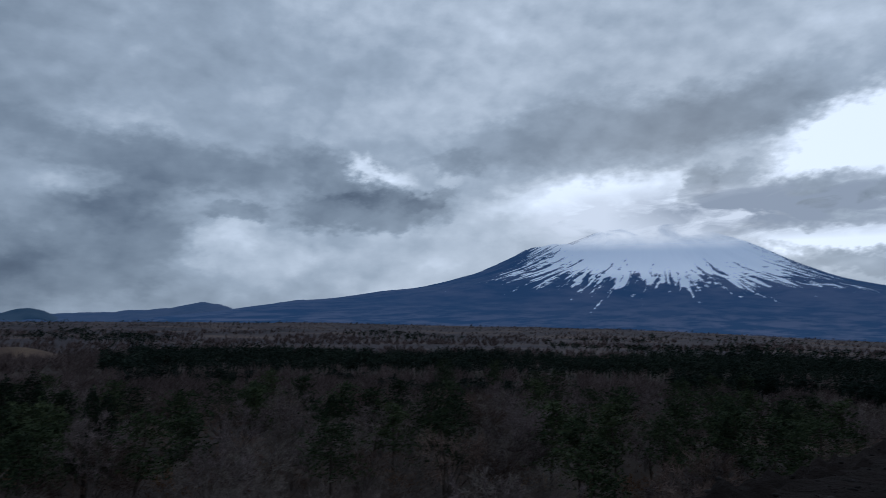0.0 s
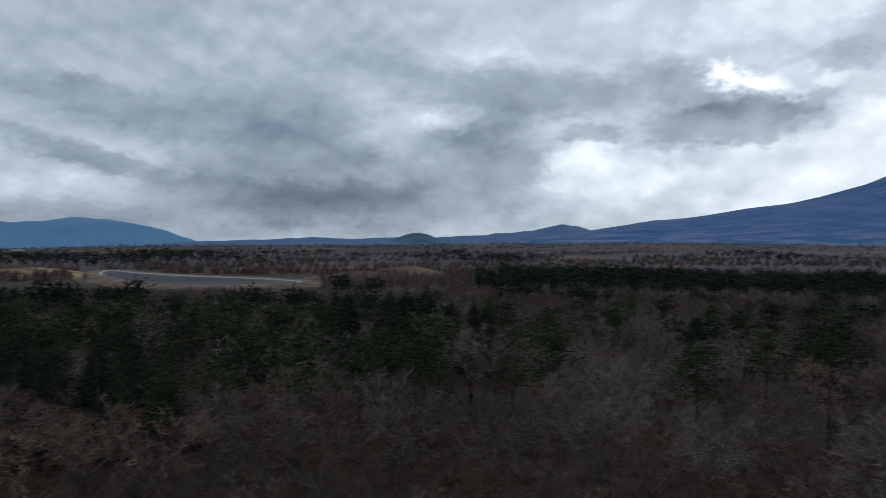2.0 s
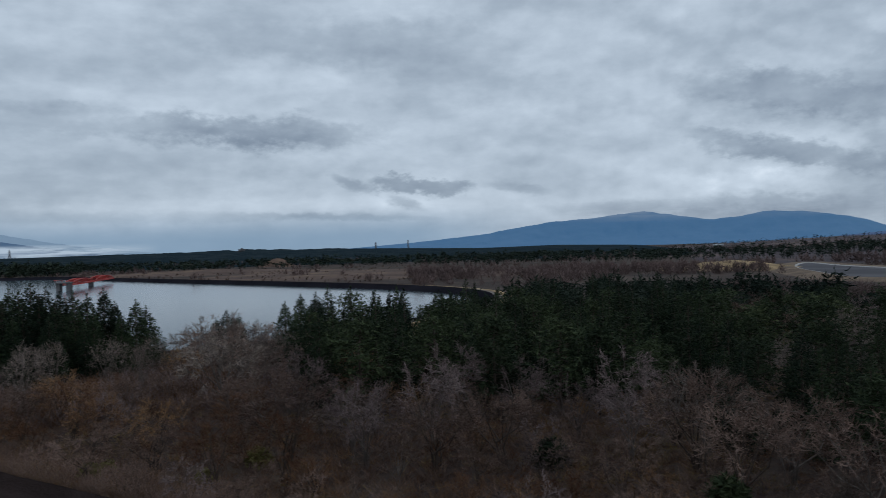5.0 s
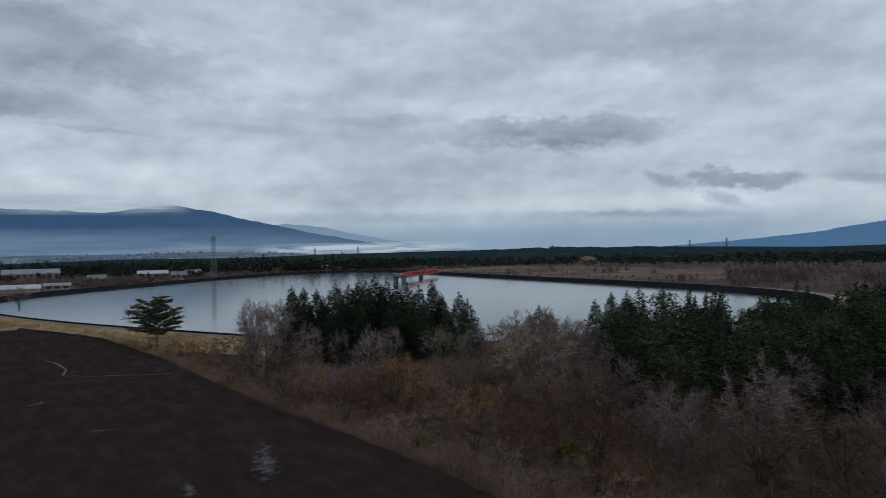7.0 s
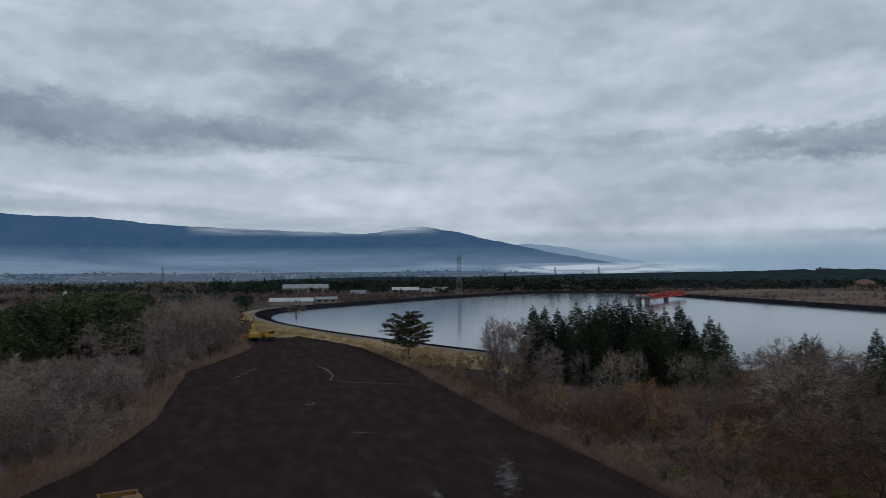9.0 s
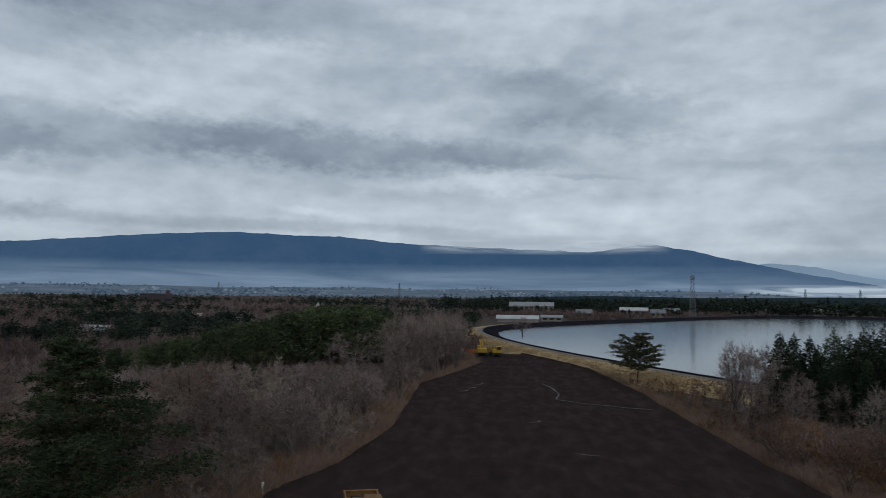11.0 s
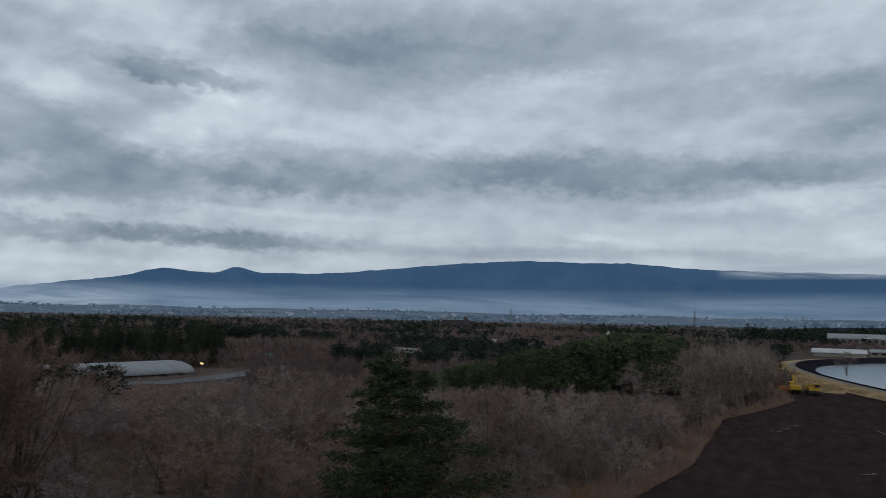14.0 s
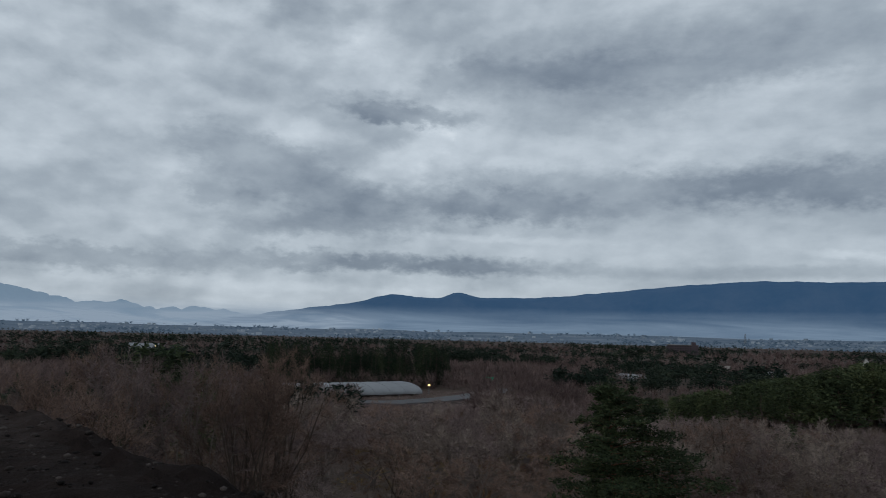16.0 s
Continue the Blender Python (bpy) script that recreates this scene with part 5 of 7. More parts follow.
# cedars by the water and in the woods
for az, r, h in ((105.8, 106, 11.8), (104.9, 107, 11.6), (103.9, 104, 11.4), (102.4, 103, 12.4), (101.4, 106, 11.8), (100.6, 104, 12.6), (100.0, 101, 12.4), (99.3, 104, 13.2), (98.4, 105, 12.4), (97.5, 103, 11.8),
                 (96.7, 106, 11.8), (95.8, 102, 11.4), (94.7, 103, 12.2), (94.0, 105, 10.3), (92.6, 101, 10.4), (91.9, 103, 9.4), (86.2, 100, 8.6), (85.3, 103, 7.6), (87.0, 101, 7.4), (105.0, 100, 9.4), (103.4, 101, 10.4),
                 (102.2, 98, 10.8), (101.0, 98, 11.2), (99.8, 97, 11.0), (98.8, 99, 11.8), (97.8, 98, 10.8), (96.6, 99, 10.4), (95.4, 98, 9.4), (93.6, 99, 9.0), (100.4, 95, 9.6), (98.2, 95, 9.2), (102.0, 95, 8.6), (96.0, 96, 8.2),
                 (81.8, 104, 9.0), (80.6, 100, 10.4), (79.4, 97, 10.6), (18.4, 96, 11.4), (21.3, 93, 10.8), (20.0, 99, 10.6), (14.6, 92, 9.8), (13.6, 88, 9.4), (24.6, 97, 10.8)):
    q = bearing(az, r)
    SPOTS.append((q.x, q.y, 3.0))
    plant("conifer", CLUMP[int(rng.integers(3))], (q.x, q.y, -0.1), rng.uniform(0, 360), h / 11.0, *CEDAR_LABEL, "conifers by the water" if az > 60 else "conifers in the brush")
grove(CEDARS, CEDAR_LABEL, "conifers of the dark wood", 100, 49, 79.5, 72, 128, 7.6, 11.6, 2.9, 11.0, "conifer")
grove(PINES, PINE_LABEL, "pines of the dark wood", 72, 45, 80, 66, 120, 6.5, 9.8, 3.2, 9.0, "pine")
grove(CEDARS + KNOLL_PINES, CEDAR_LABEL, "conifers in the brush", 16, 38, 50, 56, 80, 6.5, 9.0, 3.4, 11.0, "conifer")
grove(PINES + KNOLL_PINES, PINE_LABEL, "pines in the brush", 54, 16, 50, 60, 120, 7.2, 9.4, 5.0, 9.0, "pine")
grove(PINES + KNOLL_PINES, PINE_LABEL, "pines in the brush", 34, -46, 20, 58, 120, 8.0, 9.6, 5.0, 9.0, "pine")
grove(PINES + KNOLL_PINES, PINE_LABEL, "pines in the brush", 8, -40, -28, 70, 110, 8.5, 9.6, 5.0, 9.0, "pine")
grove(PINES + KNOLL_PINES, PINE_LABEL, "pines in the brush", 12, -44, 20, 115, 200, 8.0, 9.5, 6.0, 9.0, "pine")
# the green knoll: its crowns climb towards the field's end
made = 0
while made < 150:
    az, r = rng.uniform(133.8, 156), rng.uniform(138, 188)
    q = bearing(az, r)
    top = 16 + r * math.tan(radians(float(np.interp(az, (133.8, 135.2, 137.5, 140, 143, 147, 153, 156), (-2.9, -1.6, -0.75, -0.85, -1.6, -2.5, -3.9, -4.7)))))
    SPOTS.append((q.x, q.y, 3.4))
    plant("pine", KNOLL_PINES[int(rng.integers(3))], (q.x, q.y, -0.1), rng.uniform(0, 360), max(3.2, top * rng.uniform(0.82, 1.0)) / 9.0, *PINE_LABEL, "pines of the green knoll")
    made += 1
plant("bare_tree", BARE[0], bearing(138.2, 118, -0.1), 60, 9.4 / 6.0, "broad leafless tree with pale limbs before the green knoll", "leafless tree")
grove(SLIM, BARE_LABEL, "tall bare trees at the field's end", 44, 129.6, 135.4, 112, 182, 9.5, 12.2, 2.8, 9.0, "bare_tree", 1.0)
grove(PINES + KNOLL_PINES, PINE_LABEL, "pines in the brush", 2, 144, 147, 104, 114, 5.6, 6.4, 5.0, 9.0, "pine")
for az, r, h in ((193.6, 84, 14.6), (191.0, 88, 13.6), (189.6, 78, 11.5)):
    q = bearing(az, r)
    SPOTS.append((q.x, q.y, 5.0))
    plant("pine", KNOLL_PINES[int(rng.integers(3))], (q.x, q.y, -0.1), rng.uniform(0, 360), h / 9.0, "tall green pine among bare trees", "pine tree", "pines among the tall bare trees")
grove(CEDARS[2:], CEDAR_LABEL, "conifers behind the hall", 80, 171.0, 185, 214, 276, 9.5, 14.0, 3.0, 11.0, "conifer")
# bare trees
grove(BARE, BARE_LABEL, "bare trees of the wood", 120, -46, 22, 44, 128, 4.6, 7.6, 3.6, 6.0, "bare_tree")
grove(BARE, BARE_LABEL, "bare trees of the wood", 70, 22, 50, 44, 128, 4.6, 7.4, 3.4, 6.0, "bare_tree")
grove(RUSTY + BARE[:1], BARE_LABEL, "bare trees before the dark wood", 26, 50, 86, 50, 76, 5.0, 7.0, 4.4, 6.0, "bare_tree")
grove(SLIM, BARE_LABEL, "bare trees by the water", 10, 103.5, 109, 98, 112, 8.5, 10.0, 2.6, 9.0, "bare_tree")
grove(BARE[3:], BARE_LABEL, "bare trees before the dark wood", 7, 79, 87, 74, 92, 7.0, 8.6, 4.0, 6.0, "bare_tree")
grove(BARE, BARE_LABEL, "bare trees before the hall", 14, 178, 186, 98, 160, 7.0, 9.0, 3.0, 6.0, "bare_tree")
grove(SLIM, BARE_LABEL, "bare trees by the water", 16, 93, 108, 84, 100, 6.0, 8.2, 3.4, 9.0, "bare_tree")
grove(SLIM + RUSTY[:1], BARE_LABEL, "bare trees by the water", 10, 80, 93, 84, 106, 4.6, 6.4, 3.4, 9.0, "bare_tree")
grove(BARE + BARE[3:5], BARE_LABEL, "bare trees beside the field", 110, 129, 158, 50, 150, 4.8, 7.2, 3.2, 6.0, "bare_tree", 0.8)
grove(BARE, BARE_LABEL, "bare trees beside the field", 70, 150, 205, 48, 140, 4.4, 7.0, 3.6, 6.0, "bare_tree")
TALL = [bare_tree(15.0, M_TWIG, M_LIMB, 2, 0.24, 1.9, 0.6, 0.016, 0.15, 12), bare_tree(15.0, M_TWIG_BROWN, M_BARK, 2, 0.26, 1.9, 0.6, 0.016, 0.15, 12)]
grove(TALL, BARE_LABEL, "tall bare trees beside the heap", 24, 182.6, 212, 40, 68, 12.5, 16.0, 4.0, 15.0, "bare_tree")
grove(BARE[3:], BARE_LABEL, "bare trees beside the field", 22, 159, 174, 55, 115, 5.0, 7.0, 3.6, 6.0, "bare_tree")
grove(RUSTY, BARE_LABEL, "bare trees before the dark wood", 44, 66, 112, 46, 94, 3.4, 5.4, 3.6, 6.0, "bare_tree")
grove(THICKET, THICKET_LABEL, "bushes of the thicket", 150, -46, 64, 36, 82, 2.4, 4.2, 2.3, 4.0, "thicket_bush")
grove(THICKET, THICKET_LABEL, "bushes of the thicket", 50, 64, 112, 44, 92, 2.0, 3.6, 2.3, 4.0, "thicket_bush", 0.8)
grove(THICKET[:2] + THICKET_PALE, THICKET_LABEL, "bushes of the thicket", 70, 130, 204, 44, 84, 2.2, 3.8, 2.3, 4.0, "thicket_bush", 0.6)
grove(RUST[:3] + THICKET[1:3], SHRUB_LABEL, "shrubs below the dike", 44, 104, 118, 90, 130, 1.6, 3.4, 2.2, 3.4, "shrub", 0.6)
grove(RUST, SHRUB_LABEL, "shrubs beside the field", 130, 46, 112, 42, 100, 1.8, 3.8, 2.4, 3.0, "shrub", 0.8)
grove(RUST, SHRUB_LABEL, "shrubs beside the field", 70, 132, 205, 40, 90, 1.8, 3.4, 2.6, 3.0, "shrub", 0.8)
grove(RUST, SHRUB_LABEL, "shrubs in the brush", 70, -46, 46, 38, 80, 1.6, 3.2, 2.6, 3.0, "shrub", 0.8)


# ---- undergrowth and far woods, uncountable ----
def corners_of(me):
    v, f = np.empty(len(me.vertices) * 3, dtype=np.float32), np.empty(len(me.loops), dtype=np.int32)
    me.vertices.foreach_get("co", v)
    me.loops.foreach_get("vertex_index", f)
    return v.reshape(-1, 3), f.reshape(-1, 3)


def strewn(name, template, places, sizes, material, label, category, flat=1.0):
    """Many small growths in one mesh."""
    v, f = template
    v, f = np.asarray(v, float), np.asarray(f, int)
    places, sizes = np.asarray(places, float), np.asarray(sizes, float)
    n = len(places)
    th = rng.uniform(0, 2 * np.pi, n)
    c, s = np.cos(th), np.sin(th)
    jit = rng.uniform(0.75, 1.3, (n, 1))
    x = (v[None, :, 0] * c[:, None] - v[None, :, 1] * s[:, None]) * sizes[:, None] * jit
    y = (v[None, :, 0] * s[:, None] + v[None, :, 1] * c[:, None]) * sizes[:, None] * jit
    z = np.repeat(v[None, :, 2], n, 0) * sizes[:, None] * rng.uniform(0.85, 1.15, (n, 1)) * flat
    allv = np.stack([x + places[:, :1], y + places[:, 1:2], z + places[:, 2:3]], 2).reshape(-1, 3)
    allf = (f[None] + (np.arange(n) * len(v))[:, None, None]).reshape(-1, 3)
    return tagged(new(name, tri_mesh(name, allv, allf, material)), label, category, kind="stuff")


# the bare trees farther in, too close together to count
for choice, spots in STAND.items():
    for part_name, me in BARE[choice]:
        strewn(f"stand_of_bare_{part_name}s", corners_of(me), [(x, y, -0.1) for x, y, k in spots], [k for x, y, k in spots], me.materials[0], "leafless grey-brown trees standing close together", "woods")


def spray(n, wide, high, width, upright=0.4):
    """Blades that rise from one root."""
    m = Mass()
    d = np.stack([rng.normal(0, wide, n), rng.normal(0, wide, n), rng.uniform(upright, 1.0, n) * high], 1)
    b = rng.normal(0, wide * 0.35, (n, 3)) * np.array([1, 1, 0])
    m.twigs(b, b + d, width)
    return np.vstack(m.v), np.vstack(m.f)


def far_bush(n=20, width=0.085):
    """A rounded crown of twigs seen from far."""
    m = Mass()
    d = rng.normal(size=(n, 3))
    d[:, 2] = np.abs(d[:, 2]) + 0.2
    d /= np.linalg.norm(d, axis=1, keepdims=True)
    b = rng.normal(0, 0.11, (n, 3)) * np.array([1, 1, 0]) + np.array([0, 0, 1]) * rng.uniform(0.0, 0.55, (n, 1))
    d = d + np.array([0, 0, 0.35])
    m.twigs(b, b + d * np.array([0.36, 0.36, 0.34]) * rng.uniform(0.7, 1.1, (n, 1)), width)
    return np.vstack(m.v), np.vstack(m.f)


def far_pine(n=24, width=0.12):
    """An uneven dark crown of broad sprays on a short stem, seen from far."""
    m = Mass()
    d = rng.normal(size=(n, 3))
    d /= np.linalg.norm(d, axis=1, keepdims=True)
    c = d * np.array([0.30, 0.30, 0.30]) * rng.uniform(0.35, 1.0, (n, 1)) + np.array([0, 0, 0.60])
    c[: n // 4] *= np.array([0.6, 0.6, 0.75])
    m.tufts(c[::2], width, 0.0, 2)
    m.bar((0, 0, -0.05), (0, 0, 0.6), 0.02, 0.012, 3)
    return np.vstack(m.v), np.vstack(m.f)


def patch(x, y, scale, seed):
    return noise.fractal(Vector((x * scale + seed, y * scale, seed)), 0.8, 2.0, 3)


def places_in(n, az0, az1, r0, r1, ok, z=0.0):
    out = []
    az, rr = rng.uniform(az0, az1, n), np.sqrt(rng.uniform(r0 * r0, r1 * r1, n))
    for a, r in zip(az, rr):
        p = bearing(a, r)
        if ok(a, r, p.x, p.y):
            out.append((p.x, p.y, z))
    return out


near_ok = lambda a, r, x, y: not blocked(x, y, 0.6) and not (168.8 < a < 178 and r > 145)
for stuff_name, mat, count, size, words in (("brush_rust", M_TWIG_RUST, 6500, (0.6, 1.4), "rust-brown dead undergrowth and bracken"), ("brush_grey", M_TWIG, 5000, (0.7, 1.6), "grey-purple leafless undergrowth"), ("brush_pale", M_TWIG_PALE, 2000, (0.7, 1.6), "pale dry stalks in the undergrowth")):
    spots = places_in(count, -48, 208, 34, 180, near_ok)
    strewn(stuff_name, spray(18, 0.42, 1.0, 0.010), spots, rng.uniform(*size, len(spots)), mat, words, "undergrowth")
spots = places_in(6000, 163, 183, 100, 205, lambda a, r, x, y: not 158 < r < 200 or rng.uniform() < 0.8)
strewn("brush_low", spray(18, 0.5, 0.8, 0.018), spots, [rng.uniform(0.5, 1.0) * max(0.9, min(2.6, 15.2 - 0.086 * math.hypot(x, y))) for x, y, z in spots], M_TWIG, "low grey-brown brush beside the road", "undergrowth")
grass_ok = lambda a, r, x, y: 9 < edge_distance(x, y, SHORE) < 27 and not inside(x, y, SHORE) and not inside(x, y, FIELD)
spots = [(x, y, 1.5 - 0.08 * max(0.0, edge_distance(x, y, SHORE) - 11)) for x, y, z in places_in(30000, 100, 131, 120, 290, grass_ok)]
strewn("bank_grass", spray(9, 0.35, 0.8, 0.03), spots, rng.uniform(0.5, 1.2, len(spots)), M_DRYGRASS, "tall dry straw grass on the bank", "grass")

spots = [(x, y, 0.2) for x, y, z in places_in(420, 83, 91, 118, 152, lambda a, r, x, y: inside(x, y, SHORE) and patch(x, y, 0.06, 5) > 0.05)]
strewn("reeds", spray(14, 0.55, 0.45, 0.018, 0.1), spots, rng.uniform(0.8, 1.8, len(spots)), M_TWIG_BROWN, "dead brown reeds and branches lying in the shallows", "reeds")

# the dense low cover on the near ground
close_ok = lambda a, r, x, y: not (inside(x, y, LIP) or edge_distance(x, y, LIP) < 18 or inside(x, y, FIELD) or edge_distance(x, y, FIELD) < 0.8)
for stuff_name, mat, count, words in (("cover_rust", M_TWIG_RUST, 4000, "dense rust-brown bracken on the near ground"), ("cover_grey", M_TWIG, 2600, "dense grey-brown twigs on the near ground"), ("cover_pale", M_TWIG_PALE, 700, "pale dry stalks on the near ground")):
    spots = places_in(count, -48, 205, 27, 66, close_ok)
    strewn(stuff_name, spray(28, 0.5, 0.9, 0.008, 0.15), spots, rng.uniform(0.7, 1.5, len(spots)), mat, words, "undergrowth")
shore_side = lambda a, r, x, y: near_ok(a, r, x, y) and patch(x, y, 0.05, 31) > -0.35
for stuff_name, mat, count, size, words in (("slope_brush", M_TWIG_BROWN, 2600, (0.9, 2.0), "brown leafless brush before the dark wood"), ("slope_grass", M_OCHRE, 1500, (0.5, 1.1), "ochre dead grass before the dark wood"), ("slope_bracken", M_TWIG_RUST, 1400, (0.7, 1.5), "rust-brown bracken before the dark wood")):
    spots = places_in(count, 46, 114, 40, 98, shore_side)
    strewn(stuff_name, spray(18, 0.5, 0.9, 0.016, 0.2), spots, rng.uniform(*size, len(spots)), mat, words, "undergrowth")
# brush and dead grass right up to the edge of the black soil
for stuff_name, mat, count, size, words in (("edge_brush", M_TWIG_BROWN, 3600, (0.7, 1.7), "grey brush along the edge of the field"), ("edge_bracken", M_TWIG_RUST, 1500, (0.5, 1.3), "rust-brown bracken along the edge of the field"), ("edge_grass", M_OCHRE, 2200, (0.4, 0.9), "ochre dead grass along the edge of the field")):
    spots = []
    for _ in range(count):
        s, left = rng.uniform(0.03, 0.97), rng.uniform() < 0.5
        (ax, ay), (bx, by) = along(FIELD_L, s), along(FIELD_R, s)
        d = math.hypot(bx - ax, by - ay)
        k = rng.uniform(0.1, 1.0) ** 1.4 * 5.0
        x, y = (ax - (bx - ax) / d * k, ay - (by - ay) / d * k) if left else (bx + (bx - ax) / d * k, by + (by - ay) / d * k)
        if not (inside(x, y, LIP) or edge_distance(x, y, LIP) < 19 or inside(x, y, DIKE) or inside(x, y, FIELD)):
            spots.append((x, y, 0.0))
    strewn(stuff_name, spray(24, 0.42, 1.0, 0.011), spots, rng.uniform(*size, len(spots)), mat, words, "undergrowth")
spots = places_in(16000, 20, 205, 36, 150, lambda a, r, x, y: near_ok(a, r, x, y) and noise.fractal(Vector((x * 0.05, y * 0.05, 3.0)), 0.8, 2.0, 3) > 0.12)
strewn("ochre_grass", spray(14, 0.45, 0.9, 0.02), spots, rng.uniform(0.5, 1.2, len(spots)), M_OCHRE, "ochre dead grass between the shrubs", "grass")

bank_ok = lambda a, r, x, y: not inside(x, y, offset_line(SHORE, 7)) and not inside(x, y, FIELD) and edge_distance(x, y, FIELD) > 2
for stuff_name, mat, words in (("bank_brush", M_TWIG, "grey leafless brush on the reservoir bank"), ("bank_bracken", M_TWIG_RUST, "rust-brown bracken on the reservoir bank")):
    spots = places_in(2600, 76, 106, 76, 112, bank_ok)
    strewn(stuff_name, spray(18, 0.42, 1.0, 0.02), [(x, y, 0.2) for x, y, z in spots], rng.uniform(1.2, 2.8, len(spots)), mat, words, "undergrowth")

POND = [(-338, 372), (-262, 318), (-160, 300), (-146, 262), (-190, 232), (-214, 252), (-280, 300)]


def far_kind(a, r, x, y):
    """What grows there: 0 nothing, 1 conifers, 2 bare woods."""
    if blocked(x, y, 3) or inside(x, y, offset_line(SHORE, 16)) or inside(x, y, POND) or edge_distance(x, y, POND) < 14:
        return 0
    if 133.5 < a < 157 and 118 < r < 196:
        return 0
    if 168.8 < a < 178.0 and r < 212 or 178 <= a < 183 and 172 < r < 212:
        return 0
    if a < 12 + 7 * patch(x, y, 0.010, 15):
        if r < 250:
            return 1 if patch(x, y, 0.02, 3) > 0.3 else 2
        if r < 400 + 90 * patch(x, y, 0.012, 3):
            return 1
        return 1 if patch(x, y, 0.005, 6) > 0.36 else (2 if patch(x, y, 0.007, 2) > -0.15 else 0)
    if a < 40:
        if r < 230:
            return 1 if patch(x, y, 0.02, 3) > 0.25 else 2
        if r < 640:
            return 2 if (patch(x, y, 0.014, 5) > -0.22 if a < 27 else r > 430) else 0
        return 1 if patch(x, y, 0.004, 9) > 0.05 else (2 if patch(x, y, 0.007, 2) > -0.1 else 0)
    if a < 72:
        if 200 < r < 560:
            return 2 if patch(x, y, 0.008, 5) > 0.0 else 0
        return 1 if (r < 1000 and patch(x, y, 0.006, 4) > -0.2) or patch(x, y, 0.004, 9) > 0.0 else 2
    if a < 96:
        if r < 640 + 60 * patch(x, y, 0.006, 1):
            return 2 if patch(x, y, 0.02, 8) > 0.42 else 0
        return 1 if patch(x, y, 0.005, 9) > -0.3 else 2
    if a < 128:
        if r < 600:
            return 2 if patch(x, y, 0.015, 2) > 0.0 and r > 440 else 0
        return 1 if patch(x, y, 0.005, 9) > -0.35 else 2
    if r < 480:
        return 1 if patch(x, y, 0.012, 7) > 0.22 else 2
    if r < 1000:
        return 1 if patch(x, y, 0.007, 7) > 0.0 else 2
    return 1 if patch(x, y, 0.0035, 7) > -0.10 else 2


def woods(n, r0, r1, h0, h1, tag, fir, bush):
    firs, bushes = [], []
    az, rr = rng.uniform(-48, 208, n), np.sqrt(rng.uniform(r0 * r0, r1 * r1, n))
    for a, r in zip(az, rr):
        p = bearing(a, r)
        k = far_kind(a, r, p.x, p.y)
        if a < 13 and 250 < r < 430 and k == 1:
            continue
        if k == 1:
            firs.append((p.x, p.y, -0.4 + apron_height(a, r)))
        elif k == 2:
            bushes.append((p.x, p.y, -0.4 + apron_height(a, r)))
    if firs:
        strewn(f"{tag}_conifer_wood", fir, firs, [rng.uniform(0.8 * h0, h1) * (1 + 0.45 * patch(p[0], p[1], 0.012, 1)) for p in firs], M_FARWOOD, "dark green conifer woods on the plain", "woods")
    if bushes:
        strewn(f"{tag}_bare_wood", bush, bushes, rng.uniform(h0 * 0.75, h1 * 0.75, len(bushes)), M_FARBARE, "purple-brown leafless woods on the plain", "woods")


woods(4200, 128, 230, 6.5, 9.0, "near", far_pine(150, 0.085), far_bush(84, 0.013))
woods(9000, 230, 460, 7.0, 10.0, "middle", far_pine(96, 0.105), far_bush(42, 0.024))
woods(12500, 460, 1100, 6, 9.5, "farther", far_pine(26, 0.19), far_bush(18, 0.07))
woods(9500, 1100, 2300, 4.5, 7.5, "distant", far_pine(14, 0.26), far_bush(12, 0.10))
spots = places_in(3600, -48, 17, 250, 430, lambda a, r, x, y: far_kind(a, r, x, y) == 1)
strewn("band_conifer_wood", far_pine(72, 0.085), spots, [rng.uniform(5.0, 9.6) * (1 + 0.4 * patch(p[0], p[1], 0.02, 9)) for p in spots], M_FARWOOD, "dark belt of conifers across the plain", "woods")
spots = places_in(1700, 96, 131, 600, 860, lambda a, r, x, y: far_kind(a, r, x, y) == 1)
strewn("shore_conifer_wood", far_pine(28, 0.19), spots, [rng.uniform(7.5, 13.0) * (1 + 0.5 * patch(p[0], p[1], 0.012, 1)) for p in spots], M_FARWOOD, "dark conifer belt behind the reservoir", "woods")
spots = places_in(900, 96, 131, 470, 600, lambda a, r, x, y: not inside(x, y, offset_line(SHORE, 14)) and patch(x, y, 0.02, 6) > -0.1)
strewn("shore_bare_wood", far_bush(40, 0.04), spots, rng.uniform(3, 6.5, len(spots)), M_FARBARE, "leafless scrub behind the reservoir", "woods")

spots = places_in(150, 112, 127.5, 520, 596, lambda a, r, x, y: not inside(x, y, offset_line(SHORE, 20)) and patch(x, y, 0.03, 2) > -0.05)
strewn("shed_conifer_wood", far_pine(40, 0.16), spots, rng.uniform(5.0, 9.0, len(spots)), M_FARWOOD, "dark conifers round the sheds", "woods")
spots = places_in(5200, -48, 40, 560, 2000, lambda a, r, x, y: patch(x, y, 0.006, 11) > -0.2 and not inside(x, y, POND))
strewn("plain_bare_wood", far_bush(14, 0.085), [(x, y, apron_height(math.degrees(math.atan2(-x, y)), math.hypot(x, y)) - 0.4) for x, y, z in spots], [rng.uniform(2.2, 4.6) for p in spots], M_FARBARE, "purple-brown scrub on the plain below the volcano", "woods")
spots = places_in(420, -48, 40, 600, 2000, lambda a, r, x, y: patch(x, y, 0.008, 4) > 0.1 and not inside(x, y, POND))
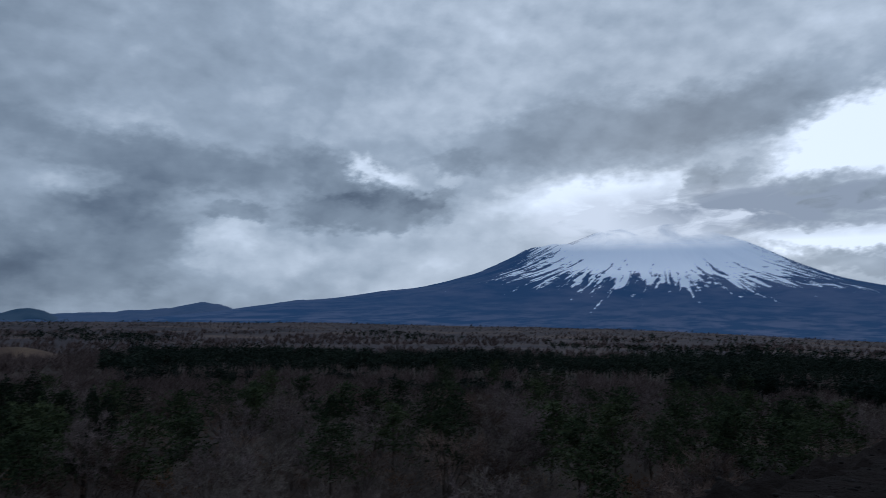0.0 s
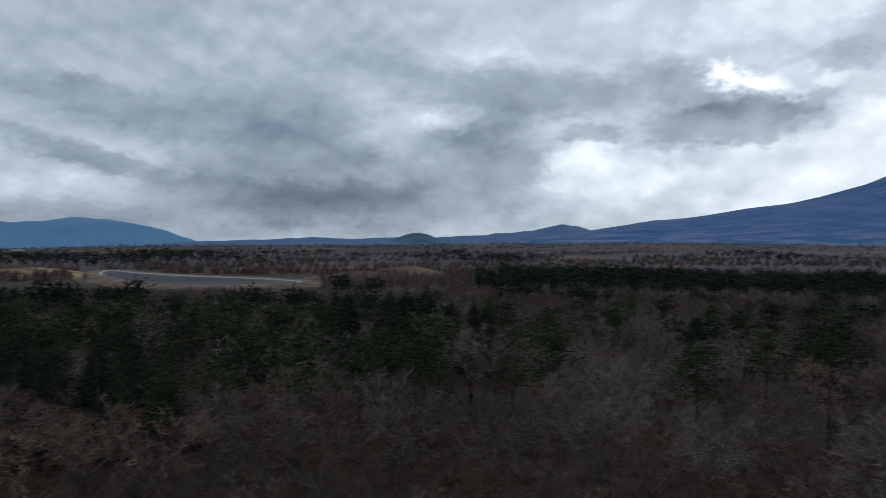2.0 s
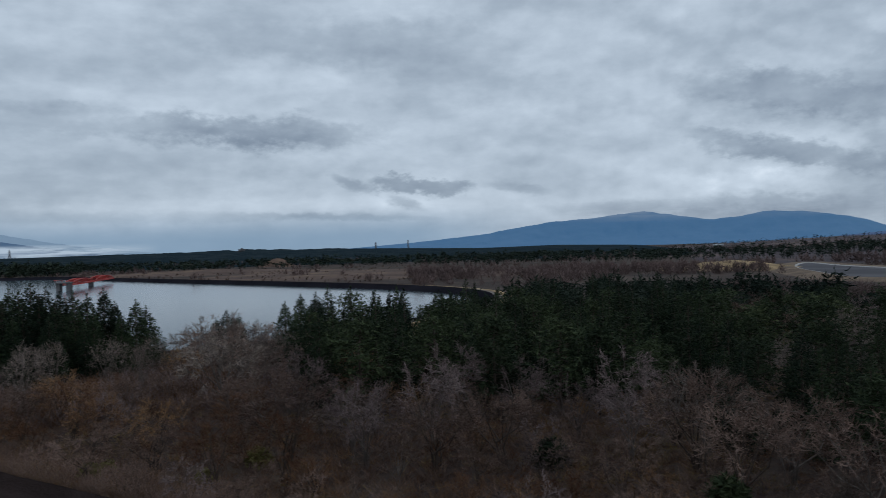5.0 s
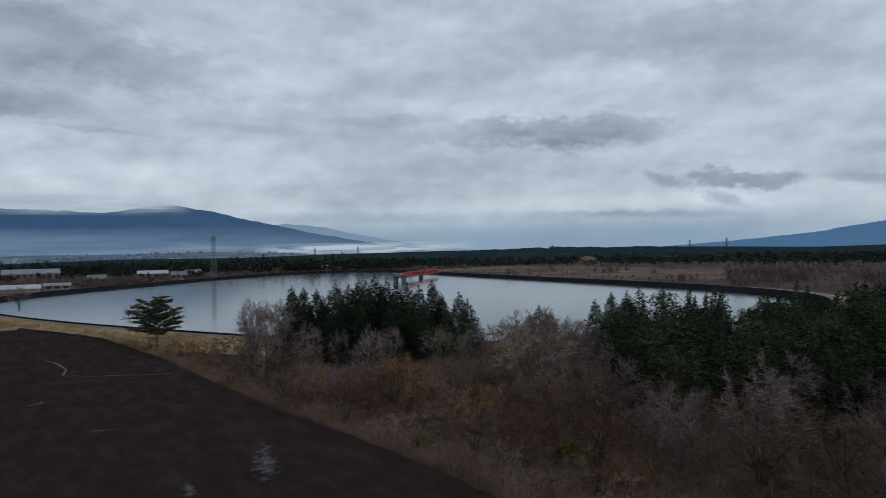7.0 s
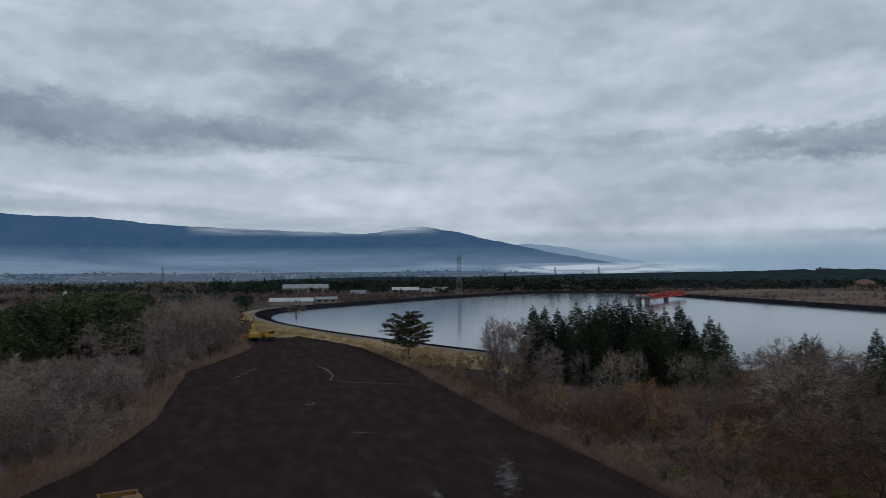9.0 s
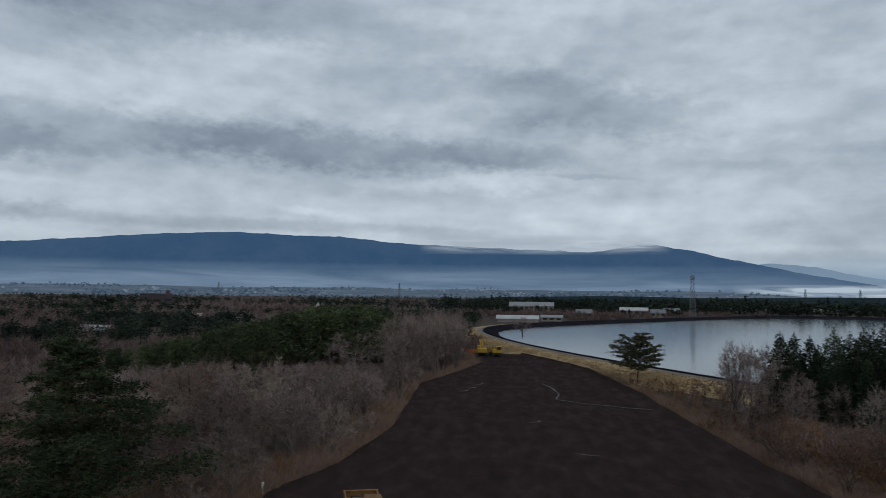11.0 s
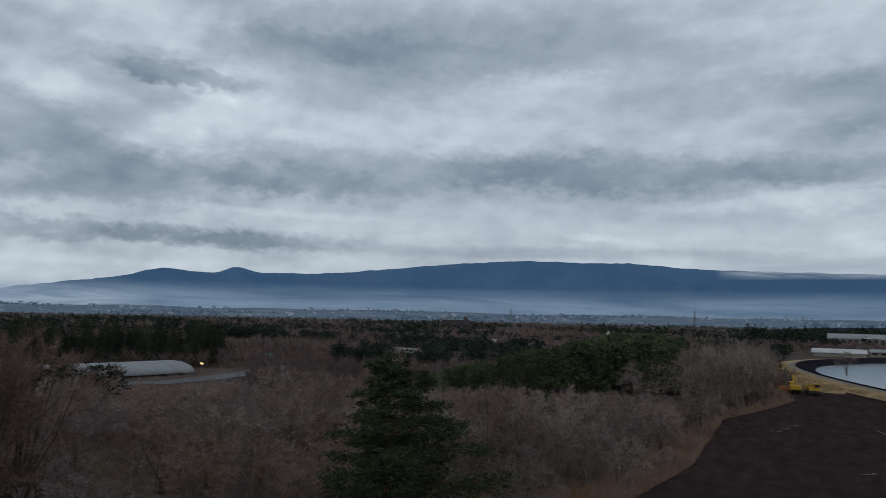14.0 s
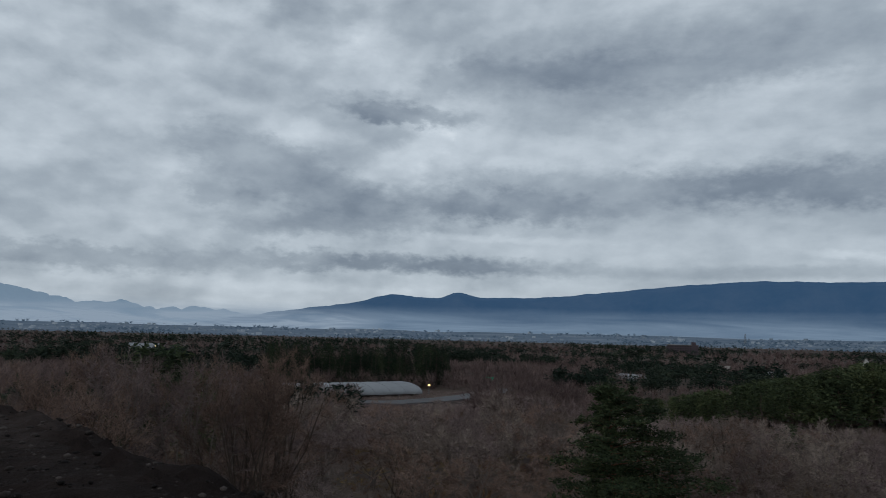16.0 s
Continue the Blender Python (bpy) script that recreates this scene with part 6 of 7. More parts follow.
strewn("plain_dark_scrub", far_pine(18, 0.22), [(x, y, apron_height(math.degrees(math.atan2(-x, y)), math.hypot(x, y)) - 0.4) for x, y, z in spots], rng.uniform(3.0, 6.5, len(spots)), M_FARWOOD, "scattered dark evergreens on the plain", "woods")
spots = places_in(1500, 50, 131, 660, 1000, lambda a, r, x, y: far_kind(a, r, x, y) == 1)
strewn("rise_conifer_wood", far_pine(22, 0.22), [(x, y, -1.5) for x, y, z in spots], [rng.uniform(6.0, 10.5) * (1 + 0.4 * patch(p[0], p[1], 0.01, 1)) for p in spots], M_FARWOOD, "dark forest beyond the dry field", "woods")
spots = places_in(1600, 56, 99, 330, 660, lambda a, r, x, y: not inside(x, y, offset_line(SHORE, 14)) and not inside(x, y, POND) and patch(x, y, 0.02, 12) > 0.0)
strewn("field_scrub", far_bush(16, 0.07), [(x, y, 0.4) for x, y, z in spots], rng.uniform(0.8, 2.2, len(spots)), M_TWIG_BROWN, "low brown scrub on the dry grassland", "scrub")

# ---- bridge and intake tower in the reservoir ----
def frame_between(a, b):
    """A pose at a whose x axis points to b."""
    d = (Vector(b) - Vector(a)).normalized()
    y = Vector((0, 0, 1)).cross(d).normalized()
    m = Matrix((d, y, d.cross(y))).transposed().to_4x4()
    m.translation = a
    return m


A, B = bearing(97.2, 380, 0), bearing(94.3, 470, 0)
bridge = thing("red_bridge", label="red steel truss footbridge over the reservoir", category="bridge")
bridge.matrix_world = frame_between(A, B)
SPAN = (B - A).length
part("deck", boxes((0, -1.6, 2.5, SPAN, 1.6, 2.8), (0, -1.7, 2.3, SPAN, -1.5, 2.9), (0, 1.5, 2.3, SPAN, 1.7, 2.9)), M_RED, bridge)
for y in (-1.7, 1.7):
    for k in range(2):
        bm = bmesh.new()
        x0, L = 2 + k * SPAN / 2, SPAN / 2 - 4
        pts = [(x0 + L * i / 10, y, 2.9 + 2.1 * math.sin(math.pi * i / 10) ** 0.6 if 0 < i < 10 else 2.9) for i in range(11)]
        for i in range(10):
            tube(bm, pts[i], pts[i + 1], 0.30, sides=6)
            if i:
                tube(bm, pts[i], (pts[i][0], y, 2.8), 0.18, sides=5)
                tube(bm, pts[i], (pts[i + 1][0], y, 2.8), 0.15, sides=5)
        part("truss", bm, M_RED, bridge)
for k in range(2):
    bm = bmesh.new()
    for i in range(2, 9):
        x0, L = 2 + k * SPAN / 2, SPAN / 2 - 4
        tube(bm, (x0 + L * i / 10, -1.7, 2.9 + 2.1 * math.sin(math.pi * i / 10) ** 0.6), (x0 + L * i / 10, 1.7, 2.9 + 2.1 * math.sin(math.pi * i / 10) ** 0.6), 0.16, sides=5)
    part("cross_bracing", bm, M_RED, bridge)
part("mid_pier", boxes((SPAN / 2 - 0.6, -1.3, -1.0, SPAN / 2 + 0.6, 1.3, 2.35), bevel=0.1), M_DARKCONCRETE, bridge)
tower = thing("intake_tower", label="dark concrete intake tower standing in the water", category="tower")
tower.matrix_world = frame_between(A, B)
for y in (-2.2, 2.2):
    part("leg", boxes((-5.0, y - 0.8, -1.0, -3.2, y + 0.8, 3.6), bevel=0.1), M_DARKCONCRETE, tower)
    part("leg", boxes((-1.9, y - 0.8, -1.0, -0.3, y + 0.8, 3.6), bevel=0.1), M_DARKCONCRETE, tower)
part("platform", boxes((-5.6, -3.4, 3.6, -0.1, 3.4, 4.2), bevel=0.08), M_DARKCONCRETE, tower)
rail = bmesh.new()
for x, y in ((-5.5, -3.3), (-5.5, 0), (-5.5, 3.3), (-2.8, -3.3), (-2.8, 3.3), (-0.2, -3.3), (-0.2, 3.3)):
    tube(rail, (x, y, 4.2), (x, y, 5.2), 0.06, sides=5)
for a, b in (((-5.5, -3.3), (-5.5, 3.3)), ((-5.5, -3.3), (-0.2, -3.3)), ((-5.5, 3.3), (-0.2, 3.3))):
    tube(rail, (*a, 5.2), (*b, 5.2), 0.06, sides=5)
part("railing", rail, M_RED, tower, "red painted railing")

# ---- lattice radio mast ----
def lattice_mast(name, at, height, base, top, label, category, bays=12, antennas=True, bar=0.14):
    t = thing(name, at, 20, label, category)
    lev = [height * (1 - (1 - k / bays) ** 1.15) for k in range(bays + 1)]
    half = [(base + (top - base) * (z / height) ** 0.7) / 2 for z in lev]
    corners = ((1, 1), (-1, 1), (-1, -1), (1, -1))
    for cx, cy in corners:
        bm = bmesh.new()
        for k in range(bays):
            tube(bm, (cx * half[k], cy * half[k], lev[k]), (cx * half[k + 1], cy * half[k + 1], lev[k + 1]), bar, sides=5)
        part("leg", bm, M_STEEL, t)
    for s in range(4):
        (ax, ay), (bx, by) = corners[s], corners[(s + 1) % 4]
        bm = bmesh.new()
        for k in range(bays):
            h0, h1 = half[k], half[k + 1]
            tube(bm, (ax * h0, ay * h0, lev[k]), (bx * h1, by * h1, lev[k + 1]), bar * 0.6, sides=4)
            tube(bm, (bx * h0, by * h0, lev[k]), (ax * h1, ay * h1, lev[k + 1]), bar * 0.6, sides=4)
            tube(bm, (ax * h1, ay * h1, lev[k + 1]), (bx * h1, by * h1, lev[k + 1]), bar * 0.6, sides=4)
        part("lattice_side", bm, M_STEEL, t)
    if antennas:
        part("platform", boxes((-1.5, -1.5, height * 0.90, 1.5, 1.5, height * 0.905 + 0.1)), M_STEEL, t)
        for k in range(6):
            a = k * math.pi / 3
            part("panel_antenna", boxes((math.cos(a) * 1.5 - 0.18, math.sin(a) * 1.5 - 0.18, height * 0.905, math.cos(a) * 1.5 + 0.18, math.sin(a) * 1.5 + 0.18, height * 0.905 + 2.6), bevel=0.04), M_STEEL, t)
        part("rod", tube(bmesh.new(), (0, 0, height), (0, 0, height + 2.5), 0.06, sides=5), M_STEEL, t)
    return t


lattice_mast("radio_mast", bearing(111.67, 522, 0), 30.0, 4.6, 1.8, "grey steel lattice radio mast behind the reservoir", "mast")
for az, r, h in ((134.5, 2300, 46), (148.5, 2500, 44), (104.0, 1900, 34), (100.6, 1900, 34), (74.6, 2000, 34), (72.0, 2000, 38)):
    lattice_mast("power_pylon", bearing(az, r, 0), h, 8, 2.0, "far grey steel power pylon", "pylon", 8, False, 0.35)

# ---- buildings ----
def gable_shed(name, at, turn, length, width, eave, ridge_h, wall, roof, label, category, windows=0, group=""):
    """A long low building with a pitched roof; its windows sit in the long wall that faces the water."""
    t = thing(name, at, turn, label, category, group)
    L, W = length / 2, width / 2
    bm = bmesh.new()
    v = [bm.verts.new(p) for p in ((-L, -W, -0.5), (L, -W, -0.5), (L, W, -0.5), (-L, W, -0.5), (-L, -W, eave), (L, -W, eave), (L, W, eave), (-L, W, eave), (-L, 0, ridge_h - 0.15), (L, 0, ridge_h - 0.15))]
    for f in ((0, 1, 5, 4), (2, 3, 7, 6), (1, 2, 6, 9, 5), (3, 0, 4, 8, 7), (3, 2, 1, 0)):
        bm.faces.new([v[i] for i in f])
    part("wall", bm, wall, t)
    bm = bmesh.new()
    o, e = 0.6, 0.5
    drop = (ridge_h - eave) / W * e
    prof = [(-W - e, eave - drop), (0, ridge_h), (W + e, eave - drop)]
    up_ = [bm.verts.new((x, y, z + dz)) for x in (-L - o, L + o) for y, z in prof for dz in (0, 0.25)]
    for k in range(2):
        a = k * 2
        bm.faces.new([up_[a + 1], up_[a + 3], up_[a + 9], up_[a + 7]])
        bm.faces.new([up_[a + 6], up_[a + 8], up_[a + 2], up_[a]])
        bm.faces.new([up_[a], up_[a + 2], up_[a + 3], up_[a + 1]])
        bm.faces.new([up_[a + 7], up_[a + 9], up_[a + 8], up_[a + 6]])
    bm.faces.new([up_[0], up_[1], up_[7], up_[6]])
    bm.faces.new([up_[4], up_[10], up_[11], up_[5]])
    part("roof", bm, roof, t)
    for k in range(windows):
        x = -L + length * (k + 0.5) / windows
        w = part("window", boxes((x - length / windows * 0.32, -W - 0.06, eave * 0.35, x + length / windows * 0.32, -W + 0.1, eave * 0.85)), M_BLACK, t, "dark window opening")
    return t


# the turn of a building whose long wall looks back at the heap
gable_shed("white_shed", bearing(123.9, 600, 0), 123.9, 36, 20, 6.0, 9.0, M_WALL, M_ROOF, "long pale-roofed shed among dark trees", "shed", 9)
gable_shed("white_shed", bearing(116.0, 560, 0), 116.0, 20, 12, 4.4, 6.4, M_WALL, M_WHITE, "small white-roofed shed behind the dike", "shed", 4)
gable_shed("greenhouse", bearing(125.0, 408, 0), 125.0, 23, 12, 1.9, 3.6, M_WALL, M_WHITE, "low white-roofed greenhouse beside the service road", "greenhouse", 0)
gable_shed("greenhouse", bearing(122.3, 428, 0), 122.3, 12, 8, 2.2, 3.4, M_WALL, M_ROOF, "low pale-roofed outhouse beside the service road", "outhouse", 3)
for az, r, ln, tone in ((119.8, 500, 10, M_STEEL), (114.2, 540, 10, M_STEEL), (113.2, 600, 12, M_ROOF), (108.5, 640, 12, M_STEEL), (106.8, 680, 11, M_ROOF), (103.0, 690, 12, M_WALL), (102.2, 640, 10, M_ROOF)):
    gable_shed("farmhouse", bearing(az, r, 0), az + rng.uniform(-30, 30), ln, 8, 3.4, 5.6, M_WALL, tone, "small farmhouse with a pitched roof by the reservoir", "house", 3, "farmhouses by the reservoir")
for az, r, ln, hh in ((63.2, 1500, 26, 9), (69.0, 1600, 22, 6), (70.2, 1600, 20, 6), (57.5, 1500, 18, 5), (48.0, 1500, 18, 5), (60.8, 1900, 16, 6)):
    gable_shed("far_white_building", bearing(az, r, 0), az, ln, 12, hh, hh + 2.0, M_WHITE, M_WHITE, "small far white building among the woods", "building", 4, "far white buildings")
gable_shed("hillside_hut", bearing(140.9, 262, 5.8), 230.9, 2.3, 2.3, 4.2, 6.4, M_HUT, M_WALL, "little white gabled hut among the pines", "hut", 0)
gable_shed("roadside_house", bearing(156.9, 268, -1.0), 120.0, 11, 7, 2.8, 4.6, M_WALL, M_ROOF, "house with a pale pitched roof in the brush", "house", 4)
gable_shed("roadside_house", bearing(146.5, 330, 0), 160.0, 7, 5, 2.6, 4.0, M_WALL, M_ROOF, "small white house among the trees", "house", 3)
gable_shed("roadside_house", bearing(150.2, 380, 0), 140.0, 7, 5, 2.6, 4.2, M_WALL, M_WALL, "small pale house among the trees", "house", 3)
gable_shed("roadside_house", bearing(194.0, 420, 0), 190.0, 14, 8, 5.0, 7.4, M_WHITE, M_ROOF, "white house behind the tall bare trees", "house", 3)

hotel = thing("brick_building", bearing(153.0, 900, 0), 153.0, "wide red-brown building above the far woods", "building")
hotel.scale = (0.72, 0.72, 0.80)
part("wall", boxes((-23, -8, -1, 27, 8, 14.0), bevel=0.1), M_BRICK, hotel)
part("stair_tower", boxes((16, -9, -1, 23, 7, 18.5), bevel=0.1), M_BRICK, hotel)
part("roof", boxes((-23.5, -8.5, 14.0, 27.5, 8.5, 14.6)), M_WALL, hotel)
for fl in range(4):
    for k in range(10):
        if k < 8 or fl > 0:
            part("window", boxes((-21.5 + k * 3.9, -8.08, 2.0 + fl * 3.0, -19.4 + k * 3.9, -7.9, 3.6 + fl * 3.0)), M_BLACK, hotel)

block = thing("tower_block", bearing(85.0, 1420, 0), 85.0, "small grey tower block above the far woods", "building")
part("wall", boxes((-7, -6, -1, 7, 6, 21), (-12, -6, -1, -7, 6, 13), bevel=0.1), M_DARKCONCRETE, block)
part("roof", boxes((-7.4, -6.4, 21, 7.4, 6.4, 21.8), (-2, -2, 21.8, 2, 2, 24)), M_DARKCONCRETE, block)
for fl in range(5):
    part("window", boxes((-5.6, -6.08, 3 + fl * 3.6, 5.6, -5.9, 4.8 + fl * 3.6)), M_BLACK, block)

# barrel-roofed hall by the road
hall = thing("barrel_roofed_hall", bearing(179.2, 190, 0.6), 178.3 - 62, "hall with a wide grey barrel roof", "hall")


def barrel_roof(half, rise, eave, length, n=24):
    bm = bmesh.new()
    rows = []
    for y in (-length / 2, length / 2):
        for d in (0.0, -0.25):
            rows.append([bm.verts.new((half * math.sin(math.radians(-90 + 180 * k / n)), y, eave + d + rise * math.cos(math.radians(-90 + 180 * k / n)))) for k in range(n + 1)])
    for k in range(n):
        bm.faces.new([rows[0][k], rows[0][k + 1], rows[2][k + 1], rows[2][k]])
        bm.faces.new([rows[1][k + 1], rows[1][k], rows[3][k], rows[3][k + 1]])
        bm.faces.new([rows[1][k], rows[1][k + 1], rows[0][k + 1], rows[0][k]])
        bm.faces.new([rows[2][k], rows[2][k + 1], rows[3][k + 1], rows[3][k]])
    return bm


part("roof", barrel_roof(9.0, 2.3, 0.1, 38), M_ROOF, hall, "pale grey sheet metal barrel roof")
part("end_wall", boxes((-7.8, 17.2, -0.5, 7.8, 17.5, 1.0)), M_CONCRETE, hall)
for k in range(7):
    part("post", boxes((8.3, -18 + k * 6 - 0.15, -0.5, 8.6, -18 + k * 6 + 0.15, 0.6)), M_STEEL, hall)
for k in range(9):
    y = -18.4 + 4.6 * k
    bm = bmesh.new()
    for i in range(16):
        a0, a1 = radians(-80 + 10 * i), radians(-70 + 10 * i)
        tube(bm, (9.0 * math.sin(a0), y, 0.1 + 2.3 * math.cos(a0)), (9.0 * math.sin(a1), y, 0.1 + 2.3 * math.cos(a1)), 0.05, sides=4)
    part("roof_seam", bm, M_STEEL, hall)

# ---- road, lamp and banner beside the hall ----
def ribbon(name, pts, width, z, material, label, category):
    verts, faces = [], []
    for i, p in enumerate(pts):
        a, b = Vector(pts[max(0, i - 1)]), Vector(pts[min(len(pts) - 1, i + 1)])
        d = (b - a).normalized()
        side = Vector((-d.y, d.x, 0)) * width / 2
        verts += [(p[0] - side.x, p[1] - side.y, z - 0.3), (p[0] - side.x, p[1] - side.y, z), (p[0] + side.x, p[1] + side.y, z), (p[0] + side.x, p[1] + side.y, z - 0.3)]
    for i in range(len(pts) - 1):
        for k in range(3):
            a = i * 4 + k
            faces.append((a, a + 1, a + 5, a + 4))
    tagged(new(name, mesh_of(name, verts, faces, material)), label, category, kind="structure")


ribbon("road", [bearing(186, 176), bearing(180, 168), bearing(175, 168), bearing(171.5, 178), bearing(169.2, 190), bearing(166.5, 214), bearing(163, 240)], 7.5, 0.30, M_ASPHALT, "grey asphalt road through the brush", "road")
GLOW, _, _, gb = shader("warm_lamp_glass")
gb.inputs["Base Color"].default_value = (0.9, 0.6, 0.25, 1)
gb.inputs["Emission Color"].default_value, gb.inputs["Emission Strength"].default_value = (1.0, 0.62, 0.22, 1), 2.2
for az, r, z in ((172.4, 196, 2.4), (193.2, 300, 9.0)):
    lamp = thing("street_lamp", bearing(az, r, -0.2), az, "street lamp with a warm glowing head", "street lamp", "street lamps")
    part("post", tube(bmesh.new(), (0, 0, 0), (0, 0, z), 0.09, 0.06), M_STEEL, lamp)
    part("lamp_head", boxes((-0.3, -0.3, z, 0.3, 0.3, z + 0.35), bevel=0.1), GLOW, lamp, "glowing warm lamp head")
banner = thing("green_banner", bearing(167.7, 232, 0), 167.7, "bright green sheet on a fence frame", "banner")
part("sheet", boxes((-1.6, -0.05, 1.2, 1.6, 0.05, 3.0), bevel=0.02), M_GREENNET, banner)
for x in (-1.5, 1.5):
    part("post", tube(bmesh.new(), (x, 0.1, -0.2), (x, 0.1, 3.1), 0.06, sides=6), M_STEEL, banner)

# ---- earth-moving machines on the black field ----
def track_belt(x, half, low, high, width):
    """A crawler track with rounded ends."""
    bm = bmesh.new()
    n = 10
    loop = []
    r = (high - low) / 2
    for k in range(n + 1):
        a = -math.pi / 2 + math.pi * k / n
        loop.append((half - r + r * math.cos(a), low + r + r * math.sin(a)))
    for k in range(n + 1):
        a = math.pi / 2 + math.pi * k / n
        loop.append((-half + r + r * math.cos(a), low + r + r * math.sin(a)))
    rings = [[bm.verts.new((xx, y, z)) for y, z in loop] for xx in (x - width / 2, x + width / 2)]
    m = len(loop)
    for i in range(m):
        bm.faces.new([rings[0][i], rings[0][(i + 1) % m], rings[1][(i + 1) % m], rings[1][i]])
    bm.faces.new(rings[0][::-1])
    bm.faces.new(rings[1])
    return bm


def excavator(at, turn, label):
    t = thing("excavator", at, turn, label, "excavator", size=0.88)
    for x in (-1.1, 1.1):
        part("crawler_track", track_belt(x, 2.0, 0.0, 0.9, 0.55), M_BLACK, t, "black crawler track")
    part("undercarriage", boxes((-0.85, -1.2, 0.35, 0.85, 1.2, 0.95), bevel=0.05), M_BLACK, t)
    part("upper_body", boxes((-1.35, -2.2, 1.0, 1.35, 1.2, 1.9), (-1.3, -2.3, 1.2, 1.3, -1.5, 2.25), bevel=0.12), M_YELLOW, t)
    part("engine_cover", boxes((-0.3, -1.5, 1.85, 1.3, 0.4, 2.25), bevel=0.1), M_YELLOW, t)
    cab = part("cab", boxes((-1.3, -0.4, 1.85, -0.35, 1.3, 3.0), bevel=0.1), M_YELLOW, t)
    part("window", boxes((-1.33, -0.2, 2.2, -1.28, 1.1, 2.85), (-1.2, 1.28, 2.0, -0.45, 1.33, 2.85)), M_BLACK, cab, "dark cab glass")
    bm = bmesh.new()
    for x in (-0.15, 0.45):
        tube(bm, (x, 1.1, 1.7), (x, 2.6, 4.0), 0.16, 0.2, 6)
        tube(bm, (x, 2.6, 4.0), (x, 5.0, 4.2), 0.2, 0.13, 6)
    box(bm, -0.2, 1.0, 1.5, 0.5, 1.6, 2.1, 0.05)
    part("boom", bm, M_YELLOW, t)
    part("dipper_arm", tube(bmesh.new(), (0.15, 4.8, 4.4), (0.15, 5.3, 1.9), 0.22, 0.15, 6), M_YELLOW, t)
    part("bucket", boxes((-0.45, 4.8, 0.9, 0.75, 5.9, 1.9), bevel=0.25), M_BLACK, t, "dark iron bucket")
    return t


def crawler_dumper(at, turn, label, paint, loaded=True):
    t = thing("crawler_dumper", at, turn, label, "dump truck", size=0.95)
    for x in (-0.95, 0.95):
        part("crawler_track", track_belt(x, 2.3, 0.0, 0.95, 0.55), M_BLACK, t, "black crawler track")
    part("chassis", boxes((-0.8, -2.2, 0.5, 0.8, 2.3, 1.1), bevel=0.06), M_BLACK, t)
    bm = boxes((-1.2, -2.6, 1.15, 1.2, 0.5, 1.3), (-1.25, -2.6, 1.15, -1.12, 0.5, 2.1), (1.12, -2.6, 1.15, 1.25, 0.5, 2.1), (-1.25, 0.4, 1.15, 1.25, 0.55, 2.45), bevel=0.03)
    part("dump_body", bm, paint, t)
    part("tailgate", boxes((-1.25, -2.72, 1.25, 1.25, -2.6, 1.95), (-1.3, -2.76, 1.95, 1.3, -2.56, 2.1), bevel=0.03), M_OCHREPAINT, t, "rusty tailgate")
    if loaded:
        bm = bmesh.new()
        bmesh.ops.create_icosphere(bm, subdivisions=3, radius=1.0)
        for v in bm.verts:
            k = 1 + 0.2 * noise.noise(v.co * 2.3)
            v.co = Vector((v.co.x * 1.05 * k, -1.05 + v.co.y * 1.45 * k, 1.35 + max(v.co.z, -0.1) * 0.75 * k))
        part("soil_load", bm, M_CLOD, t, "heaped black soil")
    cab = part("cab", boxes((-1.15, 0.8, 1.1, 0.1, 2.3, 2.75), bevel=0.1), paint, t)
    part("window", boxes((-1.18, 1.0, 1.9, -1.13, 2.1, 2.6), (-1.05, 2.28, 1.9, 0.0, 2.33, 2.6), (-1.05, 0.77, 1.9, 0.0, 0.82, 2.6)), M_BLACK, cab, "dark cab glass")
    part("engine_hood", boxes((0.2, 0.8, 1.1, 1.2, 2.3, 1.9), bevel=0.12), paint, t)
    part("exhaust", tube(bmesh.new(), (0.9, 1.0, 1.9), (0.9, 1.0, 2.7), 0.06, sides=8), M_BLACK, t)
    return t


excavator(bearing(127.85, 180, 0.35), 133, "yellow crawler excavator parked on black soil")
crawler_dumper(bearing(126.75, 179, 0.35), 318, "yellow crawler dump truck parked on black soil", M_YELLOW, False)
crawler_dumper(bearing(137.0, 49.2, 0.1), 322, "rusty ochre crawler dump truck loaded with soil", M_OCHREPAINT)
for k in range(6):
    c = thing("barrier", bearing(128.3 + 0.28 * k, 186 + 2 * k, 0.1), 128 + 9 * k, "orange site barrier at the field's end", "barrier", "site barriers")
    part("panel", boxes((-0.9, -0.04, 0.35, 0.9, 0.04, 1.05), bevel=0.02), M_ORANGE, c)
    for x in (-0.75, 0.75):
        part("foot", boxes((x - 0.05, -0.3, 0.0, x + 0.05, 0.3, 0.36)), M_BLACK, c)

marker = thing("marker_post", bearing(144.7, 59.5, 0.0), 20, "short white marker post at the field's edge", "post")
part("post", boxes((-0.07, -0.07, -0.3, 0.07, 0.07, 0.85), bevel=0.015), M_HUT, marker)
part("cap", boxes((-0.075, -0.075, 0.85, 0.075, 0.075, 0.95), bevel=0.015), M_ORANGE, marker, "orange painted top")

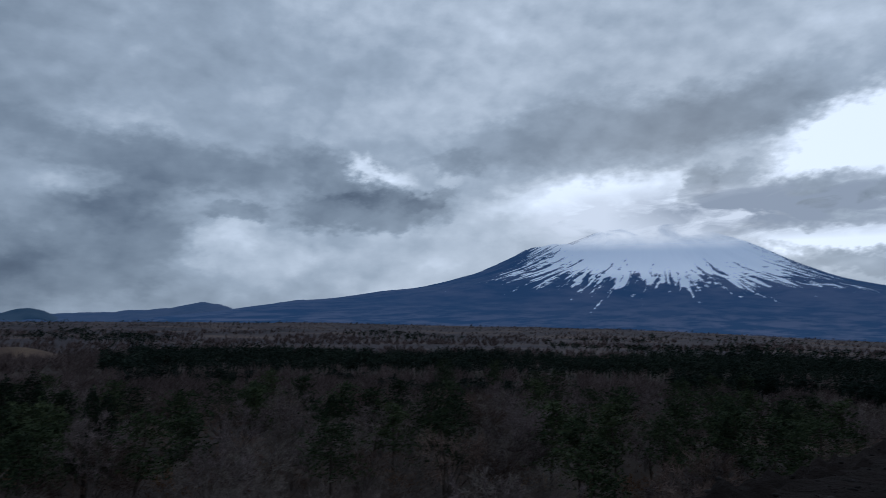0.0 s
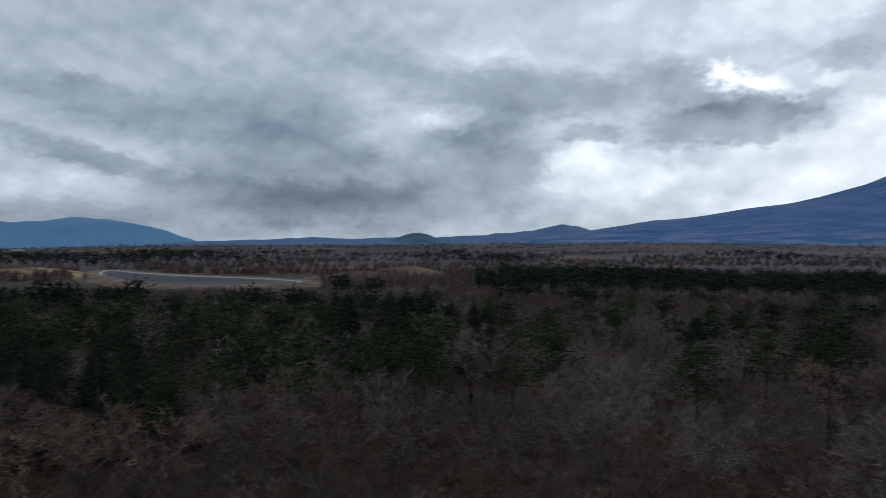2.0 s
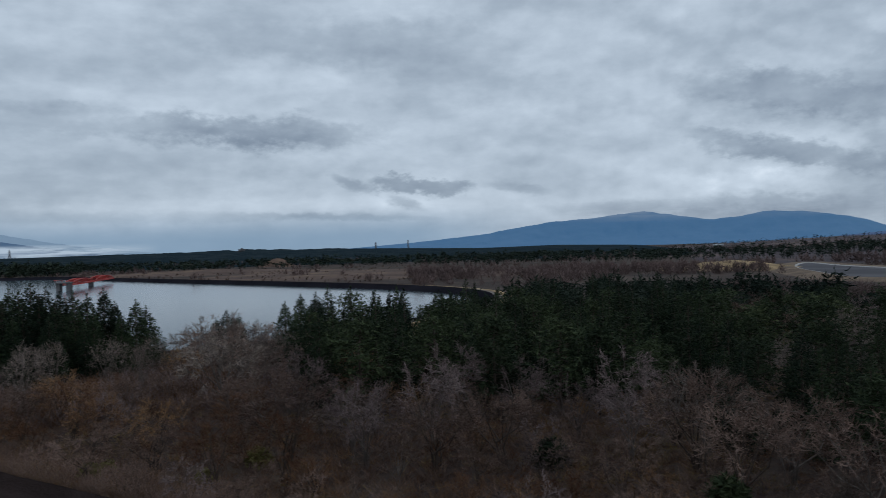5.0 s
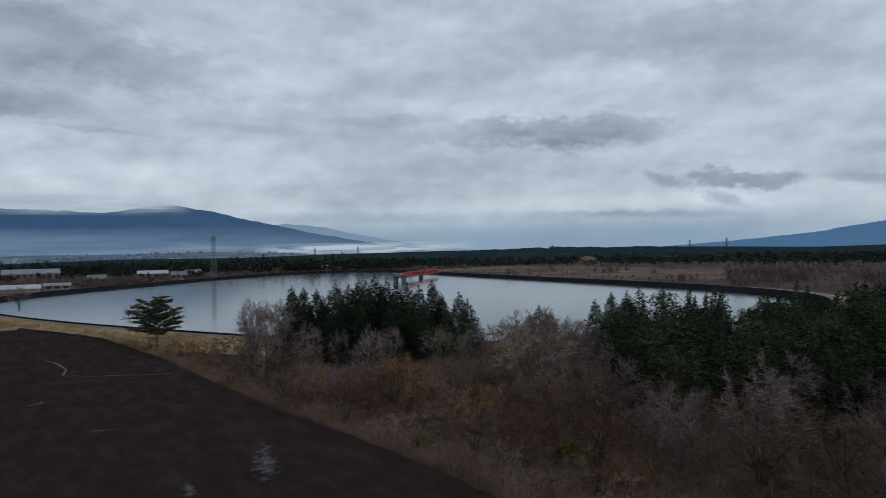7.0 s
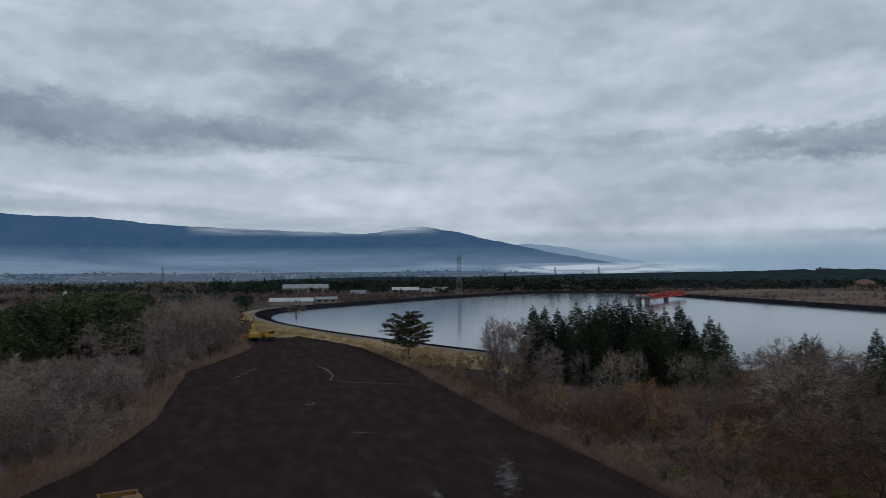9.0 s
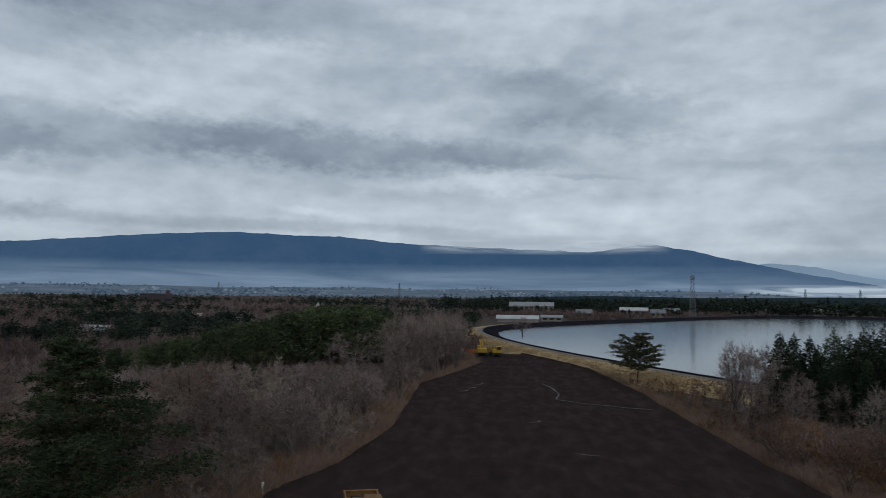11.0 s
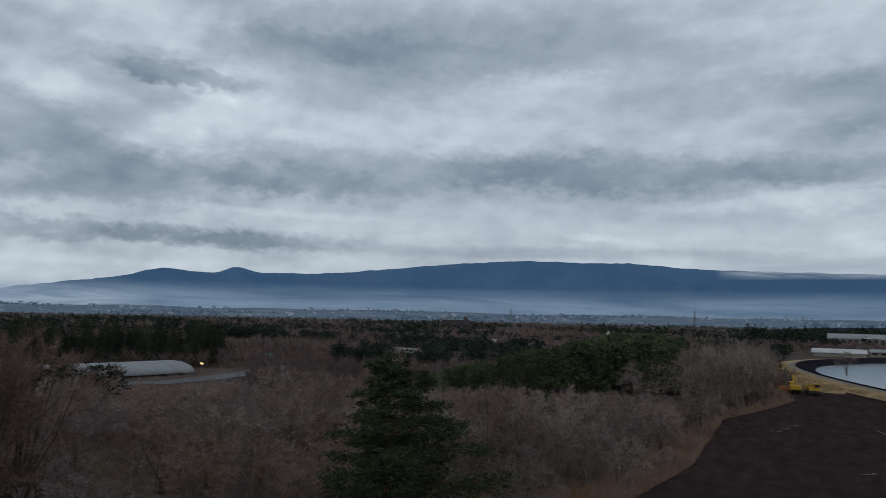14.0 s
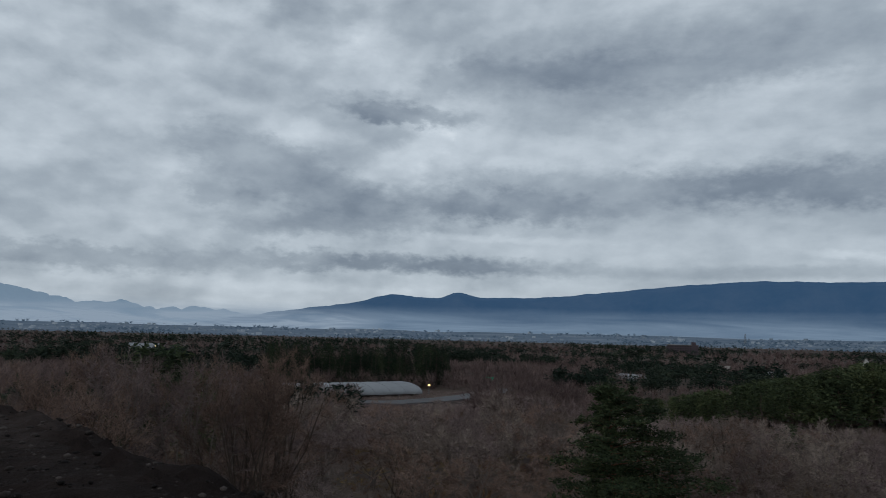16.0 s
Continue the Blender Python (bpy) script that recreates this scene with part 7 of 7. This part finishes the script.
# ---- marks on the field ----
def smear(name, pts, width, material, label, category, lift=0.05):
    """A ragged streak or puddle that lies on the field."""
    verts, faces = [], []
    n = len(pts)
    m = 7
    fine = []
    for i in range(n - 1):
        for k in range(m):
            f = k / m
            fine.append((pts[i][0] * (1 - f) + pts[i + 1][0] * f, pts[i][1] * (1 - f) + pts[i + 1][1] * f))
    fine.append(pts[-1])
    for i, (x, y) in enumerate(fine):
        a, b = fine[max(0, i - 1)], fine[min(len(fine) - 1, i + 1)]
        d = Vector((b[0] - a[0], b[1] - a[1], 0)).normalized()
        w = width * (0.35 + 0.75 * abs(noise.noise(Vector((x * 0.6, y * 0.6, 1.0))))) * (1.0 if 0 < i < len(fine) - 1 else 0.1)
        x += 0.5 * width * noise.noise(Vector((x, y, 4.0)))
        z = ground_of_field(x, y) + lift
        verts += [(x - d.y * w, y + d.x * w, z), (x, y, z + 0.02), (x + d.y * w, y - d.x * w, z)]
    for i in range(len(fine) - 1):
        for k in range(2):
            a = i * 3 + k
            faces.append((a, a + 1, a + 4, a + 3))
    return tagged(new(name, mesh_of(name, verts, faces, material)), label, category)


def ground_of_field(x, y):
    return max(0.35, 0.35 + 0.9 * max(0.0, (math.hypot(x, y) - 105) / 90) * 0.5) + 0.22 * fbm(x, y, 0.12, 5, 2.0)


RUTS = ([(-106, -69), (-97, -60), (-91.6, -57.2)], [(-91.6, -57.2), (-91.5, -50), (-93, -42.5)])
for pts in RUTS:
    smear("frosted_rut", pts, 0.24, M_SALT, "pale frosted tyre rut in black soil", "rut", 0.12)
for x, y, l in ((-89.7, -72.9, 1.2), (-96.8, -75.7, 1.4), (-93, -74, 0.9), (-74, -49, 1.4)):
    smear("frosted_rut", [(x - l, y - 0.3), (x, y + 0.2), (x + l, y - 0.2)], 0.35, M_SALT, "small pale frost patch on black soil", "frost patch", 0.08)
# clods along the crumbled edge of the heap
spots = []
while len(spots) < 4500:
    side = rng.uniform() < 0.3
    x, y = (rng.uniform(0.5, 11), rng.uniform(4.5, 13)) if side else (rng.uniform(-0.5, 9), rng.uniform(-19, -5.5))
    if edge_distance(x, y, LIP) < 3.2:
        spots.append((x, y, heap_height(x, y)))
bm = bmesh.new()
bmesh.ops.create_icosphere(bm, subdivisions=1, radius=1.0)
cv = [tuple(v.co * (1 + 0.35 * noise.noise(v.co * 1.7))) for v in bm.verts]
cf = [tuple(v.index for v in f.verts) for f in bm.faces]
bm.free()
strewn("soil_clods", (cv, cf), spots, 0.010 + 0.045 * rng.uniform(0, 1, len(spots)) ** 4, M_CLOD, "loose clods and stones of black soil", "clods", 0.7)

# ---- small pond with pale banks, and dry fields on the plain ----
pond = rounded(POND, 2)
tagged(new("pond_water", mesh_of("pond_water", [(x, y, 0.45) for x, y in pond], [tuple(range(len(pond)))], M_POND)), "still grey water of a smaller pond", "water", kind="structure")
tagged(new("pond_rim", strip("pond_rim", [(pond, 0.4), (offset_line(pond, 0.9), 0.8), (offset_line(pond, 1.4), 0.8)], M_CONCRETE)), "pale concrete rim of the pond", "rim", kind="structure")
tagged(new("pond_bank", strip("pond_bank", [(offset_line(pond, 1.5), 0.78), (offset_line(pond, 6), 1.2), (offset_line(pond, 12), 0.3), (offset_line(pond, 17), -0.3)], M_SAND)), "dry grass bank round the pond", "grass bank", kind="structure")


def knoll(name, at, wide, deep, high, turn, material, label):
    """A low swell of the ground."""
    verts, faces = [], []
    n, m = 14, 48
    for i in range(n + 1):
        s = i / n
        for k in range(m):
            a = 2 * math.pi * k / m
            w = 1 + 0.22 * noise.noise(Vector((math.cos(a) * 1.5, math.sin(a) * 1.5, at.x * 0.01)))
            x, y = math.cos(a) * wide * s * w, math.sin(a) * deep * s * w
            z = high * (0.5 + 0.5 * math.cos(math.pi * s)) * (1 + 0.3 * noise.noise(Vector((x * 0.03, y * 0.03, 3)))) + 0.12 - 0.5 * s ** 6
            verts.append((x, y, z))
    for i in range(n):
        for k in range(m):
            a, b = i * m + k, i * m + (k + 1) % m
            faces.append((a, b, b + m, a + m))
    ob = new(name, mesh_of(name, verts, faces, material, True))
    ob.matrix_world = pose(at.x, at.y, 0, 0, 0, turn)
    tagged(ob, label, "ground", kind="structure")


knoll("sandy_knoll", bearing(47.5, 420), 48, 40, 4.0, 47, M_DRYGRASS, "bare sandy knoll beside the pond")
knoll("sandy_knoll", bearing(23.5, 380), 34, 30, 3.5, 23, M_BROWNFIELD, "tan broken ground with dry grass")
knoll("sandy_knoll", bearing(20.0, 440), 36, 26, 5.0, 20, M_BROWNFIELD, "tan broken ground with dry grass")
knoll("dry_field", bearing(78.0, 470), 105, 110, 1.2, 60, M_BROWNFIELD, "brown dry grassland beyond the reservoir")
knoll("dry_field", bearing(88.0, 600), 120, 70, 2.5, 70, M_BROWNFIELD, "brown dry grassland beyond the reservoir")
knoll("dry_field", bearing(64.0, 430), 80, 70, 1.2, 60, M_BROWNFIELD, "brown dry grassland beyond the reservoir")
knoll("sandy_knoll", bearing(82.4, 760), 22, 20, 8.5, 82, M_BROWNFIELD, "small round tan hillock")
knoll("dry_field", bearing(76.0, 900), 60, 30, 2.0, 70, M_DRYGRASS, "pale dry clearing in the woods")

# ---- the far town, and mist in the valley ----
TOWNS = ((M_TOWN, 1400),)
cube_v = [(x, y, z) for x in (-0.5, 0.5) for y in (-0.5, 0.5) for z in (0, 0.8)]
cube_f = [(0, 1, 3), (0, 3, 2), (4, 6, 7), (4, 7, 5), (0, 4, 5), (0, 5, 1), (2, 3, 7), (2, 7, 6), (1, 5, 7), (1, 7, 3)]
for mat, n in TOWNS:
    spots = []
    while len(spots) < n:
        az, r = rng.uniform(106, 206), rng.uniform(2250, 3060)
        q = bearing(az, r)
        if patch(q.x, q.y, 0.003, 4) > 0.05 * rng.normal():
            spots.append((q.x, q.y, valley_height(az, r) - 0.5))
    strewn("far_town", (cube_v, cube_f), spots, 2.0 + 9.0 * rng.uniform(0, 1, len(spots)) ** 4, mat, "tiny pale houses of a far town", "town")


# hazy groves and hedges between the houses, in strips
spots = []
while len(spots) < 800:
    az, r = rng.uniform(100, 206), rng.uniform(2200, 3060)
    q = bearing(az, r)
    if patch(q.x, q.y, 0.0022, 21) > 0.12:
        spots.append((q.x, q.y, valley_height(az, r) - 1.5))
strewn("valley_groves", far_pine(16, 0.30), spots, rng.uniform(7, 17, len(spots)), M_HAZEWOOD, "groves blue-grey with haze between the far houses", "woods")


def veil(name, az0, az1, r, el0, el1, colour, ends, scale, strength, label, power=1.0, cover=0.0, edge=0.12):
    """Far mist or a cloud cap before the mountains: a curved, self-glowing backdrop that thins to nothing at its edges.
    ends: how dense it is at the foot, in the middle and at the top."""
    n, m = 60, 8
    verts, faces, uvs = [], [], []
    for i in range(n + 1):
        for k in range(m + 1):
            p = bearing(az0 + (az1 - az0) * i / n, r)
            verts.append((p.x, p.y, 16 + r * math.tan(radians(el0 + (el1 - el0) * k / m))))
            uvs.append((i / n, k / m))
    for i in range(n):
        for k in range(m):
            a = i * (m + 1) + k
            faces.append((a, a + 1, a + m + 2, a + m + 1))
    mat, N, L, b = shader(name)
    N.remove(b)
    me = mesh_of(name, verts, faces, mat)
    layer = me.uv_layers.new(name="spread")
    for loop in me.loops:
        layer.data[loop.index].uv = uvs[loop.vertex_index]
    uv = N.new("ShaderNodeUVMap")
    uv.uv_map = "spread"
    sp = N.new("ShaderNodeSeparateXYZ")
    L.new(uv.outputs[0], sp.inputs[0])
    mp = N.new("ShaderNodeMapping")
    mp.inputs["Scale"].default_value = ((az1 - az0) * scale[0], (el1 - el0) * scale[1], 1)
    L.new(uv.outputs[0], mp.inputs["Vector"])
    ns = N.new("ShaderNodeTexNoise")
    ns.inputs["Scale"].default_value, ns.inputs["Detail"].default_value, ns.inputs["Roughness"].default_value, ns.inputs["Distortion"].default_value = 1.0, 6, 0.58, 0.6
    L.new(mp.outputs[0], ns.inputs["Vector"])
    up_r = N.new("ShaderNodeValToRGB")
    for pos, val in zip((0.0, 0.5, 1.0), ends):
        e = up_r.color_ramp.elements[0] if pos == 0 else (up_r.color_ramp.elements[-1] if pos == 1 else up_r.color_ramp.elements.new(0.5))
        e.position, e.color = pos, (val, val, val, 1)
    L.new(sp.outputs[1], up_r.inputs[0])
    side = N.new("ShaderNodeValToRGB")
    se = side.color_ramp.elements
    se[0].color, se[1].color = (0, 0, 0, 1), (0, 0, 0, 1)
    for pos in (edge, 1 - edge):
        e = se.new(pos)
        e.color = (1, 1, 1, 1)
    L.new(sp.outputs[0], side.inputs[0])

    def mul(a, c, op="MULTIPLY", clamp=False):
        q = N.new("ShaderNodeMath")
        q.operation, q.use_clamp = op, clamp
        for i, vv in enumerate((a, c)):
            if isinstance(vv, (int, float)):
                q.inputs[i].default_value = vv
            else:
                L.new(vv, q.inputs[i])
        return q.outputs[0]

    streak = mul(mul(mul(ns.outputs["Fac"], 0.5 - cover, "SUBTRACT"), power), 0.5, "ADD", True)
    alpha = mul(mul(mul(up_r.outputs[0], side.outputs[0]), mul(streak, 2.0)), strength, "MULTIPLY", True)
    # the light in the mist is an even emission of the sheet
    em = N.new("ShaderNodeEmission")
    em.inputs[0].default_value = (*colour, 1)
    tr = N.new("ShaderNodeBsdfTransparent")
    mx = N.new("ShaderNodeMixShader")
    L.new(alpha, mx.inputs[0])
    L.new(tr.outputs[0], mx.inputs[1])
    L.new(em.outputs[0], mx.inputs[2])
    L.new(mx.outputs[0], N["Material Output"].inputs["Surface"])
    ob = new(name, me)
    ob.visible_shadow = False
    tagged(ob, label, "mist", kind="structure")


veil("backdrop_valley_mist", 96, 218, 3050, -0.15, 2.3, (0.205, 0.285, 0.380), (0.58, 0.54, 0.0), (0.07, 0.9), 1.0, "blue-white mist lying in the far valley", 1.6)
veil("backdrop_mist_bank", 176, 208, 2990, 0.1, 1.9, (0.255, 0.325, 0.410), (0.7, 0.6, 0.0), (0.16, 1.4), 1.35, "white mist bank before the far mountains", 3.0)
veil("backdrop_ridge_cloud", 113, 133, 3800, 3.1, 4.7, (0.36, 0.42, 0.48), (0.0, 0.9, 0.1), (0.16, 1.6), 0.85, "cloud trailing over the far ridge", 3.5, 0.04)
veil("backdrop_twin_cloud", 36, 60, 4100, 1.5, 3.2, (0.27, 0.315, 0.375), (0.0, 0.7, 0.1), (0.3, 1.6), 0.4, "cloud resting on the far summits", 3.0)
# strong emission imitates sunlit cloud and whitens the snow behind it
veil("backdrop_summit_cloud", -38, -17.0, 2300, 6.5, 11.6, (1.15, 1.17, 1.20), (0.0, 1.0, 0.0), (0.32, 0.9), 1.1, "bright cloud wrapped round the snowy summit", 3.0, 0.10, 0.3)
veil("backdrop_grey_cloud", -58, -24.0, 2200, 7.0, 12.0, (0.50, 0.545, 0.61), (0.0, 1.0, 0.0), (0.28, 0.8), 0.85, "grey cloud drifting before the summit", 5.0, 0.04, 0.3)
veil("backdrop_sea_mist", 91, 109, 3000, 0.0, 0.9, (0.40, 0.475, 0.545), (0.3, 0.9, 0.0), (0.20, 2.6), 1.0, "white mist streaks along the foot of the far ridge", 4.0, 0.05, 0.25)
